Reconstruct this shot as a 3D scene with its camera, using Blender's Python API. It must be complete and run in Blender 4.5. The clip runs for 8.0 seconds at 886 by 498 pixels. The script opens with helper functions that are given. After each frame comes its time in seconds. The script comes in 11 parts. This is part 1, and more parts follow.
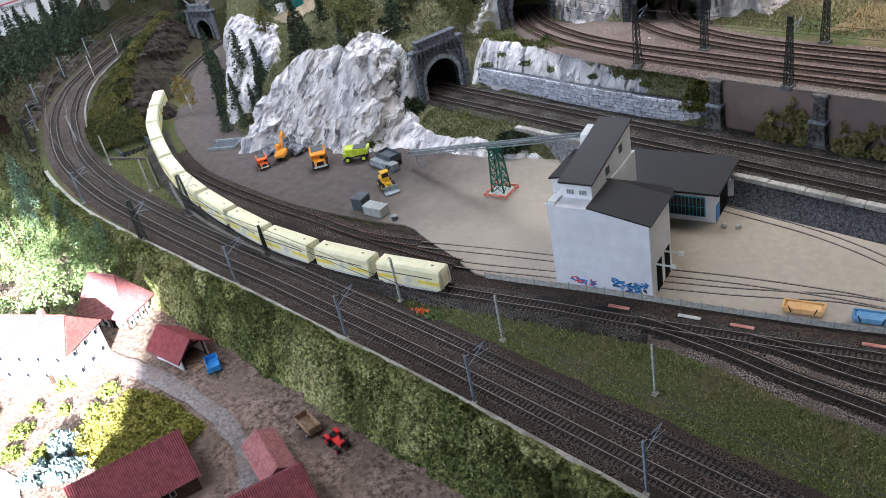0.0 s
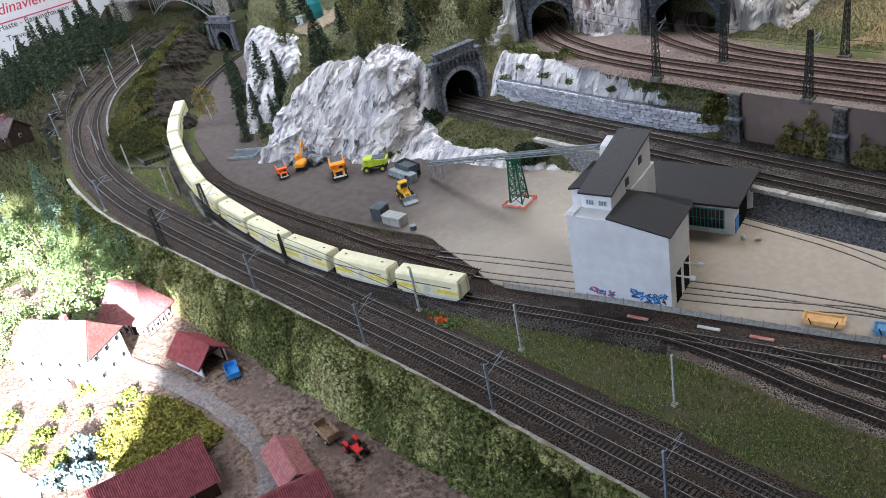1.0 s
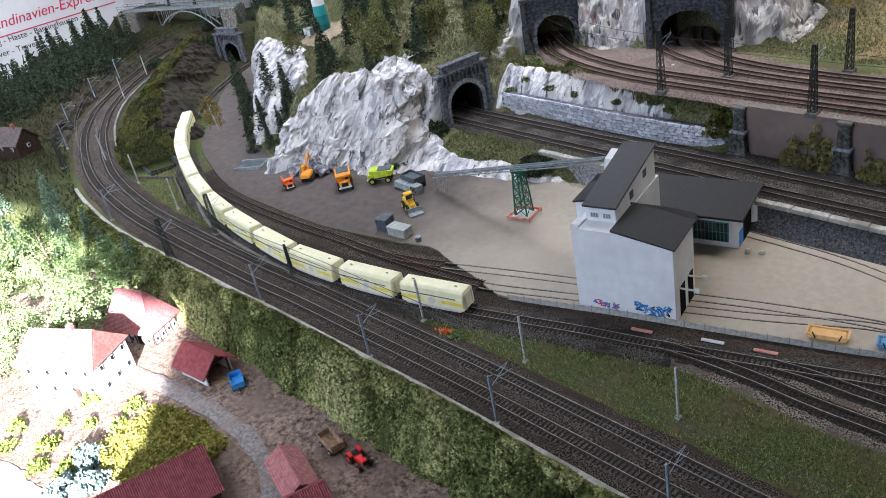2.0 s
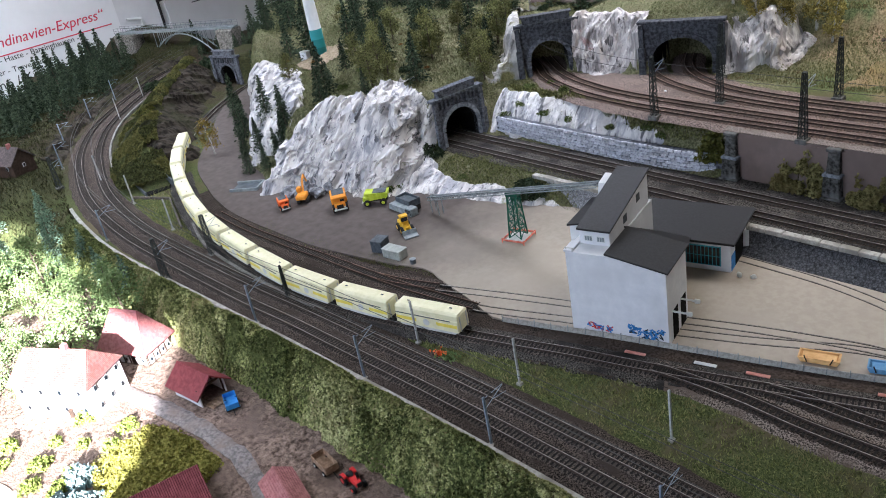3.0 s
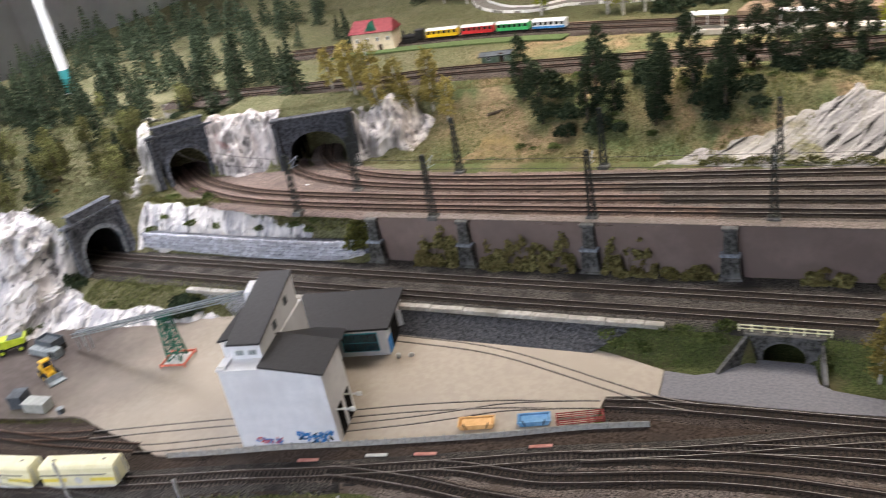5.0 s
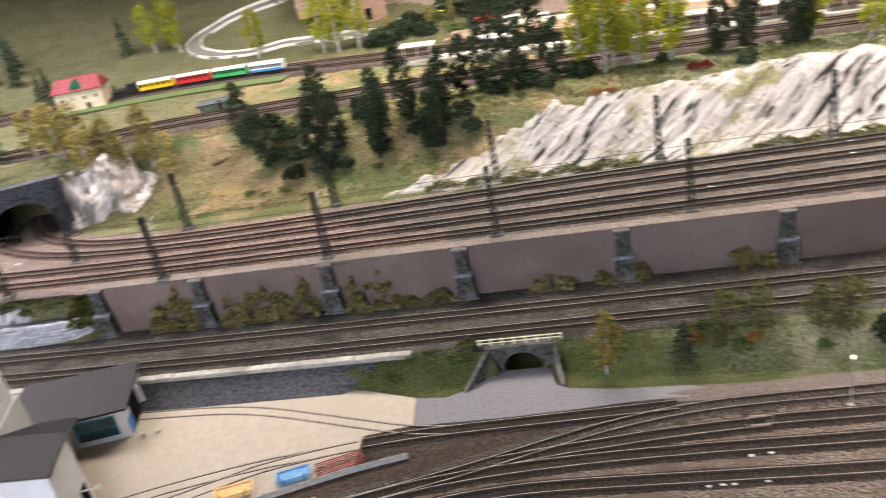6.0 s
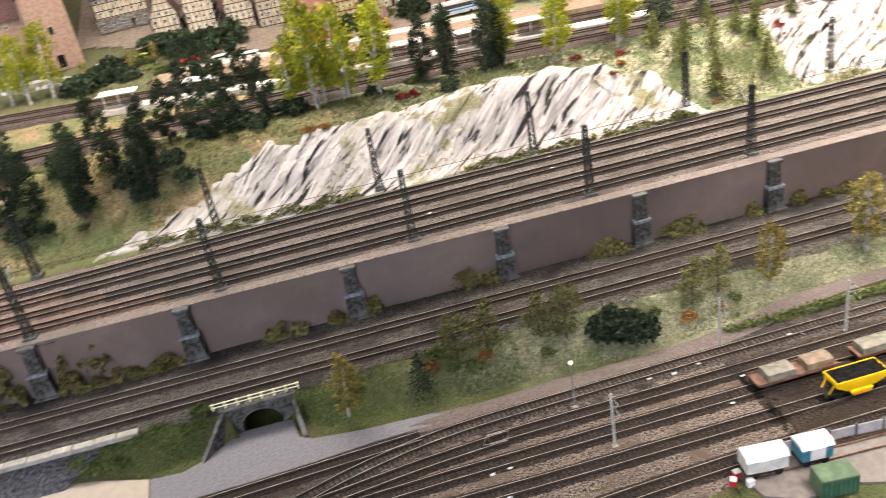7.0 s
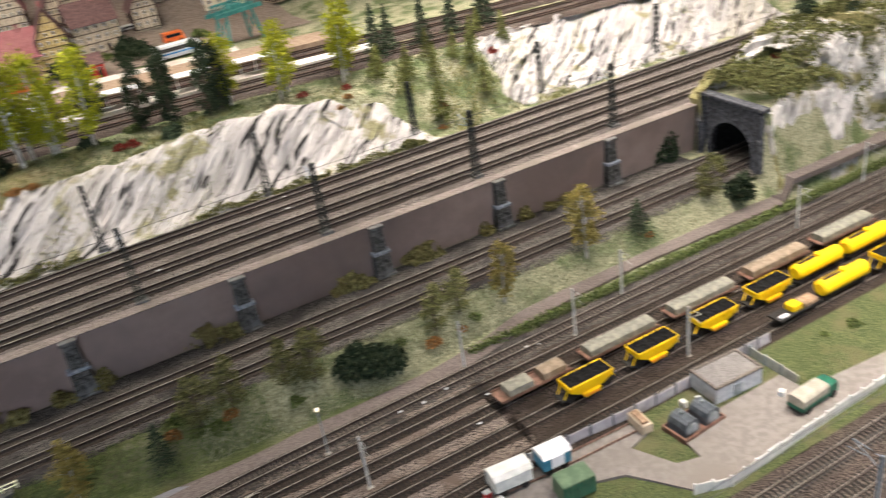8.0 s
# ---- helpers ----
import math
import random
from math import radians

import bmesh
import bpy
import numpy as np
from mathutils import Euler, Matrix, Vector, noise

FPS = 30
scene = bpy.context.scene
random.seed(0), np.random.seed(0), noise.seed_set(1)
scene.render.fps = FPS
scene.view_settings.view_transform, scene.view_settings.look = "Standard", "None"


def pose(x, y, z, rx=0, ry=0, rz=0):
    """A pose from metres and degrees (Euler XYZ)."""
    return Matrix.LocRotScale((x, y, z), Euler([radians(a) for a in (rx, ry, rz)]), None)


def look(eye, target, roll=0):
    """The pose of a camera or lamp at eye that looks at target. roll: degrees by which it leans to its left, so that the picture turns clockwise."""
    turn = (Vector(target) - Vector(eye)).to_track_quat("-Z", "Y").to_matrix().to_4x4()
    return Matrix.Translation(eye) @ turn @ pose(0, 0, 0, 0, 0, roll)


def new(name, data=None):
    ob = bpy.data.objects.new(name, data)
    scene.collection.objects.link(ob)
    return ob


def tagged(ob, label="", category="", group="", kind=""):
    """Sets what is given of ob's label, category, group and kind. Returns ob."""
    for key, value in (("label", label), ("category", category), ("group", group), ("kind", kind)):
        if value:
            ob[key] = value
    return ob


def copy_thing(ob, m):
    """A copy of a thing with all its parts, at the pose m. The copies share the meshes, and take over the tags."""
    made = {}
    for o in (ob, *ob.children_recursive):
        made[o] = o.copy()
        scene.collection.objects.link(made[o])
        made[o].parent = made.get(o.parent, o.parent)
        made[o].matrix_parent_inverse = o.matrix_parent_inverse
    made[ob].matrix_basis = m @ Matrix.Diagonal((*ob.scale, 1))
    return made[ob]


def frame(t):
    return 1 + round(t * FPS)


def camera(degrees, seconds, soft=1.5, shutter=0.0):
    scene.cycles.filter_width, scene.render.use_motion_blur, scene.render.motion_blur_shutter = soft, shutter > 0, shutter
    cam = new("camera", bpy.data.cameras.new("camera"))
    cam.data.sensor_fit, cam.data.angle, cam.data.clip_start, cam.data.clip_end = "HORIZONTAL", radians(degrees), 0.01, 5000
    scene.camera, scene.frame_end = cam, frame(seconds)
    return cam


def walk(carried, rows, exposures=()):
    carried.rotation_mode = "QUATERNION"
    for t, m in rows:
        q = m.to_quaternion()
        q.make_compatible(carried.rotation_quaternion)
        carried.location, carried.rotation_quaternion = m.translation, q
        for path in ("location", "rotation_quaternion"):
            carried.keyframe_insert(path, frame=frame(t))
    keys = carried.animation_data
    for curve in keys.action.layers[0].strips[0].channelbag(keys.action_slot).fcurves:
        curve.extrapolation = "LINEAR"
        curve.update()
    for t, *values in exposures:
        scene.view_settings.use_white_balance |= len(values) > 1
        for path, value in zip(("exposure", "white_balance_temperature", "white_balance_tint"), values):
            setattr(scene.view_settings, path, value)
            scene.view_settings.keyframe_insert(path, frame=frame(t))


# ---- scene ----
# ---- camera ----
cam = camera(56.2, 8.0, 0.95, 0.4)
ROWS = [
    (0.0, (0.7463, -0.7885, 0.7422), (-0.2445, -0.0168, 0.0), -12.13),
    (0.5, (0.7453, -0.7979, 0.7414), (-0.2747, -0.0071, 0.0), -12.03),
    (1.0, (0.7461, -0.8015, 0.7435), (-0.3001, -0.0104, 0.0), -12.02),
    (1.5, (0.7475, -0.8006, 0.7448), (-0.3218, -0.0052, 0.0), -12.08),
    (3.0, (0.7534, -0.8133, 0.7515), (-0.3960, 0.0802, 0.0), -10.94),
    (3.5, (0.7543, -0.8096, 0.7536), (-0.4292, 0.1408, 0.0), -10.98),
    (4.0, (0.7647, -0.7897, 0.7567), (-0.3642, 0.2892, 0.0), -11.34),
    (4.5, (0.7865, -0.7628, 0.7615), (-0.1677, 0.4913, 0.0), -11.18),
    (4.7, (0.7952, -0.7472, 0.7615), (-0.0790, 0.5618, 0.0), -11.09),
    (5.8, (0.8324, -0.7032, 0.7583), (0.4277, 0.7970, 0.0), -11.57),
    (6.0, (0.8462, -0.6949, 0.7568), (0.5610, 0.7929, 0.0), -11.64),
    (6.5, (0.8745, -0.6730, 0.7558), (0.8717, 0.7600, 0.0), -10.90),
    (7.0, (0.8981, -0.6589, 0.7551), (1.0950, 0.7548, 0.0), -10.39),
    (7.5, (0.9253, -0.6552, 0.7566), (1.3155, 0.7393, 0.0), -10.00),
    (8.0, (0.9689, -0.6507, 0.7474), (1.5584, 0.5969, 0.0), -9.02),
]
walk(cam, [(t, look(eye, target, roll)) for t, eye, target, roll in ROWS], [(0.0, 3.6, 5900, 14), (3.5, 3.55, 5900, 15), (4.7, 3.84, 6450, 17), (6.0, 4.46, 6700, 19), (7.0, 4.42, 6650, 19), (8.0, 4.02, 6500, 16)])

# ---- light: daylight through the hall's windows, assumed ceiling lamps over the layout ----
world = bpy.data.worlds.new("hall_daylight")
scene.world = world
world.use_nodes = True
sky = world.node_tree.nodes.new("ShaderNodeTexSky")
sky.sky_type, sky.sun_disc = "NISHITA", False
SUN_DIR = Vector((-0.70, 0.55, -0.36)).normalized()
sky.sun_elevation = math.asin(-SUN_DIR.z)
sky.sun_rotation = math.atan2(-SUN_DIR.x, -SUN_DIR.y)
world.node_tree.links.new(sky.outputs[0], world.node_tree.nodes["Background"].inputs[0])
world.node_tree.nodes["Background"].inputs[1].default_value = 0.1
sun = new("sun", bpy.data.lights.new("sun", "SUN"))
sun.data.energy, sun.data.angle, sun.data.color = 5.0, radians(0.6), (1.0, 0.96, 0.9)
sun.matrix_world = look((0, 0, 3), Vector((0, 0, 3)) + SUN_DIR)
CEIL = 1.55


def ceiling_lamp(x, y, sx, sy, watts, tint):
    lamp = new("assumed_ceiling_lamp_light", bpy.data.lights.new("assumed_ceiling_lamp_light", "AREA"))
    lamp.data.shape, lamp.data.size, lamp.data.size_y, lamp.data.energy, lamp.data.color = "RECTANGLE", sx, sy, watts, tint
    lamp.data.spread = radians(84 if x > 1.5 else 120)
    lamp.matrix_world = pose(x, y, CEIL - 0.07)


# Unseen lamps, added and tuned to brighten each area of the layout.
LAMPS = [(-2.5, -0.2, 2.2, (0.93, 0.97, 1.0)), (-1.1, -1.0, 0.7, (0.93, 0.97, 1.0)), (0.0, -1.3, 0.5, (0.96, 0.98, 1.0)), (2.15, -0.45, 1.6, (1.0, 0.93, 0.82)), (-1.1, 0.9, 1.8, (0.97, 0.98, 1.0)), (0.6, 1.2, 1.45, (1.0, 0.93, 0.80)), (2.1, 0.9, 1.3, (1.0, 0.92, 0.80))]
for lx, ly, watts, tint in LAMPS:
    ceiling_lamp(lx, ly, 1.2, 0.55, watts, tint)
# Sky light in an assumed, unseen south window, added to brighten the front faces.
pane = new("window_light", bpy.data.lights.new("window_light", "AREA"))
pane.data.shape, pane.data.size, pane.data.size_y, pane.data.energy, pane.data.color = "RECTANGLE", 1.9, 0.5, 2.3, (0.86, 0.93, 1.0)
pane.matrix_world = look((-0.75, -2.58, 1.15), (-0.75, 0.0, 0.55))

# ---- helpers ----
rng = np.random.default_rng(7)


def smooth(a, b, v):
    t = np.clip((v - a) / (b - a), 0.0, 1.0)
    return t * t * (3 - 2 * t)


def thing(name, label, category, group="", at=(0, 0, 0), turn=0.0, kind=""):
    ob = tagged(new(name), label, category, group, kind)
    ob.empty_display_size = 0.01
    ob.matrix_world = pose(*at, 0, 0, turn)
    return ob


def finish(name, data, mat, parent, label, shade):
    for m in mat if isinstance(mat, (list, tuple)) else [mat]:
        data.materials.append(m)
    if shade:
        data.polygons.foreach_set("use_smooth", [True] * len(data.polygons))
    ob = new(name, data)
    if parent is not None:
        ob.parent = parent
    if label:
        ob["label"] = label
    return ob


def part(name, bm, mat, parent=None, label="", shade=False):
    data = bpy.data.meshes.new(name)
    bm.normal_update()
    bm.to_mesh(data)
    bm.free()
    return finish(name, data, mat, parent, label, shade)


def mesh_part(name, verts, faces, mat, parent=None, label="", shade=False):
    data = bpy.data.meshes.new(name)
    data.from_pydata(np.asarray(verts).tolist(), [], np.asarray(faces).tolist() if isinstance(faces, np.ndarray) else faces)
    data.update()
    return finish(name, data, mat, parent, label, shade)


def box(bm, lo, hi, bevel=0.0, m=None, mi=0):
    """A box from corner lo to corner hi, edges bevelled."""
    lo, hi = Vector(lo), Vector(hi)
    made = bmesh.ops.create_cube(bm, size=1.0)["verts"]
    for v in made:
        v.co = Vector([lo[i] + (v.co[i] + 0.5) * (hi[i] - lo[i]) for i in range(3)])
    faces = {f for v in made for f in v.link_faces}
    if bevel > 0:
        out = bmesh.ops.bevel(bm, geom=list({e for v in made for e in v.link_edges}), offset=bevel, segments=1, affect="EDGES")
        faces = set(out["faces"]) | {f for f in faces if f.is_valid}
        made = list({v for f in faces for v in f.verts})
    for f in faces:
        f.material_index = mi
    if m is not None:
        bmesh.ops.transform(bm, matrix=m, verts=made)
    return bm


def boxed(lo, hi, bevel=0.0, m=None):
    return box(bmesh.new(), lo, hi, bevel, m)


def rod(bm, a, b, r, r2=None, sides=8, cap=True):
    """A round bar from a to b."""
    a, b = Vector(a), Vector(b)
    d = b - a
    m = Matrix.Translation((a + b) / 2) @ d.to_track_quat("Z", "Y").to_matrix().to_4x4()
    bmesh.ops.create_cone(bm, cap_ends=cap, segments=sides, radius1=r, radius2=r if r2 is None else r2, depth=d.length, matrix=m)
    return bm


def prism(bm, outline, lo, hi, axis="x"):
    """A flat outline (pairs) pushed along one axis from lo to hi."""
    def put(p, w):
        return {"x": (w, p[0], p[1]), "y": (p[0], w, p[1]), "z": (p[0], p[1], w)}[axis]
    a = [bm.verts.new(put(p, lo)) for p in outline]
    b = [bm.verts.new(put(p, hi)) for p in outline]
    bm.faces.new(a), bm.faces.new(b[::-1])
    for i in range(len(a)):
        j = (i + 1) % len(a)
        bm.faces.new((a[j], a[i], b[i], b[j]))
    bmesh.ops.recalc_face_normals(bm, faces=bm.faces)
    return bm


def spline(points, step=0.006):
    """A smooth line through the points, at even steps."""
    p = np.array(points, float)
    p = np.vstack([2 * p[0] - p[1], p, 2 * p[-1] - p[-2]])
    out = []
    for i in range(1, len(p) - 2):
        n = 24
        t = np.linspace(0, 1, n, endpoint=False)[:, None]
        a, b, c, d = p[i - 1], p[i], p[i + 1], p[i + 2]
        out.append(0.5 * (2 * b + (c - a) * t + (2 * a - 5 * b + 4 * c - d) * t**2 + (3 * b - a - 3 * c + d) * t**3))
    q = np.vstack(out + [p[-2:-1]])
    s = np.r_[0, np.cumsum(np.linalg.norm(np.diff(q, axis=0), axis=1))]
    n = max(2, int(round(s[-1] / step)) + 1)
    w = np.linspace(0, s[-1], n)
    return np.column_stack([np.interp(w, s, q[:, k]) for k in range(q.shape[1])])


def across(line):
    """Unit normals to the left of a flat line."""
    d = np.gradient(line[:, :2], axis=0)
    d /= np.linalg.norm(d, axis=1)[:, None]
    return np.column_stack([-d[:, 1], d[:, 0]])


def sweep(line, profile, closed=True):
    """Verts and faces of a profile (offset to the left, height) swept along a line of x, y, z."""
    n, k = across(line), len(profile)
    prof = np.array(profile)
    v = np.zeros((len(line), k, 3))
    v[:, :, 0] = line[:, None, 0] + n[:, None, 0] * prof[None, :, 0]
    v[:, :, 1] = line[:, None, 1] + n[:, None, 1] * prof[None, :, 0]
    v[:, :, 2] = line[:, None, 2] + prof[None, :, 1]
    idx = np.arange(len(line) * k).reshape(len(line), k)
    faces = []
    for j in range(k if closed else k - 1):
        j2 = (j + 1) % k
        faces.append(np.column_stack([idx[:-1, j], idx[1:, j], idx[1:, j2], idx[:-1, j2]]))
    f = [tuple(r) for r in np.vstack(faces).tolist()]
    if closed:
        f += [tuple(idx[0].tolist()), tuple(idx[-1][::-1].tolist())]
    return v.reshape(-1, 3), f


def cards(centres, size, aim=None, ratio=1.0, spread=1.0):
    """Small leaf faces at the centres: turned at random, or roughly along aim."""
    n = len(centres)
    a = rng.normal(size=(n, 3)) if aim is None else aim + spread * rng.normal(size=(n, 3))
    a /= np.linalg.norm(a, axis=1)[:, None]
    b = np.cross(a, rng.normal(size=(n, 3)))
    b /= np.linalg.norm(b, axis=1)[:, None]
    s = (size * rng.uniform(0.6, 1.35, n))[:, None]
    a, b = a * s * ratio, b * s
    c = np.cross(a, b)
    c = c / np.linalg.norm(c, axis=1)[:, None] * s * 0.25
    v = np.stack([centres - a, centres - b * 0.7 + c, centres + a, centres + b * 0.7 + c], 1).reshape(-1, 3)
    return v, np.arange(4 * n).reshape(n, 4)


# ---- materials ----
def surface(name, dark, light, fine=300.0, coarse=12.0, rough=0.85, bump=0.35, depth=0.0012, metal=0.0, third=None, wave=None, island=0.0, detail=6.0, per_object=0.0, spec=0.3, crisp=0.10):
    """A mottled surface: two colours mixed by fine and coarse noise, a third one in stains, with matching relief."""
    m = bpy.data.materials.new(name)
    m.use_nodes = True
    t, l = m.node_tree.nodes, m.node_tree.links.new
    out = t["Principled BSDF"]
    out.inputs["Roughness"].default_value, out.inputs["Metallic"].default_value = rough, metal
    out.inputs["Specular IOR Level"].default_value = spec if rough < 0.85 else spec * 0.3
    where = t.new("ShaderNodeTexCoord").outputs["Object"]

    def cloud(scale, det):
        n = t.new("ShaderNodeTexNoise")
        n.inputs["Scale"].default_value, n.inputs["Detail"].default_value, n.inputs["Roughness"].default_value = scale, det, 0.62
        l(where, n.inputs["Vector"])
        return n.outputs["Fac"]

    def spread(fac, lo, hi):
        r = t.new("ShaderNodeMapRange")
        r.inputs[1].default_value, r.inputs[2].default_value = lo, hi
        l(fac, r.inputs[0])
        return r.outputs[0]

    def mix(fac, a, b):
        n = t.new("ShaderNodeMix")
        n.data_type = "RGBA"
        for sock, val in ((n.inputs[0], fac), (n.inputs[6], a), (n.inputs[7], b)):
            if hasattr(val, "is_output"):
                l(val, sock)
            else:
                sock.default_value = (*val, 1.0) if isinstance(val, tuple) else val
        return n.outputs[2]

    small, large = cloud(fine, detail), cloud(coarse, 3.0)
    colour = mix(spread(small, 0.5 - crisp, 0.5 + crisp), dark, light)
    if third is not None:
        colour = mix(spread(large, 0.48, 0.66), colour, third)
    if island or per_object:
        src = t.new("ShaderNodeNewGeometry").outputs["Random Per Island"] if island else t.new("ShaderNodeObjectInfo").outputs["Random"]
        v = t.new("ShaderNodeHueSaturation")
        r = t.new("ShaderNodeMapRange")
        k = island or per_object
        r.inputs[3].default_value, r.inputs[4].default_value = 1 - k, 1 + k
        l(src, r.inputs[0]), l(r.outputs[0], v.inputs["Value"]), l(colour, v.inputs["Color"])
        colour = v.outputs["Color"]
    l(colour, out.inputs["Base Color"])
    if bump:
        height = small
        if wave is not None:
            kind, scale = wave
            if kind == "cells":
                n = t.new("ShaderNodeTexVoronoi")
                n.feature = "DISTANCE_TO_EDGE"
                n.inputs["Scale"].default_value = scale
                l(where, n.inputs["Vector"])
                height = spread(n.outputs["Distance"], 0.0, 0.12)
                shade = mix(height, tuple(c * 0.45 for c in dark), (1.0, 1.0, 1.0))
                mul = t.new("ShaderNodeMix")
                mul.data_type, mul.blend_type = "RGBA", "MULTIPLY"
                mul.inputs[0].default_value = 0.85
                l(colour, mul.inputs[6]), l(shade, mul.inputs[7]), l(mul.outputs[2], out.inputs["Base Color"])
            else:
                n = t.new("ShaderNodeTexWave")
                n.bands_direction = kind
                n.inputs["Scale"].default_value, n.inputs["Distortion"].default_value = scale, 0.0
                l(where, n.inputs["Vector"])
                height = n.outputs["Fac"]
        b = t.new("ShaderNodeBump")
        b.inputs["Strength"].default_value, b.inputs["Distance"].default_value = bump, depth
        l(height, b.inputs["Height"]), l(b.outputs[0], out.inputs["Normal"])
    return m


GRASS = surface("static_grass", (0.038, 0.052, 0.018), (0.125, 0.142, 0.055), 420, 9, 0.95, 0.9, 0.003, third=(0.11, 0.096, 0.055))
LAWN = surface("green_turf", (0.035, 0.05, 0.02), (0.125, 0.145, 0.062), 500, 14, 0.95, 0.9, 0.003, third=(0.12, 0.115, 0.06))
BALLAST = surface("brown_ballast", (0.010, 0.008, 0.007), (0.125, 0.10, 0.086), 480, 16, 0.95, 1.0, 0.002, third=(0.05, 0.039, 0.033), crisp=0.05)
PALE_BALLAST = surface("pale_ballast", (0.022, 0.018, 0.016), (0.29, 0.242, 0.21), 480, 14, 0.95, 1.0, 0.002, third=(0.11, 0.086, 0.071), crisp=0.06)
RED_BALLAST = surface("reddish_ballast", (0.045, 0.034, 0.030), (0.31, 0.243, 0.215), 480, 12, 0.95, 1.0, 0.002, third=(0.13, 0.104, 0.092), crisp=0.07)
RUST_STAIN = surface("rusty_ballast", (0.03, 0.02, 0.015), (0.20, 0.14, 0.115), 480, 20, 0.9, 1.0, 0.002, third=(0.05, 0.035, 0.028), crisp=0.07)
BROWN_SLEEPER = surface("brown_sleeper", (0.03, 0.02, 0.016), (0.08, 0.054, 0.042), 300, 20, 0.8, 0.3, island=0.3)
COPING = surface("dusty_coping", (0.10, 0.084, 0.076), (0.29, 0.248, 0.225), 420, 24, 0.95, 0.8, 0.0015, third=(0.17, 0.15, 0.13), crisp=0.08)
GREY_BALLAST = surface("grey_ballast", (0.010, 0.009, 0.0085), (0.135, 0.124, 0.112), 480, 14, 0.95, 1.0, 0.002, third=(0.028, 0.026, 0.025), crisp=0.07)
UP_BALLAST = surface("dusty_ballast", (0.032, 0.028, 0.026), (0.225, 0.198, 0.18), 480, 13, 0.95, 1.0, 0.002, third=(0.085, 0.074, 0.068), crisp=0.06)
OILY = surface("oily_ballast", (0.008, 0.0065, 0.0055), (0.085, 0.066, 0.055), 480, 20, 0.9, 1.0, 0.002, third=(0.035, 0.027, 0.022), crisp=0.06)
CINDERS = surface("cinders_between_sleepers", (0.016, 0.013, 0.012), (0.155, 0.13, 0.112), 480, 14, 0.95, 1.0, 0.002, third=(0.075, 0.062, 0.053), crisp=0.07)
RAIL_SIDE = surface("rusty_rail_side", (0.022, 0.014, 0.010), (0.06, 0.04, 0.03), 220, 30, 0.7, 0.2, 0.0003)
PINK_RAIL = surface("dusty_rusty_rail", (0.26, 0.17, 0.13), (0.42, 0.30, 0.24), 200, 30, 0.55, 0.1, 0.0003, metal=0.2)
SLEEPER = surface("dark_sleeper", (0.006, 0.005, 0.0045), (0.02, 0.016, 0.013), 300, 20, 0.8, 0.3, island=0.3)
PALE_SLEEPER = surface("concrete_sleeper", (0.07, 0.062, 0.055), (0.16, 0.14, 0.12), 300, 20, 0.9, 0.3, island=0.3)
RAIL = surface("worn_rail", (0.20, 0.175, 0.155), (0.38, 0.345, 0.31), 200, 30, 0.5, 0.1, 0.0003, metal=0.35)
RUST_RAIL = surface("rusty_rail", (0.12, 0.07, 0.05), (0.27, 0.17, 0.13), 200, 30, 0.55, 0.1, 0.0003, metal=0.35)
CONCRETE = surface("pale_concrete_yard", (0.365, 0.32, 0.265), (0.405, 0.358, 0.297), 90, 5, 0.9, 0.25, 0.0006, third=(0.37, 0.325, 0.27))
ASPHALT = surface("grey_asphalt", (0.15, 0.15, 0.165), (0.21, 0.21, 0.225), 260, 7, 0.9, 0.3, 0.0006)
PATH = surface("brown_path", (0.095, 0.079, 0.072), (0.18, 0.152, 0.14), 420, 10, 0.95, 0.6, 0.001)
KERB = surface("pale_concrete_edge", (0.30, 0.29, 0.26), (0.46, 0.45, 0.41), 160, 20, 0.9, 0.4, 0.0008, third=(0.24, 0.23, 0.2))


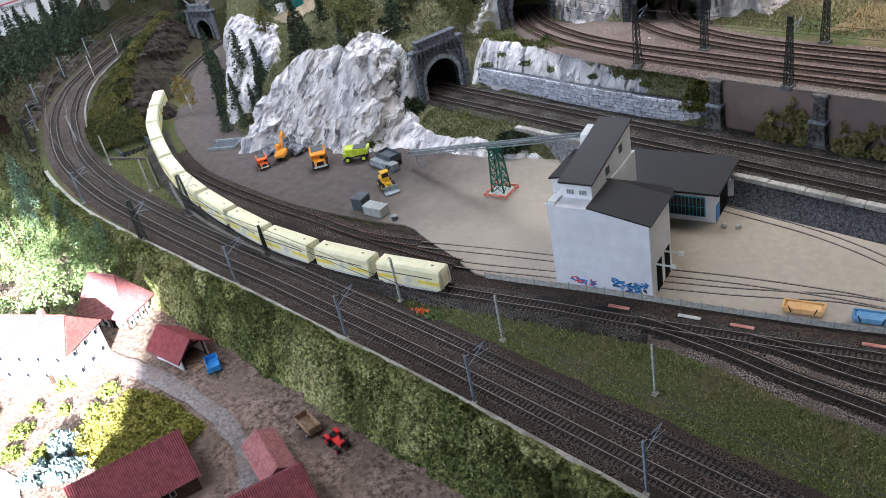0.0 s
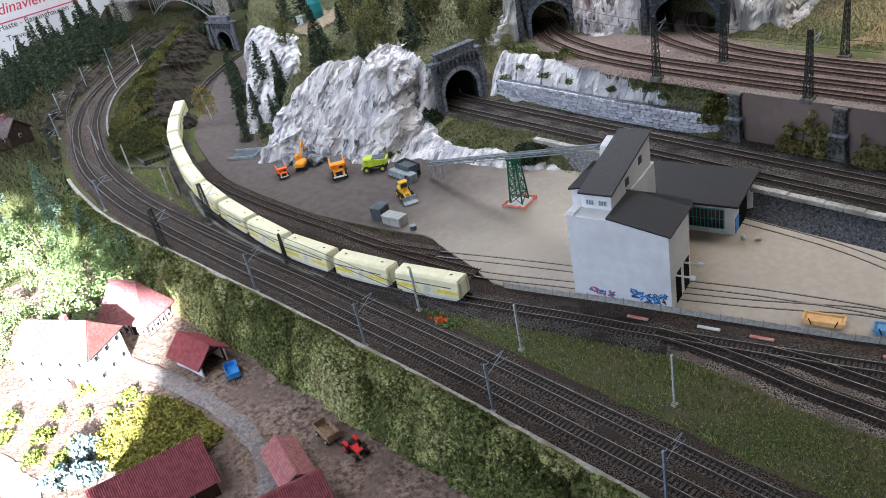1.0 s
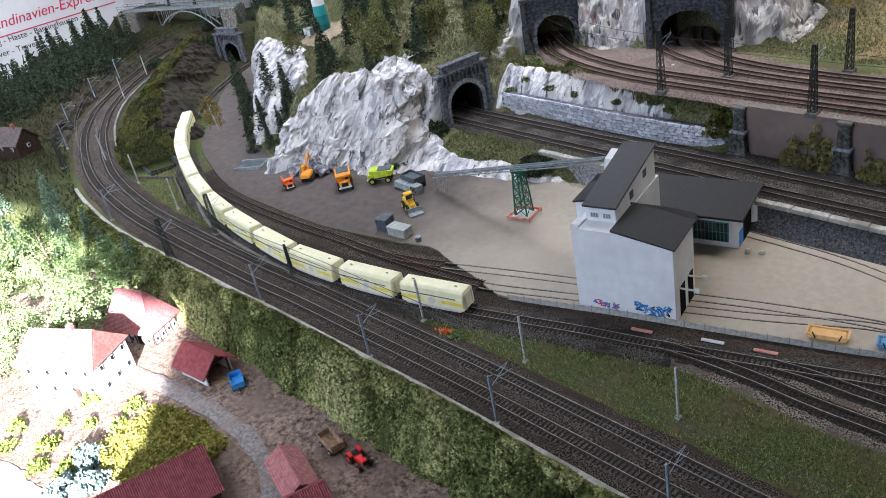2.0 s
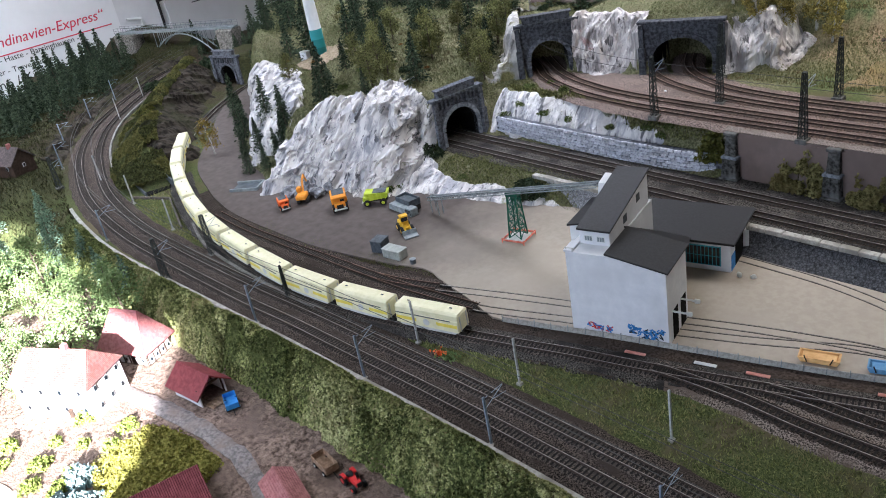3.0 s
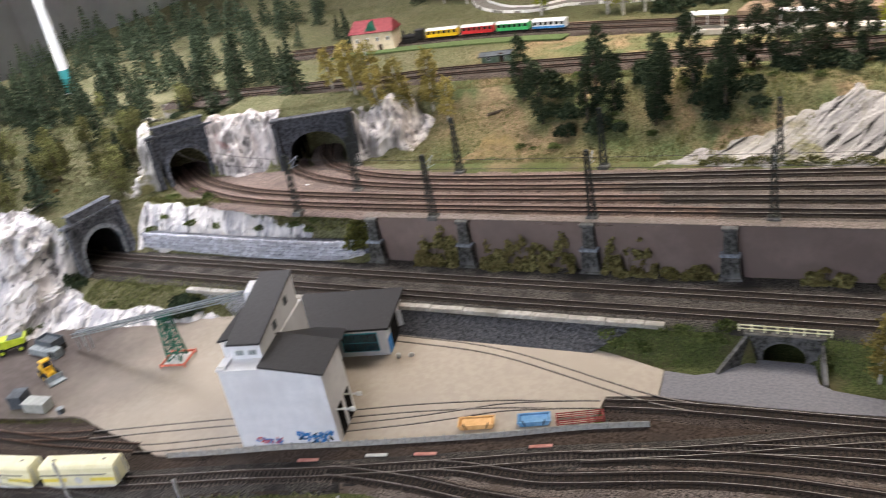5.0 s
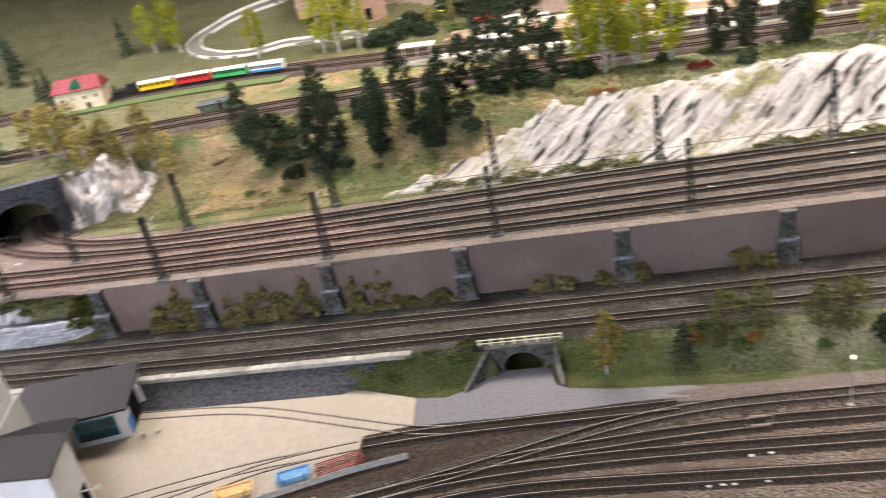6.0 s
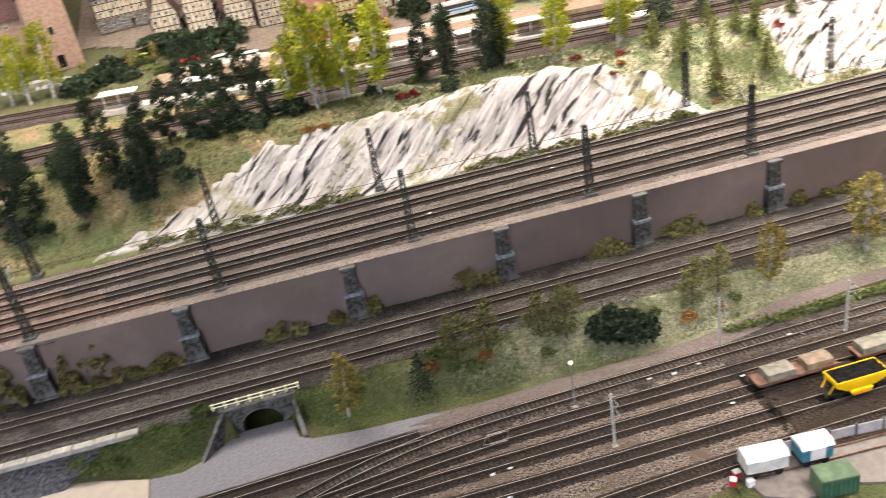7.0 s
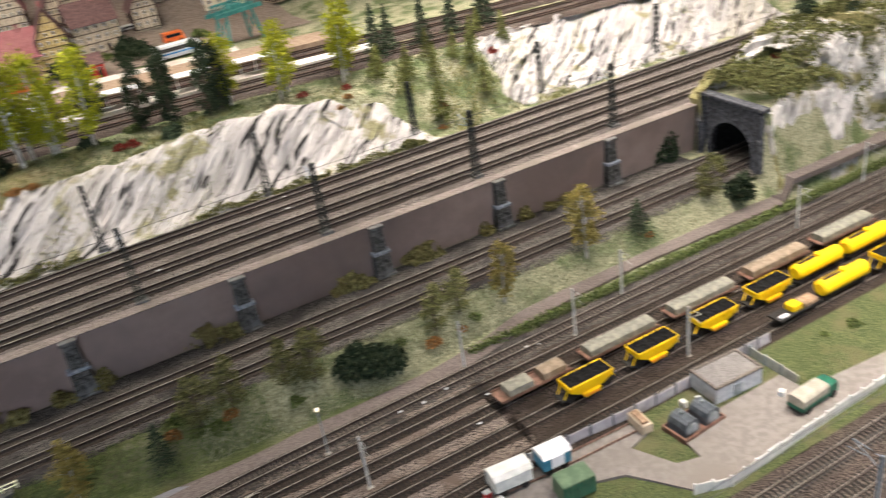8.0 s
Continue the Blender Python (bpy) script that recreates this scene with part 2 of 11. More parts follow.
def rock_material(name, dark, light, warm, turn, stretch, fine=38.0, cleft_dim=0.5, seam=0.33, moss=None, cover=0.6):
    """Pale rock: stretched streaks, crevice shade painted as dark clefts, two scales of relief."""
    m = surface(name, dark, light, 120, 8, 0.9, 0.0, detail=9)
    t, l = m.node_tree.nodes, m.node_tree.links.new
    out = t["Principled BSDF"]
    where = t.new("ShaderNodeTexCoord").outputs["Object"]
    place = t.new("ShaderNodeMapping")
    place.vector_type = "TEXTURE"
    place.inputs["Rotation"].default_value = [radians(k) for k in turn]
    place.inputs["Scale"].default_value = stretch
    l(where, place.inputs["Vector"])

    def cloud(scale, det, warp, source=None):
        n = t.new("ShaderNodeTexNoise")
        n.inputs["Scale"].default_value, n.inputs["Detail"].default_value = scale, det
        n.inputs["Roughness"].default_value, n.inputs["Distortion"].default_value = 0.58, warp * 0.5
        l(place.outputs[0] if source is None else source, n.inputs["Vector"])
        return n.outputs["Fac"]

    def spread(fac, lo, hi):
        r = t.new("ShaderNodeMapRange")
        r.inputs[1].default_value, r.inputs[2].default_value = lo, hi
        l(fac, r.inputs[0])
        return r.outputs[0]

    def mix(fac, a, b):
        n = t.new("ShaderNodeMix")
        n.data_type = "RGBA"
        l(fac, n.inputs[0])
        for sock, val in ((n.inputs[6], a), (n.inputs[7], b)):
            if isinstance(val, tuple):
                sock.default_value = (*val, 1.0)
            else:
                l(val, sock)
        return n.outputs[2]
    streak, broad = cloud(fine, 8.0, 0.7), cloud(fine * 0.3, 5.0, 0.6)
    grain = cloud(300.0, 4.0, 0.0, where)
    # Streaks darken where the bump is low: hollow shade put into the colour.
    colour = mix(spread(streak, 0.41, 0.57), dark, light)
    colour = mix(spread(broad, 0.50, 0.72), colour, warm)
    # Shade of narrow crevices, painted by thresholded noise.
    cleft_shade = spread(cloud(fine * 1.3, 6.0, 1.0), seam, seam + 0.07)
    colour = mix(cleft_shade, tuple(c * cleft_dim for c in dark), colour)
    if moss is not None:
        growth = mix(spread(grain, 0.4, 0.6), tuple(c * 0.55 for c in moss), moss)
        colour = mix(spread(cloud(11.0, 6.0, 0.8, where), cover, cover + 0.07), colour, growth)
    l(colour, out.inputs["Base Color"])
    add = t.new("ShaderNodeMath")
    add.operation = "MULTIPLY_ADD"
    l(grain, add.inputs[0])
    add.inputs[1].default_value = 0.15
    l(streak, add.inputs[2])
    bump = t.new("ShaderNodeBump")
    bump.inputs["Strength"].default_value, bump.inputs["Distance"].default_value = 1.0, 0.006
    l(add.outputs[0], bump.inputs["Height"]), l(bump.outputs[0], out.inputs["Normal"])
    return m


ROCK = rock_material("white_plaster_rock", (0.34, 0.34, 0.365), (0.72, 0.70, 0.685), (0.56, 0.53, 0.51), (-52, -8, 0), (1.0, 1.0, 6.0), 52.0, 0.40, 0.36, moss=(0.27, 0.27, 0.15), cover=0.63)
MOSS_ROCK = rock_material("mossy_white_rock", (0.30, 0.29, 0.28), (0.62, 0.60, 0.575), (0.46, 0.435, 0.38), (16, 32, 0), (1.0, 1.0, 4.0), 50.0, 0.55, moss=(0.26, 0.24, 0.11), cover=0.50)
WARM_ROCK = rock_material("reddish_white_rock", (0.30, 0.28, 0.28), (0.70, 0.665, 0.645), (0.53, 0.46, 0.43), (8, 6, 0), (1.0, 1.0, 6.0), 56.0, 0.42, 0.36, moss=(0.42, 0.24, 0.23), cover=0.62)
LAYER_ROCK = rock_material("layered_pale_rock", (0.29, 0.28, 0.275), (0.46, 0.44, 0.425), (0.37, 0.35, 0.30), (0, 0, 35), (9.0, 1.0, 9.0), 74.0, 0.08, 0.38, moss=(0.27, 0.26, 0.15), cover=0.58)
CLIFF = rock_material("brown_cliff", (0.016, 0.013, 0.011), (0.062, 0.052, 0.042), (0.045, 0.046, 0.025), (10, 20, 0), (1.0, 1.0, 2.6), 42.0, 0.5)
DARK_ROCK = surface("dark_rock", (0.06, 0.062, 0.068), (0.22, 0.225, 0.245), 60, 15, 0.9, 0.8, 0.003, detail=9, island=0.35)
PORTAL = surface("blue_grey_stone", (0.05, 0.054, 0.064), (0.15, 0.16, 0.185), 140, 18, 0.85, 0.6, 0.001)
PORTAL_DARK = surface("sooty_stone", (0.035, 0.037, 0.043), (0.10, 0.105, 0.118), 140, 18, 0.85, 0.6, 0.001)
PORTAL_PALE = surface("pale_blue_stone", (0.14, 0.16, 0.19), (0.30, 0.325, 0.36), 130, 16, 0.85, 0.6, 0.001)
# Near-black for linings, plates drawn as openings, the culvert floor and coal.
NEAR_BLACK = surface("near_black", (0.004, 0.004, 0.004), (0.012, 0.012, 0.012), 60, 8, 0.95, 0.2)
BROWN_WALL = surface("brown_painted_wall", (0.178, 0.133, 0.115), (0.25, 0.193, 0.17), 10, 5, 0.28, 0.05, 0.0004, third=(0.125, 0.096, 0.086), spec=0.6)
GREY_EDGE = surface("weathered_concrete_edge", (0.13, 0.125, 0.115), (0.27, 0.262, 0.24), 200, 20, 0.9, 0.4, 0.0008, third=(0.11, 0.11, 0.09))
PIER = surface("grey_pier_stone", (0.03, 0.03, 0.028), (0.12, 0.12, 0.112), 170, 24, 0.9, 0.7, 0.0012, third=(0.17, 0.17, 0.165))
COBBLE = surface("slate_cobbles", (0.06, 0.062, 0.07), (0.15, 0.155, 0.17), 190, 9, 0.75, 1.0, 0.0016, wave=("cells", 230.0))
PALE_COBBLE = surface("pale_cobbles", (0.30, 0.31, 0.34), (0.50, 0.51, 0.54), 190, 9, 0.75, 1.0, 0.0016, wave=("cells", 200.0))
WHITE_STONE = surface("white_coursed_stone", (0.30, 0.315, 0.37), (0.62, 0.63, 0.67), 150, 24, 0.9, 0.7, 0.001, third=(0.36, 0.37, 0.41), per_object=0.25)
WHITE = surface("white_render_wall", (0.64, 0.655, 0.675), (0.76, 0.77, 0.785), 55, 6, 0.85, 0.15, 0.0004, third=(0.60, 0.61, 0.625), crisp=0.2)
ROOF = surface("black_roof_felt", (0.017, 0.017, 0.0185), (0.025, 0.025, 0.027), 260, 8, 0.55, 0.12, 0.0004, third=(0.021, 0.021, 0.023))
TEAL = surface("teal_painted_frame", (0.02, 0.24, 0.30), (0.03, 0.32, 0.40), 120, 10, 0.5, 0.1)
GLASS = surface("dark_window_glass", (0.006, 0.010, 0.014), (0.014, 0.022, 0.03), 20, 5, 0.06, 0.0, spec=0.6)
DARK = surface("dark_underframe", (0.008, 0.008, 0.008), (0.022, 0.02, 0.018), 200, 10, 0.7, 0.2)
RUBBER = surface("black_rubber", (0.008, 0.008, 0.008), (0.02, 0.02, 0.02), 200, 10, 0.8, 0.2)
CREAM = surface("cream_wagon_paint", (0.72, 0.69, 0.44), (0.82, 0.79, 0.56), 60, 9, 0.5, 0.08, 0.0004, third=(0.74, 0.72, 0.50))
LEMON = surface("lemon_stripe_paint", (0.72, 0.60, 0.08), (0.80, 0.68, 0.12), 60, 9, 0.5, 0.05)
PALE_GREY = surface("pale_grey_paint", (0.50, 0.52, 0.50), (0.62, 0.63, 0.60), 80, 9, 0.55, 0.1)
ORANGE = surface("orange_vehicle_paint", (0.66, 0.24, 0.02), (0.78, 0.33, 0.03), 80, 20, 0.45, 0.1, third=(0.7, 0.25, 0.03))
RED_ORANGE = surface("red_orange_paint", (0.75, 0.14, 0.03), (0.85, 0.20, 0.05), 80, 20, 0.45, 0.1)
PINK_RED = surface("faded_signal_red", (0.62, 0.13, 0.08), (0.74, 0.24, 0.17), 120, 24, 0.6, 0.1)
FADED_ORANGE = surface("faded_orange_paint", (0.62, 0.36, 0.14), (0.74, 0.46, 0.20), 80, 20, 0.6, 0.1)
FADED_BLUE = surface("faded_blue_paint", (0.10, 0.26, 0.46), (0.16, 0.34, 0.55), 80, 20, 0.6, 0.1)
YELLOW = surface("yellow_vehicle_paint", (0.62, 0.36, 0.02), (0.76, 0.47, 0.04), 80, 20, 0.45, 0.1)
BRIGHT_YELLOW = surface("bright_yellow_paint", (0.80, 0.50, 0.004), (0.88, 0.58, 0.008), 60, 14, 0.45, 0.1, third=(0.70, 0.42, 0.01))
LIME = surface("lime_paint", (0.36, 0.46, 0.02), (0.50, 0.60, 0.05), 80, 20, 0.45, 0.1)
GREEN = surface("dark_green_steel", (0.004, 0.075, 0.045), (0.01, 0.12, 0.075), 80, 20, 0.5, 0.15)
STEEL = surface("grey_steel", (0.16, 0.19, 0.20), (0.28, 0.31, 0.32), 90, 18, 0.5, 0.15)
DARK_STEEL = surface("slate_steel", (0.045, 0.055, 0.065), (0.085, 0.10, 0.115), 90, 18, 0.5, 0.15)
BLUE = surface("blue_paint", (0.03, 0.20, 0.52), (0.05, 0.27, 0.62), 90, 18, 0.5, 0.1)
TARP_BLUE = surface("blue_grey_tarp", (0.03, 0.16, 0.24), (0.05, 0.22, 0.32), 90, 18, 0.6, 0.1)
RED = surface("red_paint", (0.55, 0.02, 0.02), (0.68, 0.04, 0.04), 90, 18, 0.5, 0.1)
MAST = surface("blue_grey_mast", (0.17, 0.22, 0.28), (0.28, 0.33, 0.40), 200, 30, 0.5, 0.1, metal=0.3)
PALE_MAST = surface("pale_grey_mast", (0.33, 0.34, 0.33), (0.48, 0.49, 0.47), 200, 30, 0.6, 0.1)
LATTICE = surface("black_lattice_steel", (0.010, 0.014, 0.013), (0.028, 0.034, 0.032), 200, 30, 0.55, 0.1)
WIRE = surface("thin_wire", (0.05, 0.05, 0.05), (0.09, 0.09, 0.088), 200, 30, 0.5, 0.0, metal=0.4)
BARK = surface("grey_bark", (0.06, 0.048, 0.036), (0.13, 0.105, 0.08), 240, 30, 0.95, 0.6, 0.001)
BIRCH = surface("birch_bark", (0.34, 0.33, 0.29), (0.66, 0.64, 0.58), 160, 60, 0.85, 0.4, 0.0006, third=(0.12, 0.11, 0.10))
TIMBER = surface("dark_timber", (0.03, 0.018, 0.012), (0.06, 0.038, 0.026), 120, 10, 0.8, 0.3)
PLASTER = surface("cream_plaster", (0.60, 0.50, 0.36), (0.72, 0.62, 0.46), 90, 12, 0.85, 0.2, per_object=0.1)
RED_TILE = surface("dark_red_tiles", (0.17, 0.028, 0.034), (0.25, 0.05, 0.056), 130, 9, 0.7, 0.8, 0.0012, third=(0.20, 0.045, 0.05))
RIB_TILE = surface("ribbed_red_roof", (0.17, 0.035, 0.042), (0.24, 0.055, 0.065), 130, 9, 0.65, 1.0, 0.0012, wave=("X", 100.0))
BROWN_TILE = surface("brown_red_tiles", (0.15, 0.062, 0.055), (0.24, 0.11, 0.095), 150, 9, 0.8, 0.9, 0.0012, wave=("Z", 130.0), per_object=0.15)
PINK_STONE = surface("pink_tower_stone", (0.32, 0.205, 0.155), (0.44, 0.30, 0.235), 130, 12, 0.9, 0.5, 0.001)
HALL_WALL = surface("white_hall_wall", (0.66, 0.67, 0.70), (0.72, 0.73, 0.76), 8, 1, 0.8, 0.05)
DIM_WALL = surface("grey_hall_wall", (0.20, 0.20, 0.205), (0.25, 0.25, 0.255), 8, 1, 0.8, 0.05)
HALL_CEIL = surface("dark_hall_ceiling", (0.16, 0.16, 0.16), (0.20, 0.20, 0.20), 8, 1, 0.9, 0.05)
HALL_FLOOR = surface("grey_hall_floor", (0.16, 0.15, 0.14), (0.22, 0.21, 0.2), 30, 2, 0.6, 0.05)
PAPER = surface("white_poster", (0.78, 0.79, 0.82), (0.82, 0.83, 0.86), 5, 1, 0.6, 0.0)
INK_RED = surface("red_ink", (0.62, 0.05, 0.10), (0.66, 0.06, 0.12), 50, 2, 0.7, 0.0)
INK = surface("dark_ink", (0.02, 0.025, 0.03), (0.03, 0.035, 0.04), 50, 2, 0.7, 0.0)


def foliage(name, dark, light, per_object=0.25, third=None):
    m = surface(name, dark, light, 160, 22, 0.9, 0.0, third=third, island=0.0, per_object=per_object, spec=0.1)
    out = m.node_tree.nodes["Principled BSDF"]
    out.inputs["Subsurface Weight"].default_value = 0.0
    return m


FIR = foliage("fir_needles", (0.010, 0.018, 0.012), (0.085, 0.112, 0.068))
DARK_LEAF = foliage("dark_leaves", (0.009, 0.018, 0.011), (0.062, 0.082, 0.046))
OLIVE = foliage("olive_leaves", (0.045, 0.052, 0.018), (0.22, 0.22, 0.09))
LIME_LEAF = foliage("lime_birch_leaves", (0.15, 0.17, 0.012), (0.40, 0.42, 0.035))
GOLD = foliage("golden_leaves", (0.13, 0.108, 0.026), (0.38, 0.315, 0.105))
MID_LEAF = foliage("green_leaves", (0.04, 0.062, 0.018), (0.15, 0.18, 0.065))
PALE_LEAF = foliage("pale_green_leaves", (0.10, 0.16, 0.06), (0.26, 0.34, 0.15))
RUST_LEAF = foliage("rusty_shrub", (0.14, 0.07, 0.024), (0.31, 0.17, 0.065))
MAROON = foliage("maroon_shrub", (0.12, 0.022, 0.016), (0.22, 0.05, 0.035))
CROP = foliage("yellow_crop", (0.13, 0.125, 0.025), (0.34, 0.32, 0.09), 0.0)
BLUE_FIR = foliage("blue_spruce_needles", (0.06, 0.11, 0.08), (0.24, 0.33, 0.23))

# ---- the hall round the layout ----
FLOOR, WEST, EAST, SOUTH, NORTH = -1.0, -3.45, 4.6, -2.6, 4.2


def slab(name, lo, hi, mat):
    return tagged(part(name, boxed(lo, hi), mat), kind="structure")


slab("floor", (WEST - 0.2, SOUTH - 0.2, FLOOR - 0.1), (EAST + 0.2, NORTH + 0.2, FLOOR), HALL_FLOOR)
slab("ceiling", (WEST - 0.2, SOUTH - 0.2, CEIL), (EAST + 0.2, NORTH + 0.2, CEIL + 0.1), HALL_CEIL)
slab("wall_east", (EAST, SOUTH - 0.2, FLOOR), (EAST + 0.15, NORTH + 0.2, CEIL), DIM_WALL)
slab("wall_north", (WEST, NORTH, FLOOR), (EAST, NORTH + 0.15, CEIL), DIM_WALL)
slab("wall_west", (WEST - 0.15, SOUTH - 0.2, FLOOR), (WEST, NORTH + 0.2, CEIL), HALL_WALL)


def south_wall(openings):
    """The wall behind the camera, with its windows cut through."""
    bm, x = bmesh.new(), WEST
    for x0, x1, z0, z1 in openings:
        box(bm, (x, SOUTH - 0.03, FLOOR), (x0, SOUTH, CEIL))
        box(bm, (x0, SOUTH - 0.03, FLOOR), (x1, SOUTH, z0))
        box(bm, (x0, SOUTH - 0.03, z1), (x1, SOUTH, CEIL))
        x = x1
    box(bm, (x, SOUTH - 0.03, FLOOR), (EAST, SOUTH, CEIL))
    tagged(part("wall_south", bm, DIM_WALL), kind="structure")
    for x0, x1, z0, z1 in openings:
        win = tagged(new("window_%d" % (openings.index((x0, x1, z0, z1)) + 1)), kind="structure")
        for lo, hi in (((x0, z0), (x1, z0 + 0.02)), ((x0, z1 - 0.02), (x1, z1)), ((x0, z0 + 0.02), (x0 + 0.02, z1 - 0.02)), ((x1 - 0.02, z0 + 0.02), (x1, z1 - 0.02))):
            part("window_frame", boxed((lo[0], SOUTH - 0.025, lo[1]), (hi[0], SOUTH - 0.005, hi[1])), PALE_GREY, win)


# Two unseen windows behind the camera: daylight through the assumed first, the sun on the farm through the second.
south_wall([(-1.7, 0.2, 0.9, 1.4), (0.80, 2.18, 1.05, 1.46)])
# Housings for the assumed lamps, all out of view.
for lx, ly, _watts, _tint in LAMPS:
    lamp = thing("ceiling_light", "assumed ceiling light out of view, with a metal housing", "ceiling light", "ceiling lights", (lx, ly, CEIL))
    part("housing", boxed((-0.64, -0.31, -0.05), (0.64, 0.31, 0.0), 0.008), PALE_GREY, lamp)

# ---- lines of the tracks ----
NEAR = spline([(-2.66, 0.62), (-2.58, 0.47), (-2.47, 0.35), (-2.33, 0.20), (-2.17, 0.06), (-2.00, -0.045), (-1.80, -0.135), (-1.50, -0.225), (-1.20, -0.266), (-0.94, -0.273), (-0.62, -0.266), (-0.44, -0.256), (-0.26, -0.250), (-0.06, -0.243), (0.14, -0.240), (0.8, -0.236), (1.6, -0.232), (2.9, -0.232)])
FAR = NEAR.copy()
wide = 0.046 + 0.012 * smooth(-1.0, -1.9, NEAR[:, 0])
FAR[:, :2] += across(NEAR) * wide[:, None]
FAR = spline(FAR[:: 12])
TRAIN = spline([(-2.03, 0.76), (-2.01, 0.64), (-1.965, 0.53), (-1.90, 0.435), (-1.80, 0.31), (-1.66, 0.175), (-1.396, 0.004), (-1.13, -0.098), (-0.923, -0.150), (-0.69, -0.176), (-0.495, -0.180), (-0.319, -0.154), (-0.185, -0.122), (-0.048, -0.081), (0.044, -0.052), (0.132, -0.028), (0.21, -0.004), (0.35, 0.041), (0.449, 0.074), (0.56, 0.105), (0.66, 0.135), (0.79, 0.180), (0.87, 0.204), (0.98, 0.224), (1.15, 0.231), (1.6, 0.236), (2.9, 0.24)])
YARD_A = spline([(-1.02, -0.082), (-0.873, -0.088), (-0.696, -0.083), (-0.583, -0.075), (-0.44, -0.068), (-0.339, -0.062), (-0.209, -0.045), (-0.152, -0.033), (-0.035, 0.010), (0.06, 0.045), (0.14, 0.077), (0.231, 0.112), (0.301, 0.143), (0.365, 0.171), (0.468, 0.197), (0.565, 0.212), (0.631, 0.217), (0.79, 0.225), (0.945, 0.232)])
YARD_B = spline([(-0.50, -0.073), (-0.42, -0.066), (-0.355, -0.052), (-0.286, -0.030), (-0.18, 0.008), (-0.061, 0.049), (0.03, 0.077), (0.121, 0.106), (0.215, 0.138), (0.291, 0.160), (0.363, 0.178), (0.42, 0.188)])
YARD_C = spline([(0.04, 0.318), (0.096, 0.317), (0.235, 0.313), (0.324, 0.300), (0.415, 0.274), (0.491, 0.250), (0.563, 0.229), (0.63, 0.219)])
DIV_1 = spline([(0.16, -0.017), (0.215, -0.012), (0.298, -0.010), (0.378, -0.014), (0.446, -0.013), (0.7, -0.005), (1.2, 0.030), (1.7, 0.036), (2.9, 0.036)])
DIV_2 = spline([(0.31, 0.027), (0.356, 0.033), (0.427, 0.034), (0.48, 0.040), (0.62, 0.075), (0.70, 0.088), (0.79, 0.093), (1.0, 0.091), (1.3, 0.089), (2.9, 0.089)])
DIV_3 = spline([(0.50, 0.086), (0.58, 0.108), (0.67, 0.124), (0.78, 0.135), (0.93, 0.141), (1.2, 0.142), (2.9, 0.142)])
DIV_4 = spline([(0.70, 0.145), (0.78, 0.158), (0.86, 0.168), (0.94, 0.177), (1.05, 0.184), (1.2, 0.188), (2.9, 0.19)])
LOW_1 = spline([(-1.0, 0.44), (-0.85, 0.425), (-0.66, 0.412), (-0.32, 0.405), (-0.1, 0.400), (0.3, 0.397), (0.8, 0.400), (2.3, 0.402)])
LOW_2 = spline([(-1.0, 0.50), (-0.85, 0.484), (-0.66, 0.471), (-0.37, 0.466), (-0.1, 0.461), (0.3, 0.458), (0.8, 0.459), (2.3, 0.460)])
UP_Z, LOW_Z = 0.135, 0.042
UP_1 = spline([(-0.86, 0.84), (-0.70, 0.735), (-0.62, 0.672), (-0.53, 0.628), (-0.40, 0.590), (-0.2, 0.570), (0.2, 0.566), (1.0, 0.576), (1.6, 0.582), (3.0, 0.585)])
UP_2 = spline([(-0.80, 0.86), (-0.66, 0.755), (-0.58, 0.702), (-0.48, 0.660), (-0.34, 0.629), (-0.1, 0.615), (0.2, 0.612), (1.0, 0.632), (1.6, 0.640), (3.0, 0.645)])
UP_3 = spline([(-0.52, 0.96), (-0.42, 0.82), (-0.33, 0.742), (-0.21, 0.694), (-0.05, 0.668), (0.2, 0.662), (0.6, 0.676), (1.0, 0.692), (1.6, 0.700), (3.0, 0.705)])
UP_4 = spline([(-0.40, 0.98), (-0.33, 0.85), (-0.25, 0.775), (-0.13, 0.727), (0.05, 0.708), (0.3, 0.712), (0.6, 0.728), (1.0, 0.746), (1.6, 0.755), (3.0, 0.765)])
BACK_Z = 0.245
BACK_1 = spline([(-0.9, 0.98), (-0.342, 1.045), (-0.15, 1.085), (0.126, 1.105), (0.465, 1.115), (1.0, 1.12), (1.5, 1.09), (2.2, 1.02), (3.0, 0.98)])
BACK_2 = BACK_1.copy()
BACK_2[:, 1] += 0.055
BACK_3 = spline([(-0.9, 1.38), (-0.4, 1.46), (0.0, 1.475), (0.5, 1.40), (1.0, 1.30), (1.5, 1.24), (2.2, 1.17), (3.0, 1.12)])
BACK_4 = BACK_3.copy()
BACK_4[:, 1] += 0.06


# ---- the ground ----
def lattice_noise(x, y, seed):
    xi, yi = np.floor(x).astype(np.int64), np.floor(y).astype(np.int64)
    fx, fy = x - xi, y - yi
    fx, fy = fx * fx * (3 - 2 * fx), fy * fy * (3 - 2 * fy)

    def h(a, b):
        n = (a * 374761393 + b * 668265263 + seed * 362437) & 0x7FFFFFFF
        n = ((n ^ (n >> 13)) * 1274126177) & 0x7FFFFFFF
        return ((n ^ (n >> 16)) & 0xFFFF) / 65535.0
    return (h(xi, yi) * (1 - fx) + h(xi + 1, yi) * fx) * (1 - fy) + (h(xi, yi + 1) * (1 - fx) + h(xi + 1, yi + 1) * fx) * fy


def fbm(x, y, scale, octaves=4, seed=0):
    total, weight, gain = 0.0, 0.0, 1.0
    for o in range(octaves):
        total = total + gain * lattice_noise(x * scale * 2**o, y * scale * 2**o, seed + o)
        weight, gain = weight + gain, gain * 0.5
    return total / weight - 0.5


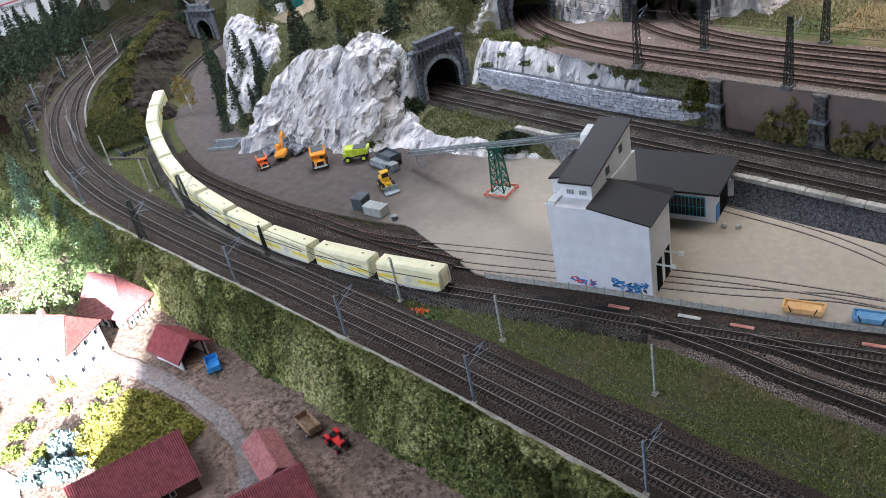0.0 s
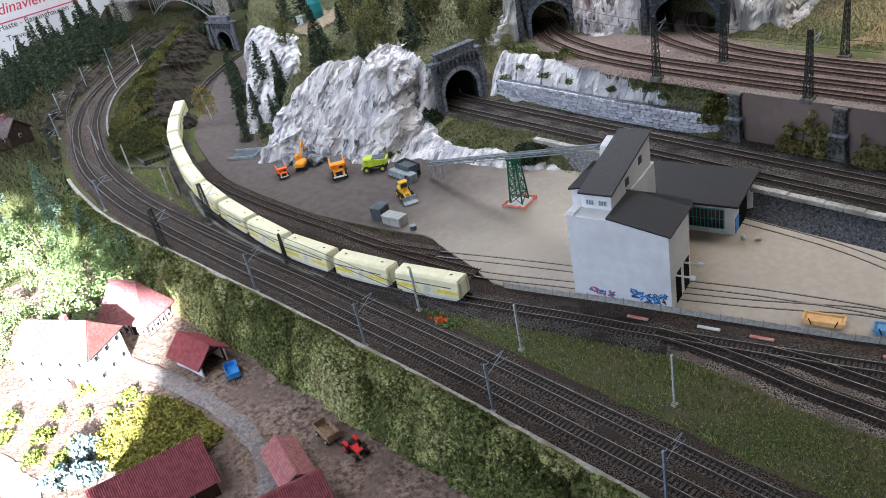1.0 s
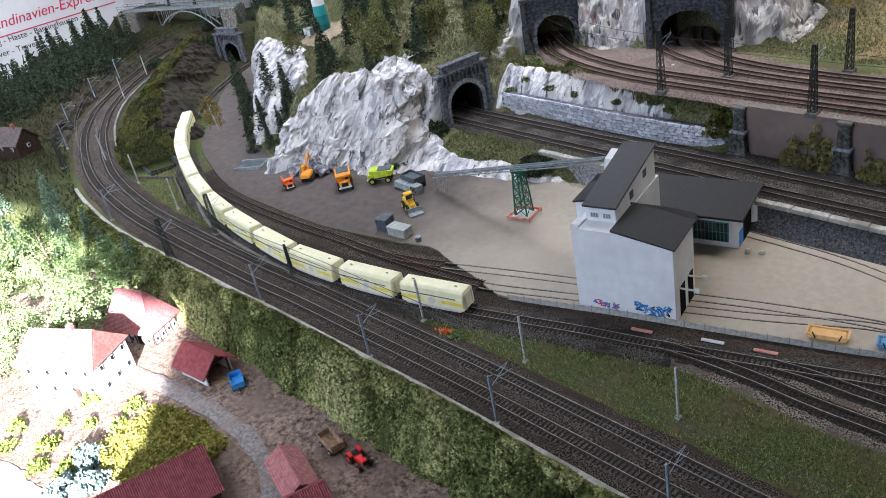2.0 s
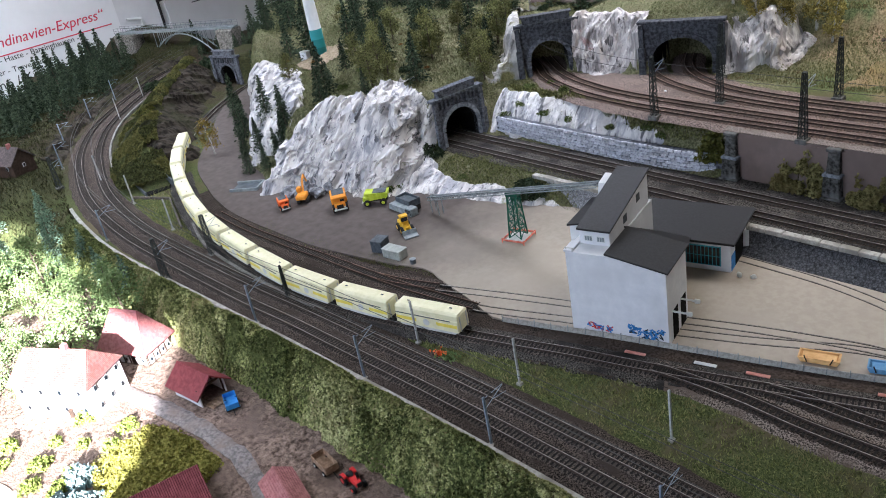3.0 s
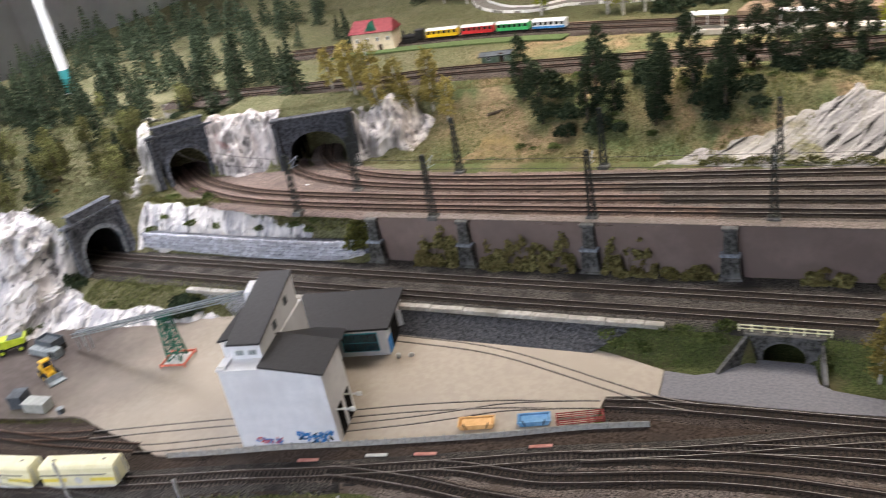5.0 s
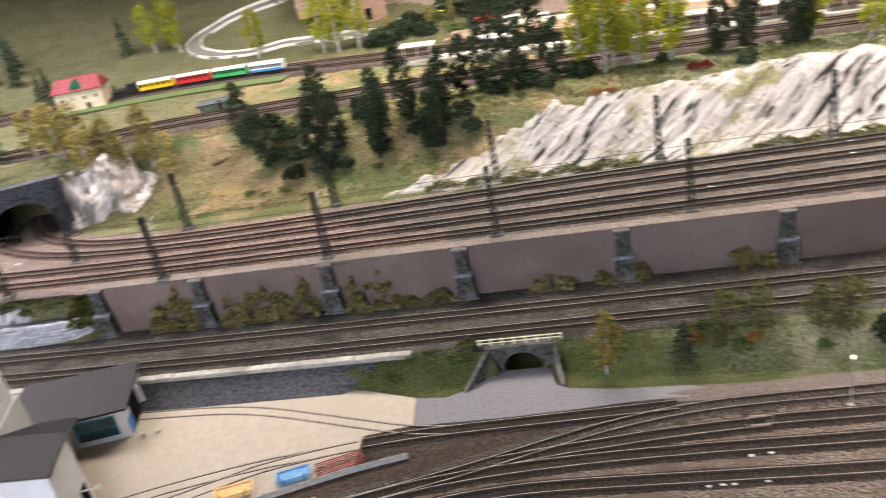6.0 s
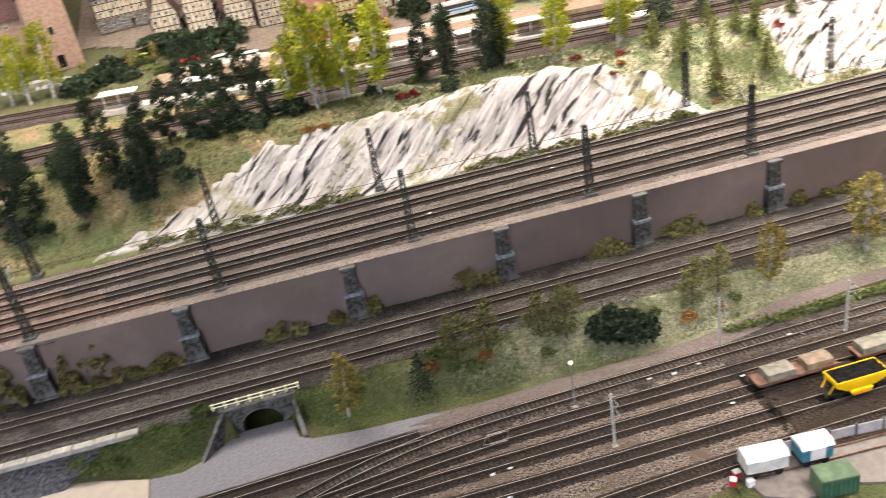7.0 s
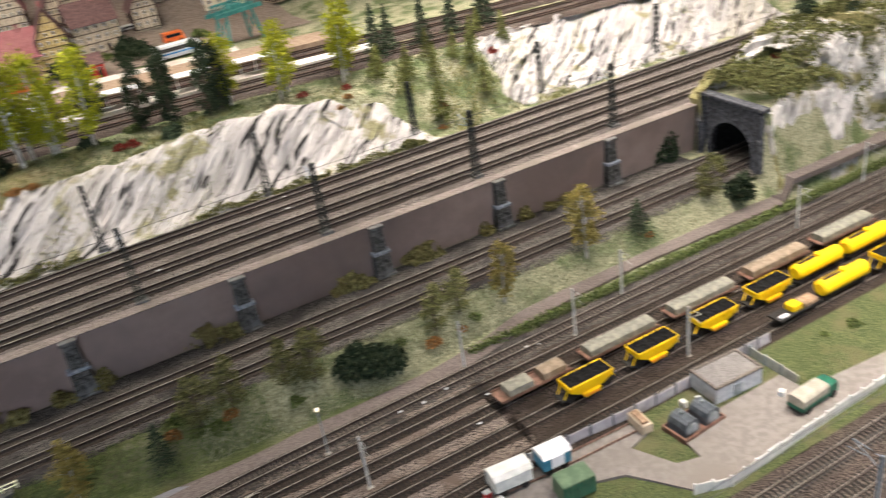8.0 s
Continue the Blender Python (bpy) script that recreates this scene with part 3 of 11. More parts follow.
def side_of(line, x, y):
    """Signed distance to a line: positive on its left."""
    line = np.asarray(line, float)
    shape, best, sign = np.shape(x), None, None
    px, py = np.ravel(x), np.ravel(y)
    best, sign = np.full(px.shape, 1e9), np.ones(px.shape)
    for a, b in zip(line[:-1, :2], line[1:, :2]):
        d = b - a
        k = np.clip(((px - a[0]) * d[0] + (py - a[1]) * d[1]) / (d @ d), 0, 1)
        ex, ey = px - a[0] - k * d[0], py - a[1] - k * d[1]
        dist = np.hypot(ex, ey)
        cross = d[0] * (py - a[1]) - d[1] * (px - a[0])
        near = dist < best - 1e-9
        best, sign = np.where(near, dist, best), np.where(near, np.sign(cross), sign)
    return (best * sign).reshape(shape)


HILL = [(-2.25, 0.78), (-2.02, 0.66), (-1.78, 0.50), (-1.55, 0.30), (-1.38, 0.19), (-1.15, 0.10), (-1.02, 0.045), (-0.93, 0.13), (-0.80, 0.165), (-0.71, 0.185), (-0.67, 0.26), (-0.685, 0.36), (-0.70, 0.50), (-0.655, 0.56), (-0.62, 0.62), (-0.665, 0.665), (-0.574, 0.72), (-0.39, 0.775), (-0.225, 0.81), (-0.12, 0.88), (-0.10, 1.02)]
CRAG = [(-0.735, 0.66), (-0.765, 0.74), (-0.82, 0.83), (-0.90, 0.93)]
SPUR = [(-1.235, 0.145), (-1.30, 0.22), (-1.40, 0.31), (-1.52, 0.42)]
GULLY = [(-1.09, 0.10), (-1.13, 0.19), (-1.10, 0.28), (-1.14, 0.38)]
TOE_X = (-0.95, -0.72, -0.66, -0.60, -0.476, -0.344, -0.26, 0.43, 0.56, 0.65, 0.685, 0.70, 0.775, 0.79, 0.83, 1.0, 1.3, 1.55, 2.3)
TOE_Y = (0.20, 0.20, 0.21, 0.235, 0.266, 0.315, 0.335, 0.335, 0.30, 0.325, 0.345, 0.353, 0.353, 0.33, 0.30, 0.285, 0.265, 0.31, 0.33)
RIDGE = [(-1.36, -0.055), (-1.55, 0.0), (-1.80, 0.13), (-2.02, 0.28), (-2.30, 0.52)]


# Tunnel mouths: place, turn, width, height and opening.
MOUTHS = [
    (-0.702, 0.446, LOW_Z, 84, 0.138, 0.118, 0.098),
    (-0.628, 0.704, UP_Z, 45, 0.145, 0.125, 0.092),
    (-0.312, 0.797, UP_Z, 20, 0.180, 0.118, 0.135),
    (-2.11, 0.575, 0.0, 14, 0.13, 0.10, 0.07),
    (2.128, 0.432, LOW_Z, -92, 0.150, 0.120, 0.105),
    (0.732, 0.353, 0.0, 0, 0.080, 0.030, 0.058),
]


def in_mouth(mouth, x, y):
    c, s = math.cos(radians(mouth[3])), math.sin(radians(mouth[3]))
    dx, dy = x - mouth[0], y - mouth[1]
    return dx * c + dy * s, -dx * s + dy * c


def ground(x, y, carved=True):
    """Height of the bare ground, with the tunnels cut into it."""
    z = solid_ground(x, y)
    for m in MOUTHS[:5]:
        lx, ly = in_mouth(m, x, y)
        mound = m[2] + m[5] * smooth(0.0, 0.004, ly - 0.004) * smooth(m[4] / 2 + 0.05, m[4] / 2, np.abs(lx)) * smooth(0.30, 0.16, ly)
        z = np.where((ly > 0.004) & (ly < 0.3) & (np.abs(lx) < m[4] / 2 + 0.05), np.maximum(z, mound), z)
    if carved:
        for m in MOUTHS:
            lx, ly = in_mouth(m, x, y)
            z = np.where((np.abs(lx) < m[6] / 2 + 0.010) & (ly > -0.008) & (ly < (0.085 if m is MOUTHS[5] else 0.15)), np.minimum(z, m[2] - 0.012), z)
    return z


def solid_ground(x, y):
    outer = -side_of(NEAR[::6], x, y)
    left = smooth(-1.35, -1.75, x)
    z = -0.075 * smooth(0.048, 0.118, outer) * (1 - left) + left * (0.035 * smooth(0.06, 0.14, outer) + (0.04 - 0.13 * smooth(0.72, 0.50, y)) * smooth(0.14, 0.6, outer))
    inside = smooth(-1.1, -0.72, x)
    toe = np.interp(x, TOE_X, TOE_Y)
    top = np.where((x > 0.68) & (x < 0.79), toe + 0.006, 0.372)
    z = np.where(y > toe, np.maximum(z, LOW_Z * smooth(0, 1, (y - toe) / np.maximum(top - toe, 0.006)) * inside), z)
    edge = smooth(-0.02, -0.10, x)
    step = (1 - edge) * smooth(0.535, 0.549, y) + edge * smooth(0.500, 0.585, y)
    z = np.where(y > 0.49, np.maximum(z, (LOW_Z + (UP_Z - LOW_Z) * step) * inside), z)
    bank = np.interp(x, (-0.3, 0.1, 0.45, 0.8, 1.7, 2.2), (0.90, 0.845, 0.80, 0.79, 0.80, 0.82))
    wide = np.interp(x, (0.0, 0.45, 0.8, 1.6, 1.8), (0.24, 0.22, 0.13, 0.14, 0.22))
    z = np.where(y > 0.7, np.maximum(z, (UP_Z + (BACK_Z - UP_Z) * smooth(0, 1, (y - bank) / wide)) * inside), z)
    z = np.where(y > 1.0, np.maximum(z, (BACK_Z + 0.30 * smooth(1.62, 3.0, y) + 0.05 * smooth(1.3, 1.7, y) * smooth(-0.7, -1.3, x)) * smooth(-2.2, -1.2, x)), z)
    d = side_of(HILL, x, y)
    rough = fbm(x, y, 7.0, 3, 11)
    wide = np.interp(x, (-1.75, -1.5, -1.3, -1.1, -0.95, -0.8, -0.7), (0.08, 0.13, 0.16, 0.16, 0.125, 0.125, 0.15))
    h = 0.165 * smooth(0.0, 1.0, (d + 0.02 * rough) / wide) + 0.075 * smooth(0.1, 0.45, d) + 0.06 * smooth(0.4, 1.2, d) + 0.03 * rough * smooth(0.1, 0.4, d)
    h = h + 0.062 * np.exp(-((side_of(SPUR, x, y) / 0.065) ** 2)) * smooth(0.0, 0.09, d) - 0.050 * np.exp(-((side_of(GULLY, x, y) / 0.050) ** 2)) * smooth(0.02, 0.10, d)
    h = h + 0.078 * smooth(-1.42, -1.60, x) * smooth(0.015, 0.10, d) * smooth(0.42, 0.26, d)
    h = h * smooth(-2.55, -2.05, x)
    steep = smooth(-0.75, -0.6, x) * smooth(0.55, 0.66, y)
    h2 = UP_Z + 0.125 * smooth(0.0, 0.05, d) + 0.02 * smooth(0.1, 0.5, d) + 0.05 * np.exp(-((side_of(CRAG, x, y) / 0.06) ** 2)) * smooth(0.66, 0.76, y)
    h = h * (1 - steep) + h2 * steep
    shelf = smooth(-0.95, -0.68, x) * smooth(0.94, 1.03, y)
    h = h + (np.minimum(h, BACK_Z) - h) * shelf
    z = np.where(d > 0, np.maximum(z, h), z)
    z = z + 0.030 * fbm(x, y, 8.0, 4, 13) * smooth(0.82, 0.90, y) * smooth(1.06, 0.98, y) * smooth(-0.15, 0.0, x) + 0.05 * fbm(x, y, 3.0, 3, 14) * smooth(1.55, 1.8, y)
    r = np.abs(side_of(RIDGE, x, y))
    z = z + 0.085 * np.exp(-((r / 0.075) ** 2)) * smooth(-1.3, -1.65, x)
    z = np.where((x > 2.1) & (y > 0.3), np.maximum(z, (0.125 + 0.085 * smooth(2.13, 2.35, x)) * smooth(0.332, 0.395, y) * (y < 0.56) * smooth(2.125, 2.14, x)), z)
    z = z - (z + 0.10) * smooth(-2.60, -2.80, x) * smooth(0.86, 1.0, y)
    return z + 0.004 * fbm(x, y, 14.0, 3, 3) * smooth(0.03, 0.06, np.minimum(np.abs(outer - 0.0), 0.2))


def height_sheet(x0, x1, y0, y1, step, lift, carved=True):
    """Verts and faces of a sheet over the ground; lift(x, y, z) gives its height, or nan for no ground."""
    xs, ys = np.arange(x0, x1 + step / 2, step), np.arange(y0, y1 + step / 2, step)
    gx, gy = np.meshgrid(xs, ys, indexing="ij")
    z = lift(gx, gy, ground(gx, gy, carved))
    idx = np.arange(gx.size).reshape(gx.shape)
    quads = np.stack([idx[:-1, :-1], idx[1:, :-1], idx[1:, 1:], idx[:-1, 1:]], -1).reshape(-1, 4)
    ok = ~np.isnan(z).ravel()
    quads = quads[ok[quads].all(1)]
    used = np.unique(quads)
    remap = np.zeros(gx.size, int)
    remap[used] = np.arange(len(used))
    v = np.column_stack([gx.ravel(), gy.ravel(), z.ravel()])[used]
    return v, remap[quads]


def region_grass():
    """Grass that turns to dry meadow behind the upper line and to brown soil in patches."""
    m = GRASS.copy()
    m.name = "grass_and_dry_meadow"
    t, l = m.node_tree.nodes, m.node_tree.links.new
    out = t["Principled BSDF"]
    old = out.inputs["Base Color"].links[0].from_socket
    where = t.new("ShaderNodeTexCoord").outputs["Object"]
    split = t.new("ShaderNodeSeparateXYZ")
    l(where, split.inputs[0])

    def cloud(scale, det):
        n = t.new("ShaderNodeTexNoise")
        n.inputs["Scale"].default_value, n.inputs["Detail"].default_value = scale, det
        l(where, n.inputs["Vector"])
        return n.outputs["Fac"]

    def spread(fac, lo, hi):
        r = t.new("ShaderNodeMapRange")
        r.inputs[1].default_value, r.inputs[2].default_value = lo, hi
        l(fac, r.inputs[0])
        return r.outputs[0]

    def mix(fac, a, b):
        n = t.new("ShaderNodeMix")
        n.data_type = "RGBA"
        l(fac, n.inputs[0])
        for sock, val in ((n.inputs[6], a), (n.inputs[7], b)):
            if isinstance(val, tuple):
                sock.default_value = (*val, 1.0)
            else:
                l(val, sock)
        return n.outputs[2]

    def plus(fac, k, base):
        n = t.new("ShaderNodeMath")
        n.operation = "MULTIPLY_ADD"
        n.inputs[1].default_value = k
        l(fac, n.inputs[0]), l(base, n.inputs[2])
        return n.outputs[0]
    fine = spread(cloud(260.0, 5.0), 0.35, 0.65)
    dry = mix(fine, (0.12, 0.10, 0.05), (0.29, 0.245, 0.135))
    fresh = mix(fine, (0.05, 0.074, 0.03), (0.165, 0.20, 0.092))
    tan = mix(fine, (0.16, 0.115, 0.065), (0.37, 0.28, 0.17))
    meadow = mix(spread(cloud(5.0, 4.0), 0.42, 0.58), fresh, dry)
    meadow = mix(spread(cloud(9.0, 4.0), 0.50, 0.60), meadow, tan)
    cool = mix(fine, (0.075, 0.10, 0.052), (0.225, 0.26, 0.15))
    meadow = mix(spread(plus(cloud(6.0, 3.0), 0.5, split.outputs["X"]), 1.05, 1.40), meadow, mix(spread(cloud(12.0, 4.0), 0.52, 0.62), cool, dry))
    colour = mix(spread(plus(cloud(7.0, 3.0), 0.16, split.outputs["Y"]), 0.84, 0.92), old, meadow)
    sage = mix(fine, (0.165, 0.172, 0.10), (0.42, 0.41, 0.28))
    olive = mix(fine, (0.06, 0.065, 0.032), (0.155, 0.16, 0.085))
    colour = mix(spread(plus(cloud(4.0, 4.0), 0.5, split.outputs["Y"]), 1.60, 1.85), colour, olive)
    bank = t.new("ShaderNodeMath")
    bank.operation = "MULTIPLY"
    l(spread(plus(cloud(9.0, 3.0), 0.5, split.outputs["X"]), 1.15, 1.45), bank.inputs[0]), l(spread(split.outputs["Y"], 0.26, 0.30), bank.inputs[1])
    colour = mix(bank.outputs[0], colour, mix(spread(cloud(16.0, 4.0), 0.45, 0.6), sage, fresh))
    brown = mix(fine, (0.020, 0.016, 0.010), (0.075, 0.06, 0.04))
    west = spread(plus(cloud(8.0, 4.0), 0.9, split.outputs["X"]), -1.25, -1.55)
    hill = t.new("ShaderNodeMath")
    hill.operation = "ADD"
    l(split.outputs["X"], hill.inputs[0]), l(split.outputs["Y"], hill.inputs[1])
    hill = spread(plus(cloud(9.0, 3.0), 0.10, hill.outputs[0]), -1.30, -1.18)
    inside = t.new("ShaderNodeMath")
    inside.operation = "MULTIPLY"
    l(hill, inside.inputs[0]), l(spread(plus(cloud(9.0, 3.0), 0.10, split.outputs["X"]), 0.02, -0.06), inside.inputs[1])
    near = t.new("ShaderNodeMath")
    near.operation = "MULTIPLY"
    l(inside.outputs[0], near.inputs[0]), l(spread(split.outputs["Y"], 0.03, 0.07), near.inputs[1])
    turf = mix(spread(cloud(14.0, 4.0), 0.42, 0.60), mix(fine, (0.06, 0.064, 0.03), (0.20, 0.20, 0.11)), mix(fine, (0.085, 0.080, 0.045), (0.235, 0.222, 0.13)))
    scrub = mix(fine, (0.016, 0.018, 0.008), (0.07, 0.072, 0.032))
    colour = mix(spread(plus(cloud(8.0, 4.0), 0.3, split.outputs["X"]), -1.35, -1.55), colour, scrub)
    colour = mix(near.outputs[0], colour, turf)
    soil = t.new("ShaderNodeMath")
    soil.operation = "MULTIPLY"
    l(west, soil.inputs[0]), l(spread(cloud(6.0, 5.0), 0.44, 0.56), soil.inputs[1])
    colour = mix(near.outputs[0], mix(soil.outputs[0], colour, brown), colour)
    l(colour, out.inputs["Base Color"])
    return m


LAND = region_grass()
v, f = height_sheet(-3.44, 4.0, -1.3, 3.6, 0.0125, lambda x, y, z: z - 0.002)
tagged(mesh_part("ground", v, f, LAND, shade=True), kind="structure")
for m in MOUTHS[:5]:
    def lid(x, y, z, m=m):
        lx, ly = in_mouth(m, x, y)
        return np.where((np.abs(lx) < m[6] / 2 + 0.03) & (ly > 0.0105) & (ly < 0.17), z, np.nan)
    v, f = height_sheet(m[0] - 0.3, m[0] + 0.3, m[1] - 0.3, m[1] + 0.3, 0.005, lid, False)
    tagged(mesh_part("ground_over_tunnel", v, f, LAND, shade=True), kind="structure")
slab("layout_skirt", (-3.44, -1.3, -0.2), (4.0, 3.6, -0.11), TIMBER)


def sheet(name, outline, z, thick, mat, label="", kind="structure", parent=None):
    """A flat slab with a free outline."""
    bm = bmesh.new()
    a = [bm.verts.new((px, py, z)) for px, py in outline]
    top = bm.faces.new(a)
    if top.normal.z < 0 or top.calc_center_median() is None:
        top.normal_flip()
    bm.normal_update()
    if top.normal.z < 0:
        top.normal_flip()
    out = bmesh.ops.extrude_face_region(bm, geom=[top])
    bmesh.ops.translate(bm, vec=(0, 0, -thick), verts=[g for g in out["geom"] if isinstance(g, bmesh.types.BMVert)])
    bmesh.ops.triangulate(bm, faces=bm.faces[:])
    bmesh.ops.recalc_face_normals(bm, faces=bm.faces)
    ob = part(name, bm, mat, parent, label)
    if kind:
        ob["kind"] = kind
    return ob


def yard_material():
    """Pale concrete that darkens to quarry dirt towards the rock face."""
    m = CONCRETE.copy()
    m.name = "stained_concrete_yard"
    t, l = m.node_tree.nodes, m.node_tree.links.new
    out = t["Principled BSDF"]
    old = out.inputs["Base Color"].links[0].from_socket
    where = t.new("ShaderNodeTexCoord")
    split = t.new("ShaderNodeSeparateXYZ")
    l(where.outputs["Object"], split.inputs[0])
    n = t.new("ShaderNodeTexNoise")
    n.inputs["Scale"].default_value, n.inputs["Detail"].default_value = 9.0, 6.0
    l(where.outputs["Object"], n.inputs["Vector"])
    add = t.new("ShaderNodeMath")
    add.operation = "MULTIPLY_ADD"
    l(n.outputs["Fac"], add.inputs[0])
    add.inputs[1].default_value = 0.22
    l(split.outputs["X"], add.inputs[2])
    r = t.new("ShaderNodeMapRange")
    r.inputs[1].default_value, r.inputs[2].default_value = -0.42, -0.06
    l(add.outputs[0], r.inputs[0])
    n2 = t.new("ShaderNodeTexNoise")
    n2.inputs["Scale"].default_value, n2.inputs["Detail"].default_value = 60.0, 8.0
    l(where.outputs["Object"], n2.inputs["Vector"])
    dirt = t.new("ShaderNodeMix")
    dirt.data_type = "RGBA"
    dirt.inputs[6].default_value, dirt.inputs[7].default_value = (0.06, 0.05, 0.046, 1), (0.135, 0.115, 0.106, 1)
    l(n2.outputs["Fac"], dirt.inputs[0])
    mx = t.new("ShaderNodeMix")
    mx.data_type = "RGBA"
    l(r.outputs[0], mx.inputs[0]), l(dirt.outputs[2], mx.inputs[6]), l(old, mx.inputs[7])
    l(mx.outputs[2], out.inputs["Base Color"])
    return m


YARD = yard_material()
yard_edge = spline([(-0.107, -0.041), (-0.144, -0.046), (-0.20, -0.030), (-0.30, -0.010), (-0.36, 0.004), (-0.44, -0.018), (-0.52, -0.034), (-0.62, -0.052), (-0.72, -0.060), (-0.957, -0.062), (-1.08, -0.045), (-1.196, -0.015), (-1.40, 0.06), (-1.62, 0.22), (-1.83, 0.38), (-1.97, 0.56)], 0.03)[:, :2].tolist()
yard_back = [(-1.90, 0.60), (-1.80, 0.48), (-1.60, 0.36), (-1.40, 0.22), (-1.15, 0.12), (-1.0, 0.065), (-0.93, 0.15), (-0.74, 0.19), (-0.66, 0.23), (-0.60, 0.25), (-0.476, 0.272), (-0.344, 0.318), (-0.26, 0.345), (0.05, 0.345), (0.43, 0.345), (0.50, 0.325), (0.569, 0.300), (0.572, 0.238), (0.50, 0.222), (0.495, 0.150)]
yard = sheet("pavement_yard", yard_edge + yard_back, 0.004, 0.02, YARD)
road_line = [(0.570, 0.300), (0.615, 0.296), (0.651, 0.312), (0.690, 0.346), (0.700, 0.350), (0.765, 0.350), (0.775, 0.346), (0.78, 0.305), (0.80, 0.292), (0.87, 0.282), (0.97, 0.276), (0.985, 0.268), (0.97, 0.252), (0.88, 0.250), (0.80, 0.243), (0.70, 0.238), (0.574, 0.236)]
sheet("road", road_line, 0.0035, 0.02, ASPHALT)
path = np.column_stack([spline([(0.93, 0.262), (1.05, 0.255), (1.178, 0.258), (1.349, 0.262), (1.46, 0.278), (1.56, 0.305), (1.72, 0.316), (1.90, 0.318), (2.20, 0.306), (2.7, 0.300)], 0.02), ])
path = np.column_stack([path, np.zeros(len(path))])
path[:, 2] = ground(path[:, 0], path[:, 1]) + 0.003
v, f = sweep(path, [(-0.017, 0.0), (-0.016, -0.012), (0.016, -0.012), (0.017, 0.0), (0.0, 0.0015)][::-1])
tagged(mesh_part("path", v, f, PATH, shade=False), kind="structure")

siding_edge = lambda x: np.interp(x, (-1.2, -0.957, -0.72, -0.62, -0.52, -0.44, -0.36, -0.30, -0.20, -0.144, -0.107, 0.05), (-0.015, -0.062, -0.060, -0.052, -0.034, -0.018, 0.004, -0.010, -0.030, -0.046, -0.041, 0.009))
v, f = height_sheet(-1.2, 0.05, -0.20, 0.03, 0.008, lambda x, y, z: np.where((y < siding_edge(x) + 0.02) & (y > np.interp(x, TRAIN[:, 0], TRAIN[:, 1]) + 0.004 * fbm(x, y, 30, 3, 71)), 0.0004 + 0.002 * fbm(x, y, 60, 3, 72), np.nan))
tagged(mesh_part("ground_siding", v, f, OILY, shade=True), kind="structure")

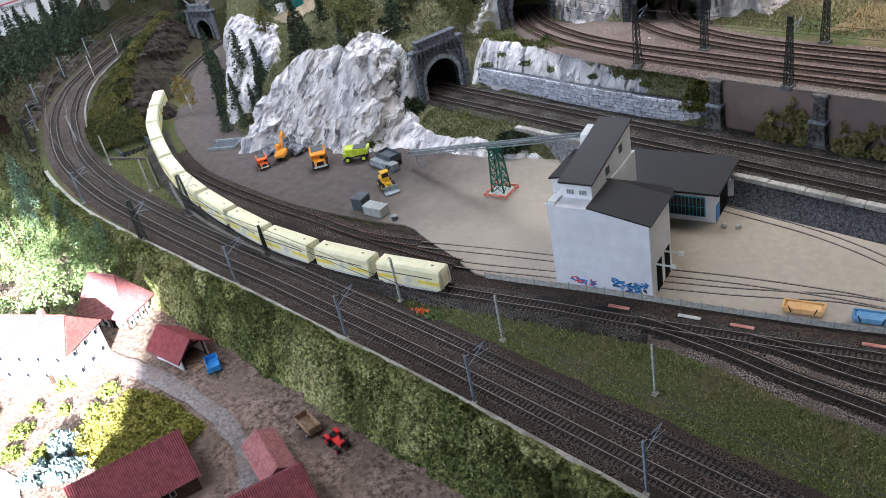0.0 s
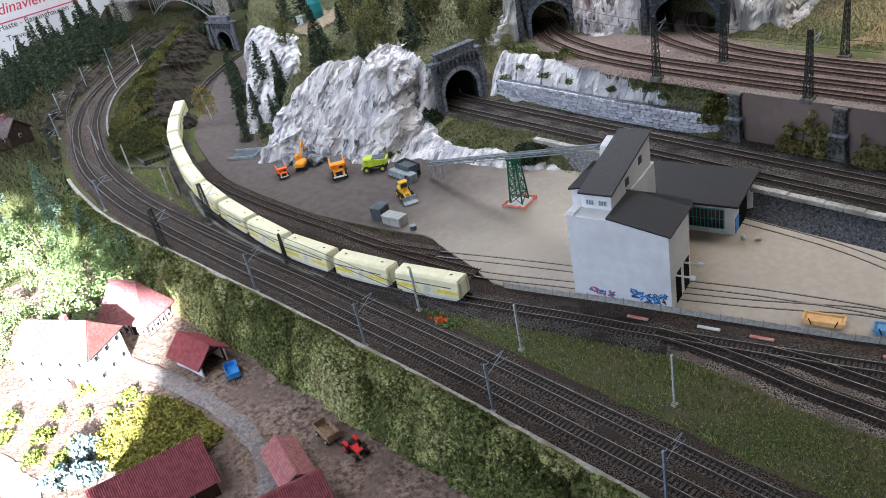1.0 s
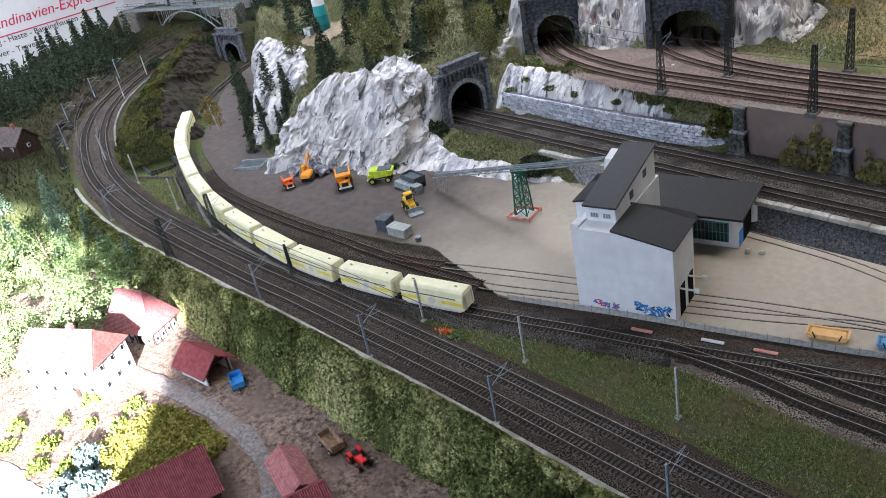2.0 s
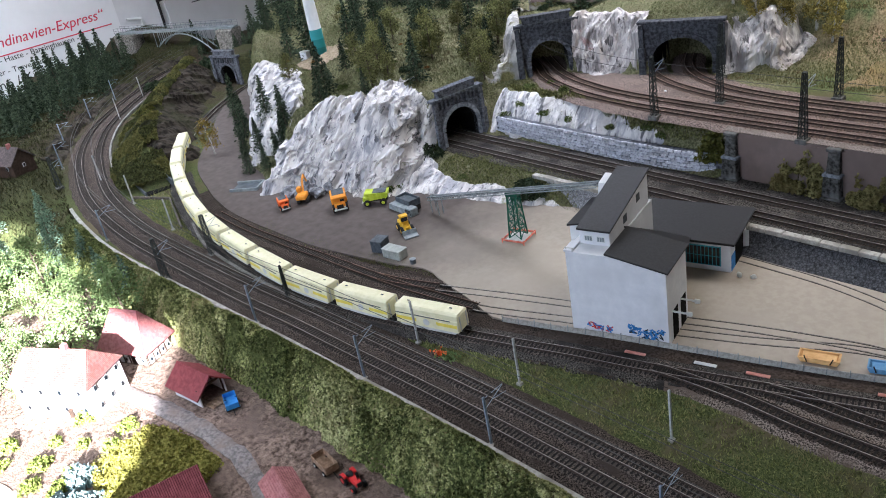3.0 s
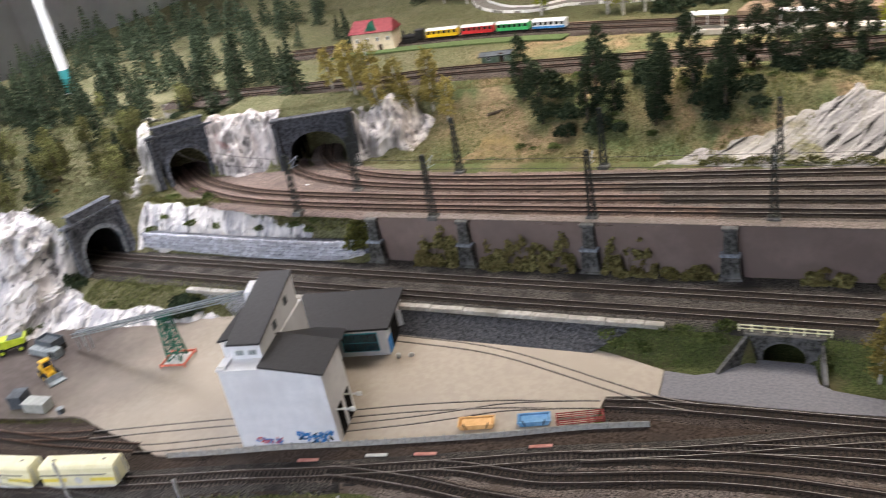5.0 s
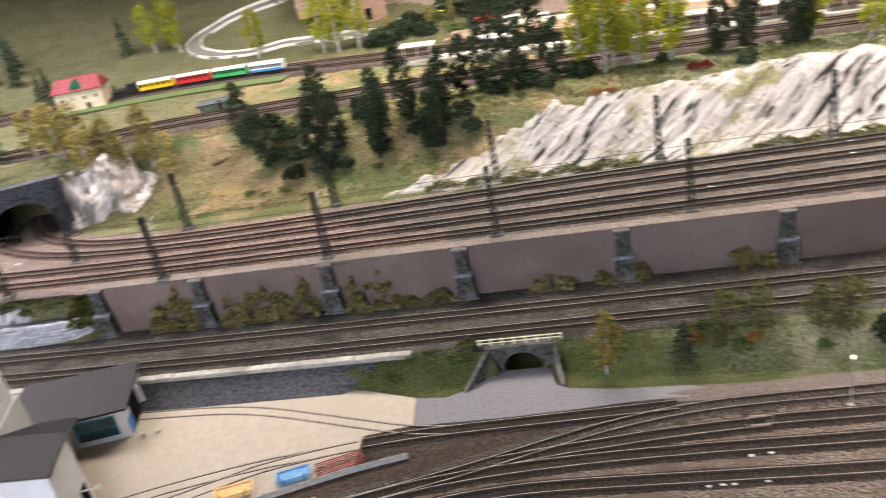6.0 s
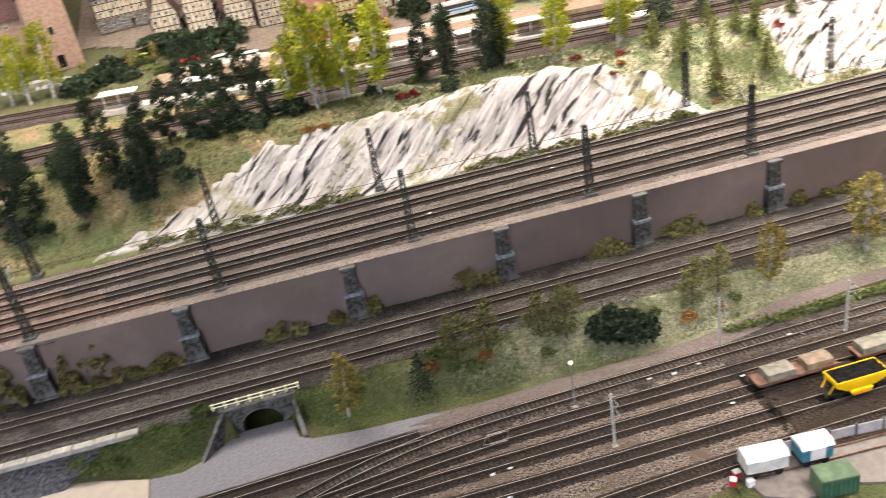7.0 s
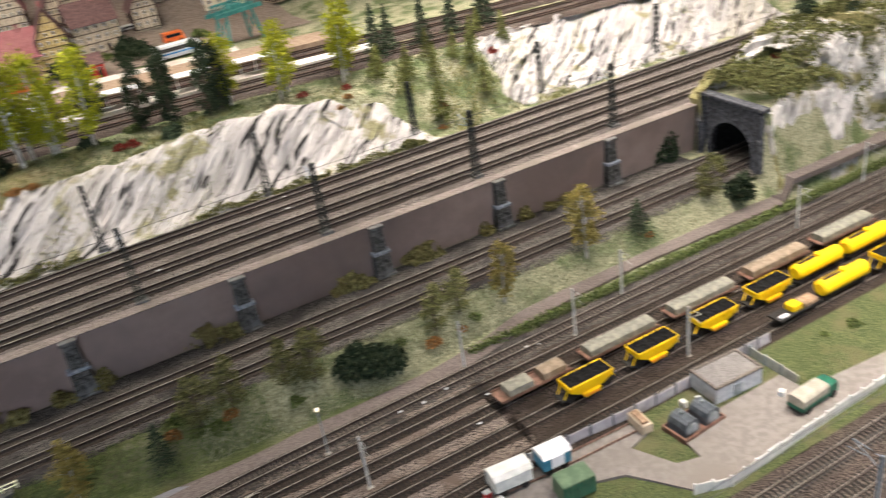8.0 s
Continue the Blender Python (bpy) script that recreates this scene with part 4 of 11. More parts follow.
# ---- tracks ----
def track(name, line, z, sleepers, bed, rails, label, pitch=0.0072, half=0.027, length=0.031, stain=None, loose=None):
    base = thing(name, label, "railway track", "railway tracks")
    line = np.column_stack([line[:, :2], np.full(len(line), z)]) if np.isscalar(z) else np.column_stack([line[:, :2], z])
    n = across(line)
    if bed is not None:
        v, f = sweep(line, [(-half - 0.012, -0.005), (-half, 0.0022), (-half * 0.5, 0.0026), (0, 0.0024), (half * 0.5, 0.0026), (half, 0.0022), (half + 0.012, -0.005)], closed=False)
        k = 7
        v = v.reshape(-1, k, 3)
        v[:, :, 2] += 0.0016 * fbm(v[:, :, 0], v[:, :, 1], 160, 2, 5)
        v[:, 0, :2] += n * (0.016 * fbm(v[:, 0, 0], v[:, 0, 1], 30, 3, 6))[:, None]
        v[:, -1, :2] += n * (0.016 * fbm(v[:, -1, 0], v[:, -1, 1], 30, 3, 8))[:, None]
        mesh_part("ballast", v.reshape(-1, 3), [tuple(r[::-1]) for r in f], bed, base, shade=True)["kind"] = "stuff"
        v, f = sweep(line, [(-0.0185, 0.0018), (-0.0155, 0.0034), (0.0, 0.0036), (0.0155, 0.0034), (0.0185, 0.0018)], closed=False)
        v = v.reshape(-1, 5, 3)
        v[:, 0, :2] += n * (0.007 * fbm(v[:, 0, 0], v[:, 0, 1], 45, 3, 16))[:, None]
        v[:, -1, :2] += n * (0.007 * fbm(v[:, -1, 0], v[:, -1, 1], 45, 3, 18))[:, None]
        mesh_part("inner_ballast", v.reshape(-1, 3), [tuple(r[::-1]) for r in f], stain or CINDERS, base, "dirty stone between the sleepers", shade=True)["kind"] = "stuff"
    if sleepers is not None:
        s = np.r_[0, np.cumsum(np.linalg.norm(np.diff(line, axis=0), axis=1))]
        w = np.arange(pitch / 2, s[-1], pitch)
        c = np.column_stack([np.interp(w, s, line[:, j]) for j in range(3)])
        nn = np.column_stack([np.interp(w, s, n[:, j]) for j in range(2)])
        tt = np.column_stack([nn[:, 1], -nn[:, 0]])
        a, b = length / 2, 0.0014
        if loose is not None:
            near = (c[:, 0] > loose[0]) & (c[:, 0] < loose[1])
            data = boxed((-b, -a, 0.001), (b, a, 0.0042), 0.0003)
            one = part("sleeper", data, sleepers, base)
            for k, (p, q) in enumerate(zip(c[near], nn[near])):
                ob = one if k == 0 else new("sleeper", one.data)
                ob.parent = base
                ob.matrix_local = pose(p[0], p[1], p[2], 0, 0, math.degrees(math.atan2(q[1], q[0])) - 90 + 0.8 * math.sin(k * 7.3))
            c, nn, tt = c[~near], nn[~near], tt[~near]
        verts = []
        for zz in (0.001, 0.0042):
            for sa, sb in ((-1, -1), (1, -1), (1, 1), (-1, 1)):
                verts.append(np.column_stack([c[:, :2] + nn * a * sa + tt * b * sb, c[:, 2] + zz]))
        verts = np.stack(verts, 1).reshape(-1, 3)
        face = np.array([(4, 5, 6, 7), (0, 1, 5, 4), (1, 2, 6, 5), (2, 3, 7, 6), (3, 0, 4, 7)])
        faces = (face[None] + 8 * np.arange(len(c))[:, None, None]).reshape(-1, 4)
        mesh_part("sleeper_row", verts, faces, sleepers, base)["kind"] = "stuff"
    for side in (-1, 1):
        o = side * 0.0088
        prof = [(o - 0.0009, 0.0042), (o - 0.0004, 0.0050), (o - 0.0005, 0.0072), (o + 0.0005, 0.0072), (o + 0.0004, 0.0050), (o + 0.0009, 0.0042)]
        v, f = sweep(line, prof)
        web = mesh_part("rail", v, f, RAIL_SIDE, base)
        v, f = sweep(line, [(o - 0.00045, 0.00725), (o - 0.00045, 0.0076), (o + 0.00045, 0.0076), (o + 0.00045, 0.00725)])
        mesh_part("railhead", v, f, rails, web, "worn running surface")
    return base


def along(line, x0, x1):
    return line[(line[:, 0] >= x0) & (line[:, 0] <= x1)]


MAIN = "weathered main line track with dark sleepers on brown ballast"
track("railway_track", NEAR, 0.0, SLEEPER, BALLAST, RAIL, MAIN, loose=(-0.45, 0.45))
track("railway_track", FAR, 0.0, SLEEPER, BALLAST, RAIL, MAIN, loose=(-0.45, 0.45))
track("railway_track", TRAIN, 0.0, SLEEPER, GREY_BALLAST, RAIL, "track of the cream freight train on grey ballast", loose=(0.0, 0.5))
track("railway_track", along(YARD_A, -1.05, -0.178), 0.0, SLEEPER, BALLAST, RUST_RAIL, "rusty siding on dark earth")
track("railway_track", along(YARD_B, -0.50, -0.285), 0.0005, SLEEPER, BALLAST, RUST_RAIL, "rusty siding on dark earth")
track("railway_track", along(YARD_A, 0.50, 0.96), 0.0, SLEEPER, BALLAST, RAIL, "siding leaving the concrete yard beside the road", stain=OILY)
for line in (DIV_1, DIV_2, DIV_3, DIV_4):
    track("railway_track", along(line, -3, 1.40), 0.0, SLEEPER, PALE_BALLAST, RAIL, "station track on pale brown ballast", half=0.024, stain=OILY)
    track("railway_track", along(line, 1.38, 5), 0.0, SLEEPER, OILY, RAIL, "station track on dark oily ballast", half=0.024, stain=OILY)
for line in (LOW_1, LOW_2):
    track("railway_track", line, LOW_Z, SLEEPER, GREY_BALLAST, RAIL, "double track on dark grey ballast below the brown wall", stain=OILY)
for line, split in zip((UP_1, UP_2, UP_3, UP_4), (0.62, 0.52, 0.44, 0.36)):
    track("railway_track", along(line, -2, split), UP_Z, BROWN_SLEEPER, RED_BALLAST, PINK_RAIL, "upper line track with rusty rails on reddish ballast", stain=RUST_STAIN)
    track("railway_track", along(line, split - 0.01, 4), UP_Z, SLEEPER, UP_BALLAST, RAIL, "upper line track with worn rails on dark grey ballast", stain=OILY)
up_low, up_high = (lambda x: np.interp(x, UP_1[:, 0], UP_1[:, 1]) - 0.028), (lambda x: np.interp(x, UP_4[:, 0], UP_4[:, 1]) + 0.045)
v, f = height_sheet(-0.62, 0.60, 0.52, 0.90, 0.007, lambda x, y, z: np.where((y > up_low(x) + 0.012 * fbm(x, y, 25, 3, 31)) & (y < up_high(x) + 0.012 * fbm(x, y, 25, 3, 33)) & (z < UP_Z + 0.02), UP_Z + 0.001 + 0.002 * fbm(x, y, 70, 2, 35), np.nan), False)
tagged(mesh_part("ground_upper_ballast", v, f, RED_BALLAST, shade=True), kind="structure")
for line in (BACK_1, BACK_2, BACK_3, BACK_4):
    track("railway_track", line, BACK_Z + 0.002, SLEEPER, BALLAST, RUST_RAIL, "distant track with dark sleepers", pitch=0.01)


def street_rails(line, label):
    """Rails let into the concrete, each in a dark groove."""
    base = thing("railway_track", label, "railway track", "yard rails")
    line = np.column_stack([line[:, :2], np.full(len(line), 0.004)])
    for side in (-1, 1):
        o = side * 0.0088
        v, f = sweep(line, [(o - 0.0018, 0.0004), (o + 0.0018, 0.0004), (o + 0.0018, -0.003), (o - 0.0018, -0.003)])
        mesh_part("groove", v, f, DARK, base)
        v, f = sweep(line, [(o - 0.0007, 0.0012), (o + 0.0007, 0.0012), (o + 0.0007, -0.003), (o - 0.0007, -0.003)])
        mesh_part("rail", v, f, RAIL, base)


street_rails(along(YARD_A, -0.184, 0.50), "rails let flush into the concrete yard")
street_rails(along(YARD_B, -0.292, 0.42), "rails let flush into the concrete yard")
street_rails(YARD_C, "curved rails let flush into the concrete yard")

# Front retaining edge of the main line.
edge = NEAR.copy()
edge[:, :2] -= across(NEAR) * (0.038 + 0.012 * smooth(-0.6, -1.2, NEAR[:, 0]))[:, None]
edge = np.column_stack([along(edge, -1.48, 2.9), np.zeros(len(along(edge, -1.48, 2.9)))])
v, f = sweep(edge, [(-0.004, -0.10), (-0.004, 0.004), (0.004, 0.004), (0.004, -0.10)][::-1])
tagged(mesh_part("concrete_edge", v, f, KERB), "pale weathered concrete edging wall beside the main line", "edging wall")
inner = FAR.copy()
inner[:, :2] += across(FAR) * 0.036
inner = along(inner, -2.5, -1.6)
inner = np.column_stack([inner, np.zeros(len(inner))])
v, f = sweep(inner, [(-0.003, -0.02), (-0.003, 0.005), (0.003, 0.005), (0.003, -0.02)][::-1])
tagged(mesh_part("concrete_edge", v, f, GREY_EDGE), "grey concrete kerb inside the curve", "edging wall")
lip = np.array([(-1.04, -0.143), (-0.92, -0.180), (-0.80, -0.197), (-0.665, -0.203), (-0.50, -0.205), (-0.42, -0.196)])
lip = spline(lip, 0.01)
lip = np.column_stack([lip, np.zeros(len(lip))])
v, f = sweep(lip, [(-0.003, -0.02), (-0.003, 0.005), (0.003, 0.005), (0.003, -0.02)][::-1])
tagged(mesh_part("concrete_edge", v, f, GREY_EDGE), "grey concrete lip along the freight track", "edging wall")

# ---- walls, portals and rocks ----
def arch_wall(width, height, thick, open_w, spring, rise, n=14, off=0.0):
    """A wall in the x-z plane, front at y = 0, with an arched opening that starts at z = 0. Returns a bmesh."""
    bm = bmesh.new()
    arc = [(off + open_w / 2, 0.0), (off + open_w / 2, spring)]
    arc += [(off + open_w / 2 * math.cos(a), spring + rise * math.sin(a)) for a in np.linspace(0, math.pi, n)[1:-1]]
    arc += [(off - open_w / 2, spring), (off - open_w / 2, 0.0)]
    outer = [(width / 2, 0.0), (width / 2, spring)]
    for a in np.linspace(0, math.pi, n)[1:-1]:
        c, s = math.cos(a), math.sin(a)
        k = min(width / 2 / max(abs(c), 1e-6), (height - spring) / max(s, 1e-6))
        outer.append((k * c, spring + k * s))
    outer += [(-width / 2, spring), (-width / 2, 0.0)]
    rings = []
    for y in (0.0, thick):
        rings.append(([bm.verts.new((x, y, z)) for x, z in arc], [bm.verts.new((x, y, z)) for x, z in outer]))
    m = len(arc)
    for (a, b), flip in ((rings[0], False), (rings[1], True)):
        for i in range(m - 1):
            q = (a[i], b[i], b[i + 1], a[i + 1])
            bm.faces.new(q[::-1] if flip else q)
    for i in range(m - 1):
        bm.faces.new((rings[0][0][i], rings[0][0][i + 1], rings[1][0][i + 1], rings[1][0][i]))
        bm.faces.new((rings[0][1][i + 1], rings[0][1][i], rings[1][1][i], rings[1][1][i + 1]))
    bmesh.ops.recalc_face_normals(bm, faces=bm.faces)
    return bm


def arch_ring(open_w, spring, rise, width, y0, y1, mat, base, n=16):
    """The stones round an arch, each one a block of its own."""
    angles = np.linspace(0, math.pi, n)
    for a0, a1 in zip(angles[:-1], angles[1:]):
        bm = bmesh.new()
        a1 -= 0.02
        pts = []
        for a, k in ((a0, 0), (a1, 0), (a1, width), (a0, width)):
            pts.append(((open_w / 2 + k) * math.cos(a), spring + (rise + k) * math.sin(a)))
        f = [bm.verts.new((x, y0, z)) for x, z in pts]
        b = [bm.verts.new((x, y1, z)) for x, z in pts]
        bm.faces.new(f), bm.faces.new(b[::-1])
        for i in range(4):
            bm.faces.new((f[(i + 1) % 4], f[i], b[i], b[(i + 1) % 4]))
        bmesh.ops.recalc_face_normals(bm, faces=bm.faces)
        part("arch_stone", bm, mat, base)
    for sx in (-1, 1):
        z = 0.0
        while z < spring - 0.002:
            part("jamb_stone", boxed((sx * (open_w / 2 + width / 2) - width / 2, y0, z + 0.0004), (sx * (open_w / 2 + width / 2) + width / 2, y1, min(z + 0.009, spring)), 0.0004), mat, base)
            z += 0.0095


def tunnel(open_w, spring, rise, length, n=14):
    bm = bmesh.new()
    pts = [(open_w / 2, 0.0), (open_w / 2, spring)] + [(open_w / 2 * math.cos(a), spring + rise * math.sin(a)) for a in np.linspace(0, math.pi, n)[1:-1]] + [(-open_w / 2, spring), (-open_w / 2, 0.0)]
    a = [bm.verts.new((x, 0.0, z)) for x, z in pts]
    b = [bm.verts.new((x, length, z)) for x, z in pts]
    for i in range(len(pts) - 1):
        bm.faces.new((a[i], a[i + 1], b[i + 1], b[i]))
    bm.faces.new(b)
    return bm


def portal(at, turn, width, height, open_w, spring, rise, mat, label, frieze=True, length=0.16, ring_mat=None, top=True):
    base = thing("tunnel_portal", label, "tunnel portal", "tunnel portals", at, turn)
    part("face", arch_wall(width, height, 0.012, open_w, spring, rise), mat, base)
    arch_ring(open_w, spring, rise, 0.010, -0.004, 0.004, ring_mat or mat, base)
    part("lining", tunnel(open_w, spring, rise, length), NEAR_BLACK, base, "near-black tunnel lining")
    for sx in (-1, 1):
        bm = bmesh.new()
        box(bm, (sx * width / 2 - 0.008, -0.010, 0), (sx * width / 2 + 0.008, 0.0, height * 0.55), 0.0012)
        box(bm, (sx * width / 2 - 0.006, -0.007, height * 0.55), (sx * width / 2 + 0.006, 0.0, height * 0.98), 0.0012)
        part("pilaster", bm, mat, base)
    bm = boxed((-width / 2 - 0.008, -0.008, height), (width / 2 + 0.008, 0.014, height + 0.007), 0.001)
    part("cornice", bm, mat, base)
    if top:
        bm = boxed((-width * 0.40, -0.004, height + 0.007), (width * 0.40, 0.012, height + 0.022), 0.001)
        box(bm, (-width * 0.43, -0.006, height + 0.022), (width * 0.43, 0.014, height + 0.026), 0.001)
        part("parapet", bm, mat, base)
    if frieze:
        count = max(6, int(width / 0.0125))
        for i in range(count):
            x = (i + 0.5) / count * width - width / 2
            bm = bmesh.new()
            box(bm, (x - 0.0016, -0.006, height - 0.020), (x + 0.0016, 0.0, height - 0.001), 0.0006)
            box(bm, (x - 0.0042, -0.005, height - 0.006), (x + 0.0042, 0.0, height - 0.001), 0.0006)
            part("corbel", bm, mat, base)
    # coursed stones of the face
    stones = bmesh.new()
    z, row = 0.0, 0
    while z < height - 0.022:
        x = -width / 2 + (0.010 if row % 2 else 0.004)
        while x < width / 2 - 0.008:
            w = 0.017
            zc, xc = z + 0.005, x + w / 2
            lim = open_w / 2 + 0.012
            inside = abs(xc) < lim + w / 2 and (zc < spring or (xc / (lim + w / 2)) ** 2 + ((zc - spring) / (rise + 0.016)) ** 2 < 1)
            if not inside:
                box(stones, (x + 0.0006, -0.0022, z + 0.0006), (x + w - 0.0006, 0.001, z + 0.0094), 0.0005)
            x += w
        z, row = z + 0.010, row + 1
    part("masonry", stones, mat, base)["kind"] = "stuff"
    return base


portal((-0.702, 0.446, LOW_Z), 84, 0.138, 0.118, 0.098, 0.040, 0.046, PORTAL, "blue-grey stone tunnel portal with a corbelled frieze", ring_mat=PORTAL_PALE)
portal((-0.628, 0.704, UP_Z), 45, 0.145, 0.125, 0.092, 0.040, 0.045, PORTAL_DARK, "dark sooty stone tunnel portal between white rocks", False, ring_mat=PORTAL)
portal((-0.312, 0.797, UP_Z), 20, 0.180, 0.118, 0.135, 0.035, 0.050, PORTAL_DARK, "wide dark stone tunnel portal for two tracks", False, top=False)
portal((-2.11, 0.575, 0.0), 14, 0.13, 0.10, 0.07, 0.04, 0.03, PORTAL, "blue-grey stone tunnel portal in the cutting", True)
portal((2.128, 0.432, LOW_Z), -92, 0.150, 0.120, 0.105, 0.035, 0.045, PORTAL_DARK, "dark ivy-grown tunnel portal at the end of the brown wall", False, top=False)

# The brown wall with its piers.
brown = thing("retaining_wall", "smooth brown-painted retaining wall with stone piers", "retaining wall")
bm = boxed((-0.045, 0.527, LOW_Z - 0.02), (2.13, 0.545, UP_Z), 0.0)
part("wall_face", bm, BROWN_WALL, brown)
bm = boxed((-0.05, 0.5245, UP_Z), (2.13, 0.547, UP_Z + 0.0025), 0.0008)
part("coping", bm, COPING, brown)
PIER_X = (-0.030, 0.165, 0.404, 0.639, 0.905, 1.162, 1.405, 1.652, 1.906)


def pier(x):
    base = thing("stone_pier", "grey weathered stone pier against the brown wall", "pier", "wall piers", (x, 0.527, LOW_Z))
    bm = bmesh.new()
    for lo, hi, w0, d0 in ((0.0, 0.042, 0.0165, 0.016), (0.046, 0.088, 0.0115, 0.010)):
        out = [(-w0, -d0), (w0, -d0), (w0, 0.0), (-w0, 0.0)]
        a = [bm.verts.new((px * 1.0, py, lo)) for px, py in out]
        b = [bm.verts.new((px * 0.86, py * 0.78, hi)) for px, py in out]
        bm.faces.new(a[::-1]), bm.faces.new(b)
        for i in range(4):
            bm.faces.new((a[i], a[(i + 1) % 4], b[(i + 1) % 4], b[i]))
    part("shaft", bm, PIER, base)
    part("ledge", boxed((-0.0165, -0.016, 0.042), (0.0165, 0.0, 0.047), 0.001), PORTAL_PALE, base, "pale stone ledge")
    part("foot", boxed((-0.0195, -0.020, -0.006), (0.0195, 0.0, 0.004), 0.001), PIER, base)
    part("cap", boxed((-0.013, -0.012, 0.088), (0.013, 0.0, 0.094), 0.001), PIER, base)
    courses = bmesh.new()
    for i in range(9):
        z = 0.006 + i * 0.0092
        if 0.038 < z < 0.048:
            continue
        w, d = (0.0158, 0.0165) if z < 0.04 else (0.0112, 0.0105)
        k = 1 - 0.14 * ((z % 0.046) / 0.042)
        for j in range(2):
            x0 = -w * k + j * w * k + 0.0004
            box(courses, (x0, -d * (k if z > 0.04 else 0.97), z), (x0 + w * k - 0.0008, -d * 0.4, z + 0.0085), 0.0005)
    part("masonry", courses, PIER, base)["kind"] = "stuff"


for x in PIER_X:
    pier(x)


# White coursed stone wall between the tunnel and the brown wall: single stones.
white = thing("stone_wall", "white-washed coursed stone wall beside the lower tracks", "stone wall")
wline = spline([(-0.655, 0.520), (-0.50, 0.514), (-0.3, 0.508), (-0.12, 0.513), (-0.055, 0.530)], 0.004)
wl = np.column_stack([wline, np.full(len(wline), LOW_Z - 0.01)])
v, f = sweep(wl, [(-0.001, 0.0), (-0.001, 0.052), (0.016, 0.052), (0.016, 0.0)][::-1])
mesh_part("backing", v, f, PORTAL, white)
stone_data = []
for k in range(6):
    w, h = (0.011, 0.014, 0.017, 0.012, 0.015, 0.010)[k], 0.0062
    bm = boxed((0, -0.0035, 0), (w, 0.002, h), 0.0009)
    for vert in bm.verts:
        vert.co += Vector((rng.normal(0, 0.0007), rng.normal(0, 0.0009), rng.normal(0, 0.0007)))
    data = bpy.data.meshes.new("stone")
    bm.to_mesh(data), bm.free()
    data.materials.append(WHITE_STONE)
    stone_data.append((w, data))
s_len = np.r_[0, np.cumsum(np.linalg.norm(np.diff(wline, axis=0), axis=1))]
for row in range(7):
    s = rng.uniform(0, 0.008)
    while s < s_len[-1] - 0.02:
        w, data = stone_data[rng.integers(6)]
        x, y = np.interp(s, s_len, wline[:, 0]), np.interp(s, s_len, wline[:, 1])
        x2, y2 = np.interp(s + w, s_len, wline[:, 0]), np.interp(s + w, s_len, wline[:, 1])
        ob = new("stone", data)
        ob.parent = white
        ob.matrix_world = pose(x, y, LOW_Z - 0.002 + row * 0.0066 + rng.normal(0, 0.0005), 0, rng.normal(0, 2), math.degrees(math.atan2(y2 - y, x2 - x)))
        s += w + rng.uniform(0.0006, 0.0022)

# Cobbled slope behind the yard with its pale coping.
slope = thing("cobbled_slope", "dark slate-cobbled retaining slope with a pale coping below the lower tracks", "retaining wall")


def cobble_strip(x0, x1, mat, y_toe, y_top):
    xs = np.arange(x0, x1 + 0.002, 0.004)
    v, faces = [], []
    n = 10
    for i, x in enumerate(xs):
        lim = min(1.0, max(0.1, (0.525 - x) / 0.075)) if x > 0.45 else 1.0
        for j in range(n):
            k = j / (n - 1)
            v.append((x, y_top + (y_toe - y_top) * k * lim, LOW_Z + 0.001 - (LOW_Z - 0.003) * k * lim))
    for i in range(len(xs) - 1):
        for j in range(n - 1):
            a = i * n + j
            faces.append((a, a + 1, a + n + 1, a + n))
    return mesh_part("cobbles", v, faces, mat, slope)


cobble_strip(-0.36, -0.10, PALE_COBBLE, 0.340, 0.362)
cobble_strip(-0.10, 0.525, COBBLE, 0.326, 0.362)
for i, x in enumerate(np.arange(-0.40, 0.53, 0.031)):
    part("coping_slab", boxed((x + 0.0006, 0.356, LOW_Z - 0.004), (x + 0.0304, 0.369, LOW_Z + 0.004 + 0.0006 * (i % 2)), 0.0008), KERB, slope, "pale concrete coping slab")

# Road underpass below the lower tracks.
under = thing("underpass", "small grey arched road underpass with a white railing above", "underpass", "", (0.732, 0.353, 0.0))
part("headwall", arch_wall(0.105, 0.044, 0.010, 0.058, 0.010, 0.024), PIER, under)
arch_ring(0.058, 0.010, 0.024, 0.004, -0.002, 0.002, PIER, under)
part("lining", tunnel(0.058, 0.010, 0.024, 0.10), NEAR_BLACK, under)
part("coping", boxed((-0.056, -0.003, 0.044), (0.056, 0.010, 0.0465), 0.0008), PIER, under)
for sx, tx, ty in ((-1, -0.088, -0.048), (1, 0.058, -0.052)):
    bm = bmesh.new()
    a, b = Vector((sx * 0.050, 0.002, 0)), Vector((tx, ty, 0))
    d = (b - a).normalized()
    n = Vector((-d.y, d.x, 0)) * 0.003
    top = (0.044, 0.006)
    ring = [(a - n, 0), (a + n, 0), (b + n, 0), (b - n, 0)]
    lo = [bm.verts.new((p.x, p.y, -0.002)) for p, _ in ring]
    hi = [bm.verts.new((p.x, p.y, h)) for (p, _), h in zip(ring, (top[0], top[0], top[1], top[1]))]
    bm.faces.new(lo[::-1]), bm.faces.new(hi)
    for i in range(4):
        bm.faces.new((lo[i], lo[(i + 1) % 4], hi[(i + 1) % 4], hi[i]))
    bmesh.ops.recalc_face_normals(bm, faces=bm.faces)
    part("wing_wall", bm, PIER, under)
rail_fence = thing("railing", "pale painted railing above the road underpass", "railing", "", (0.732, 0.356, LOW_Z + 0.006))
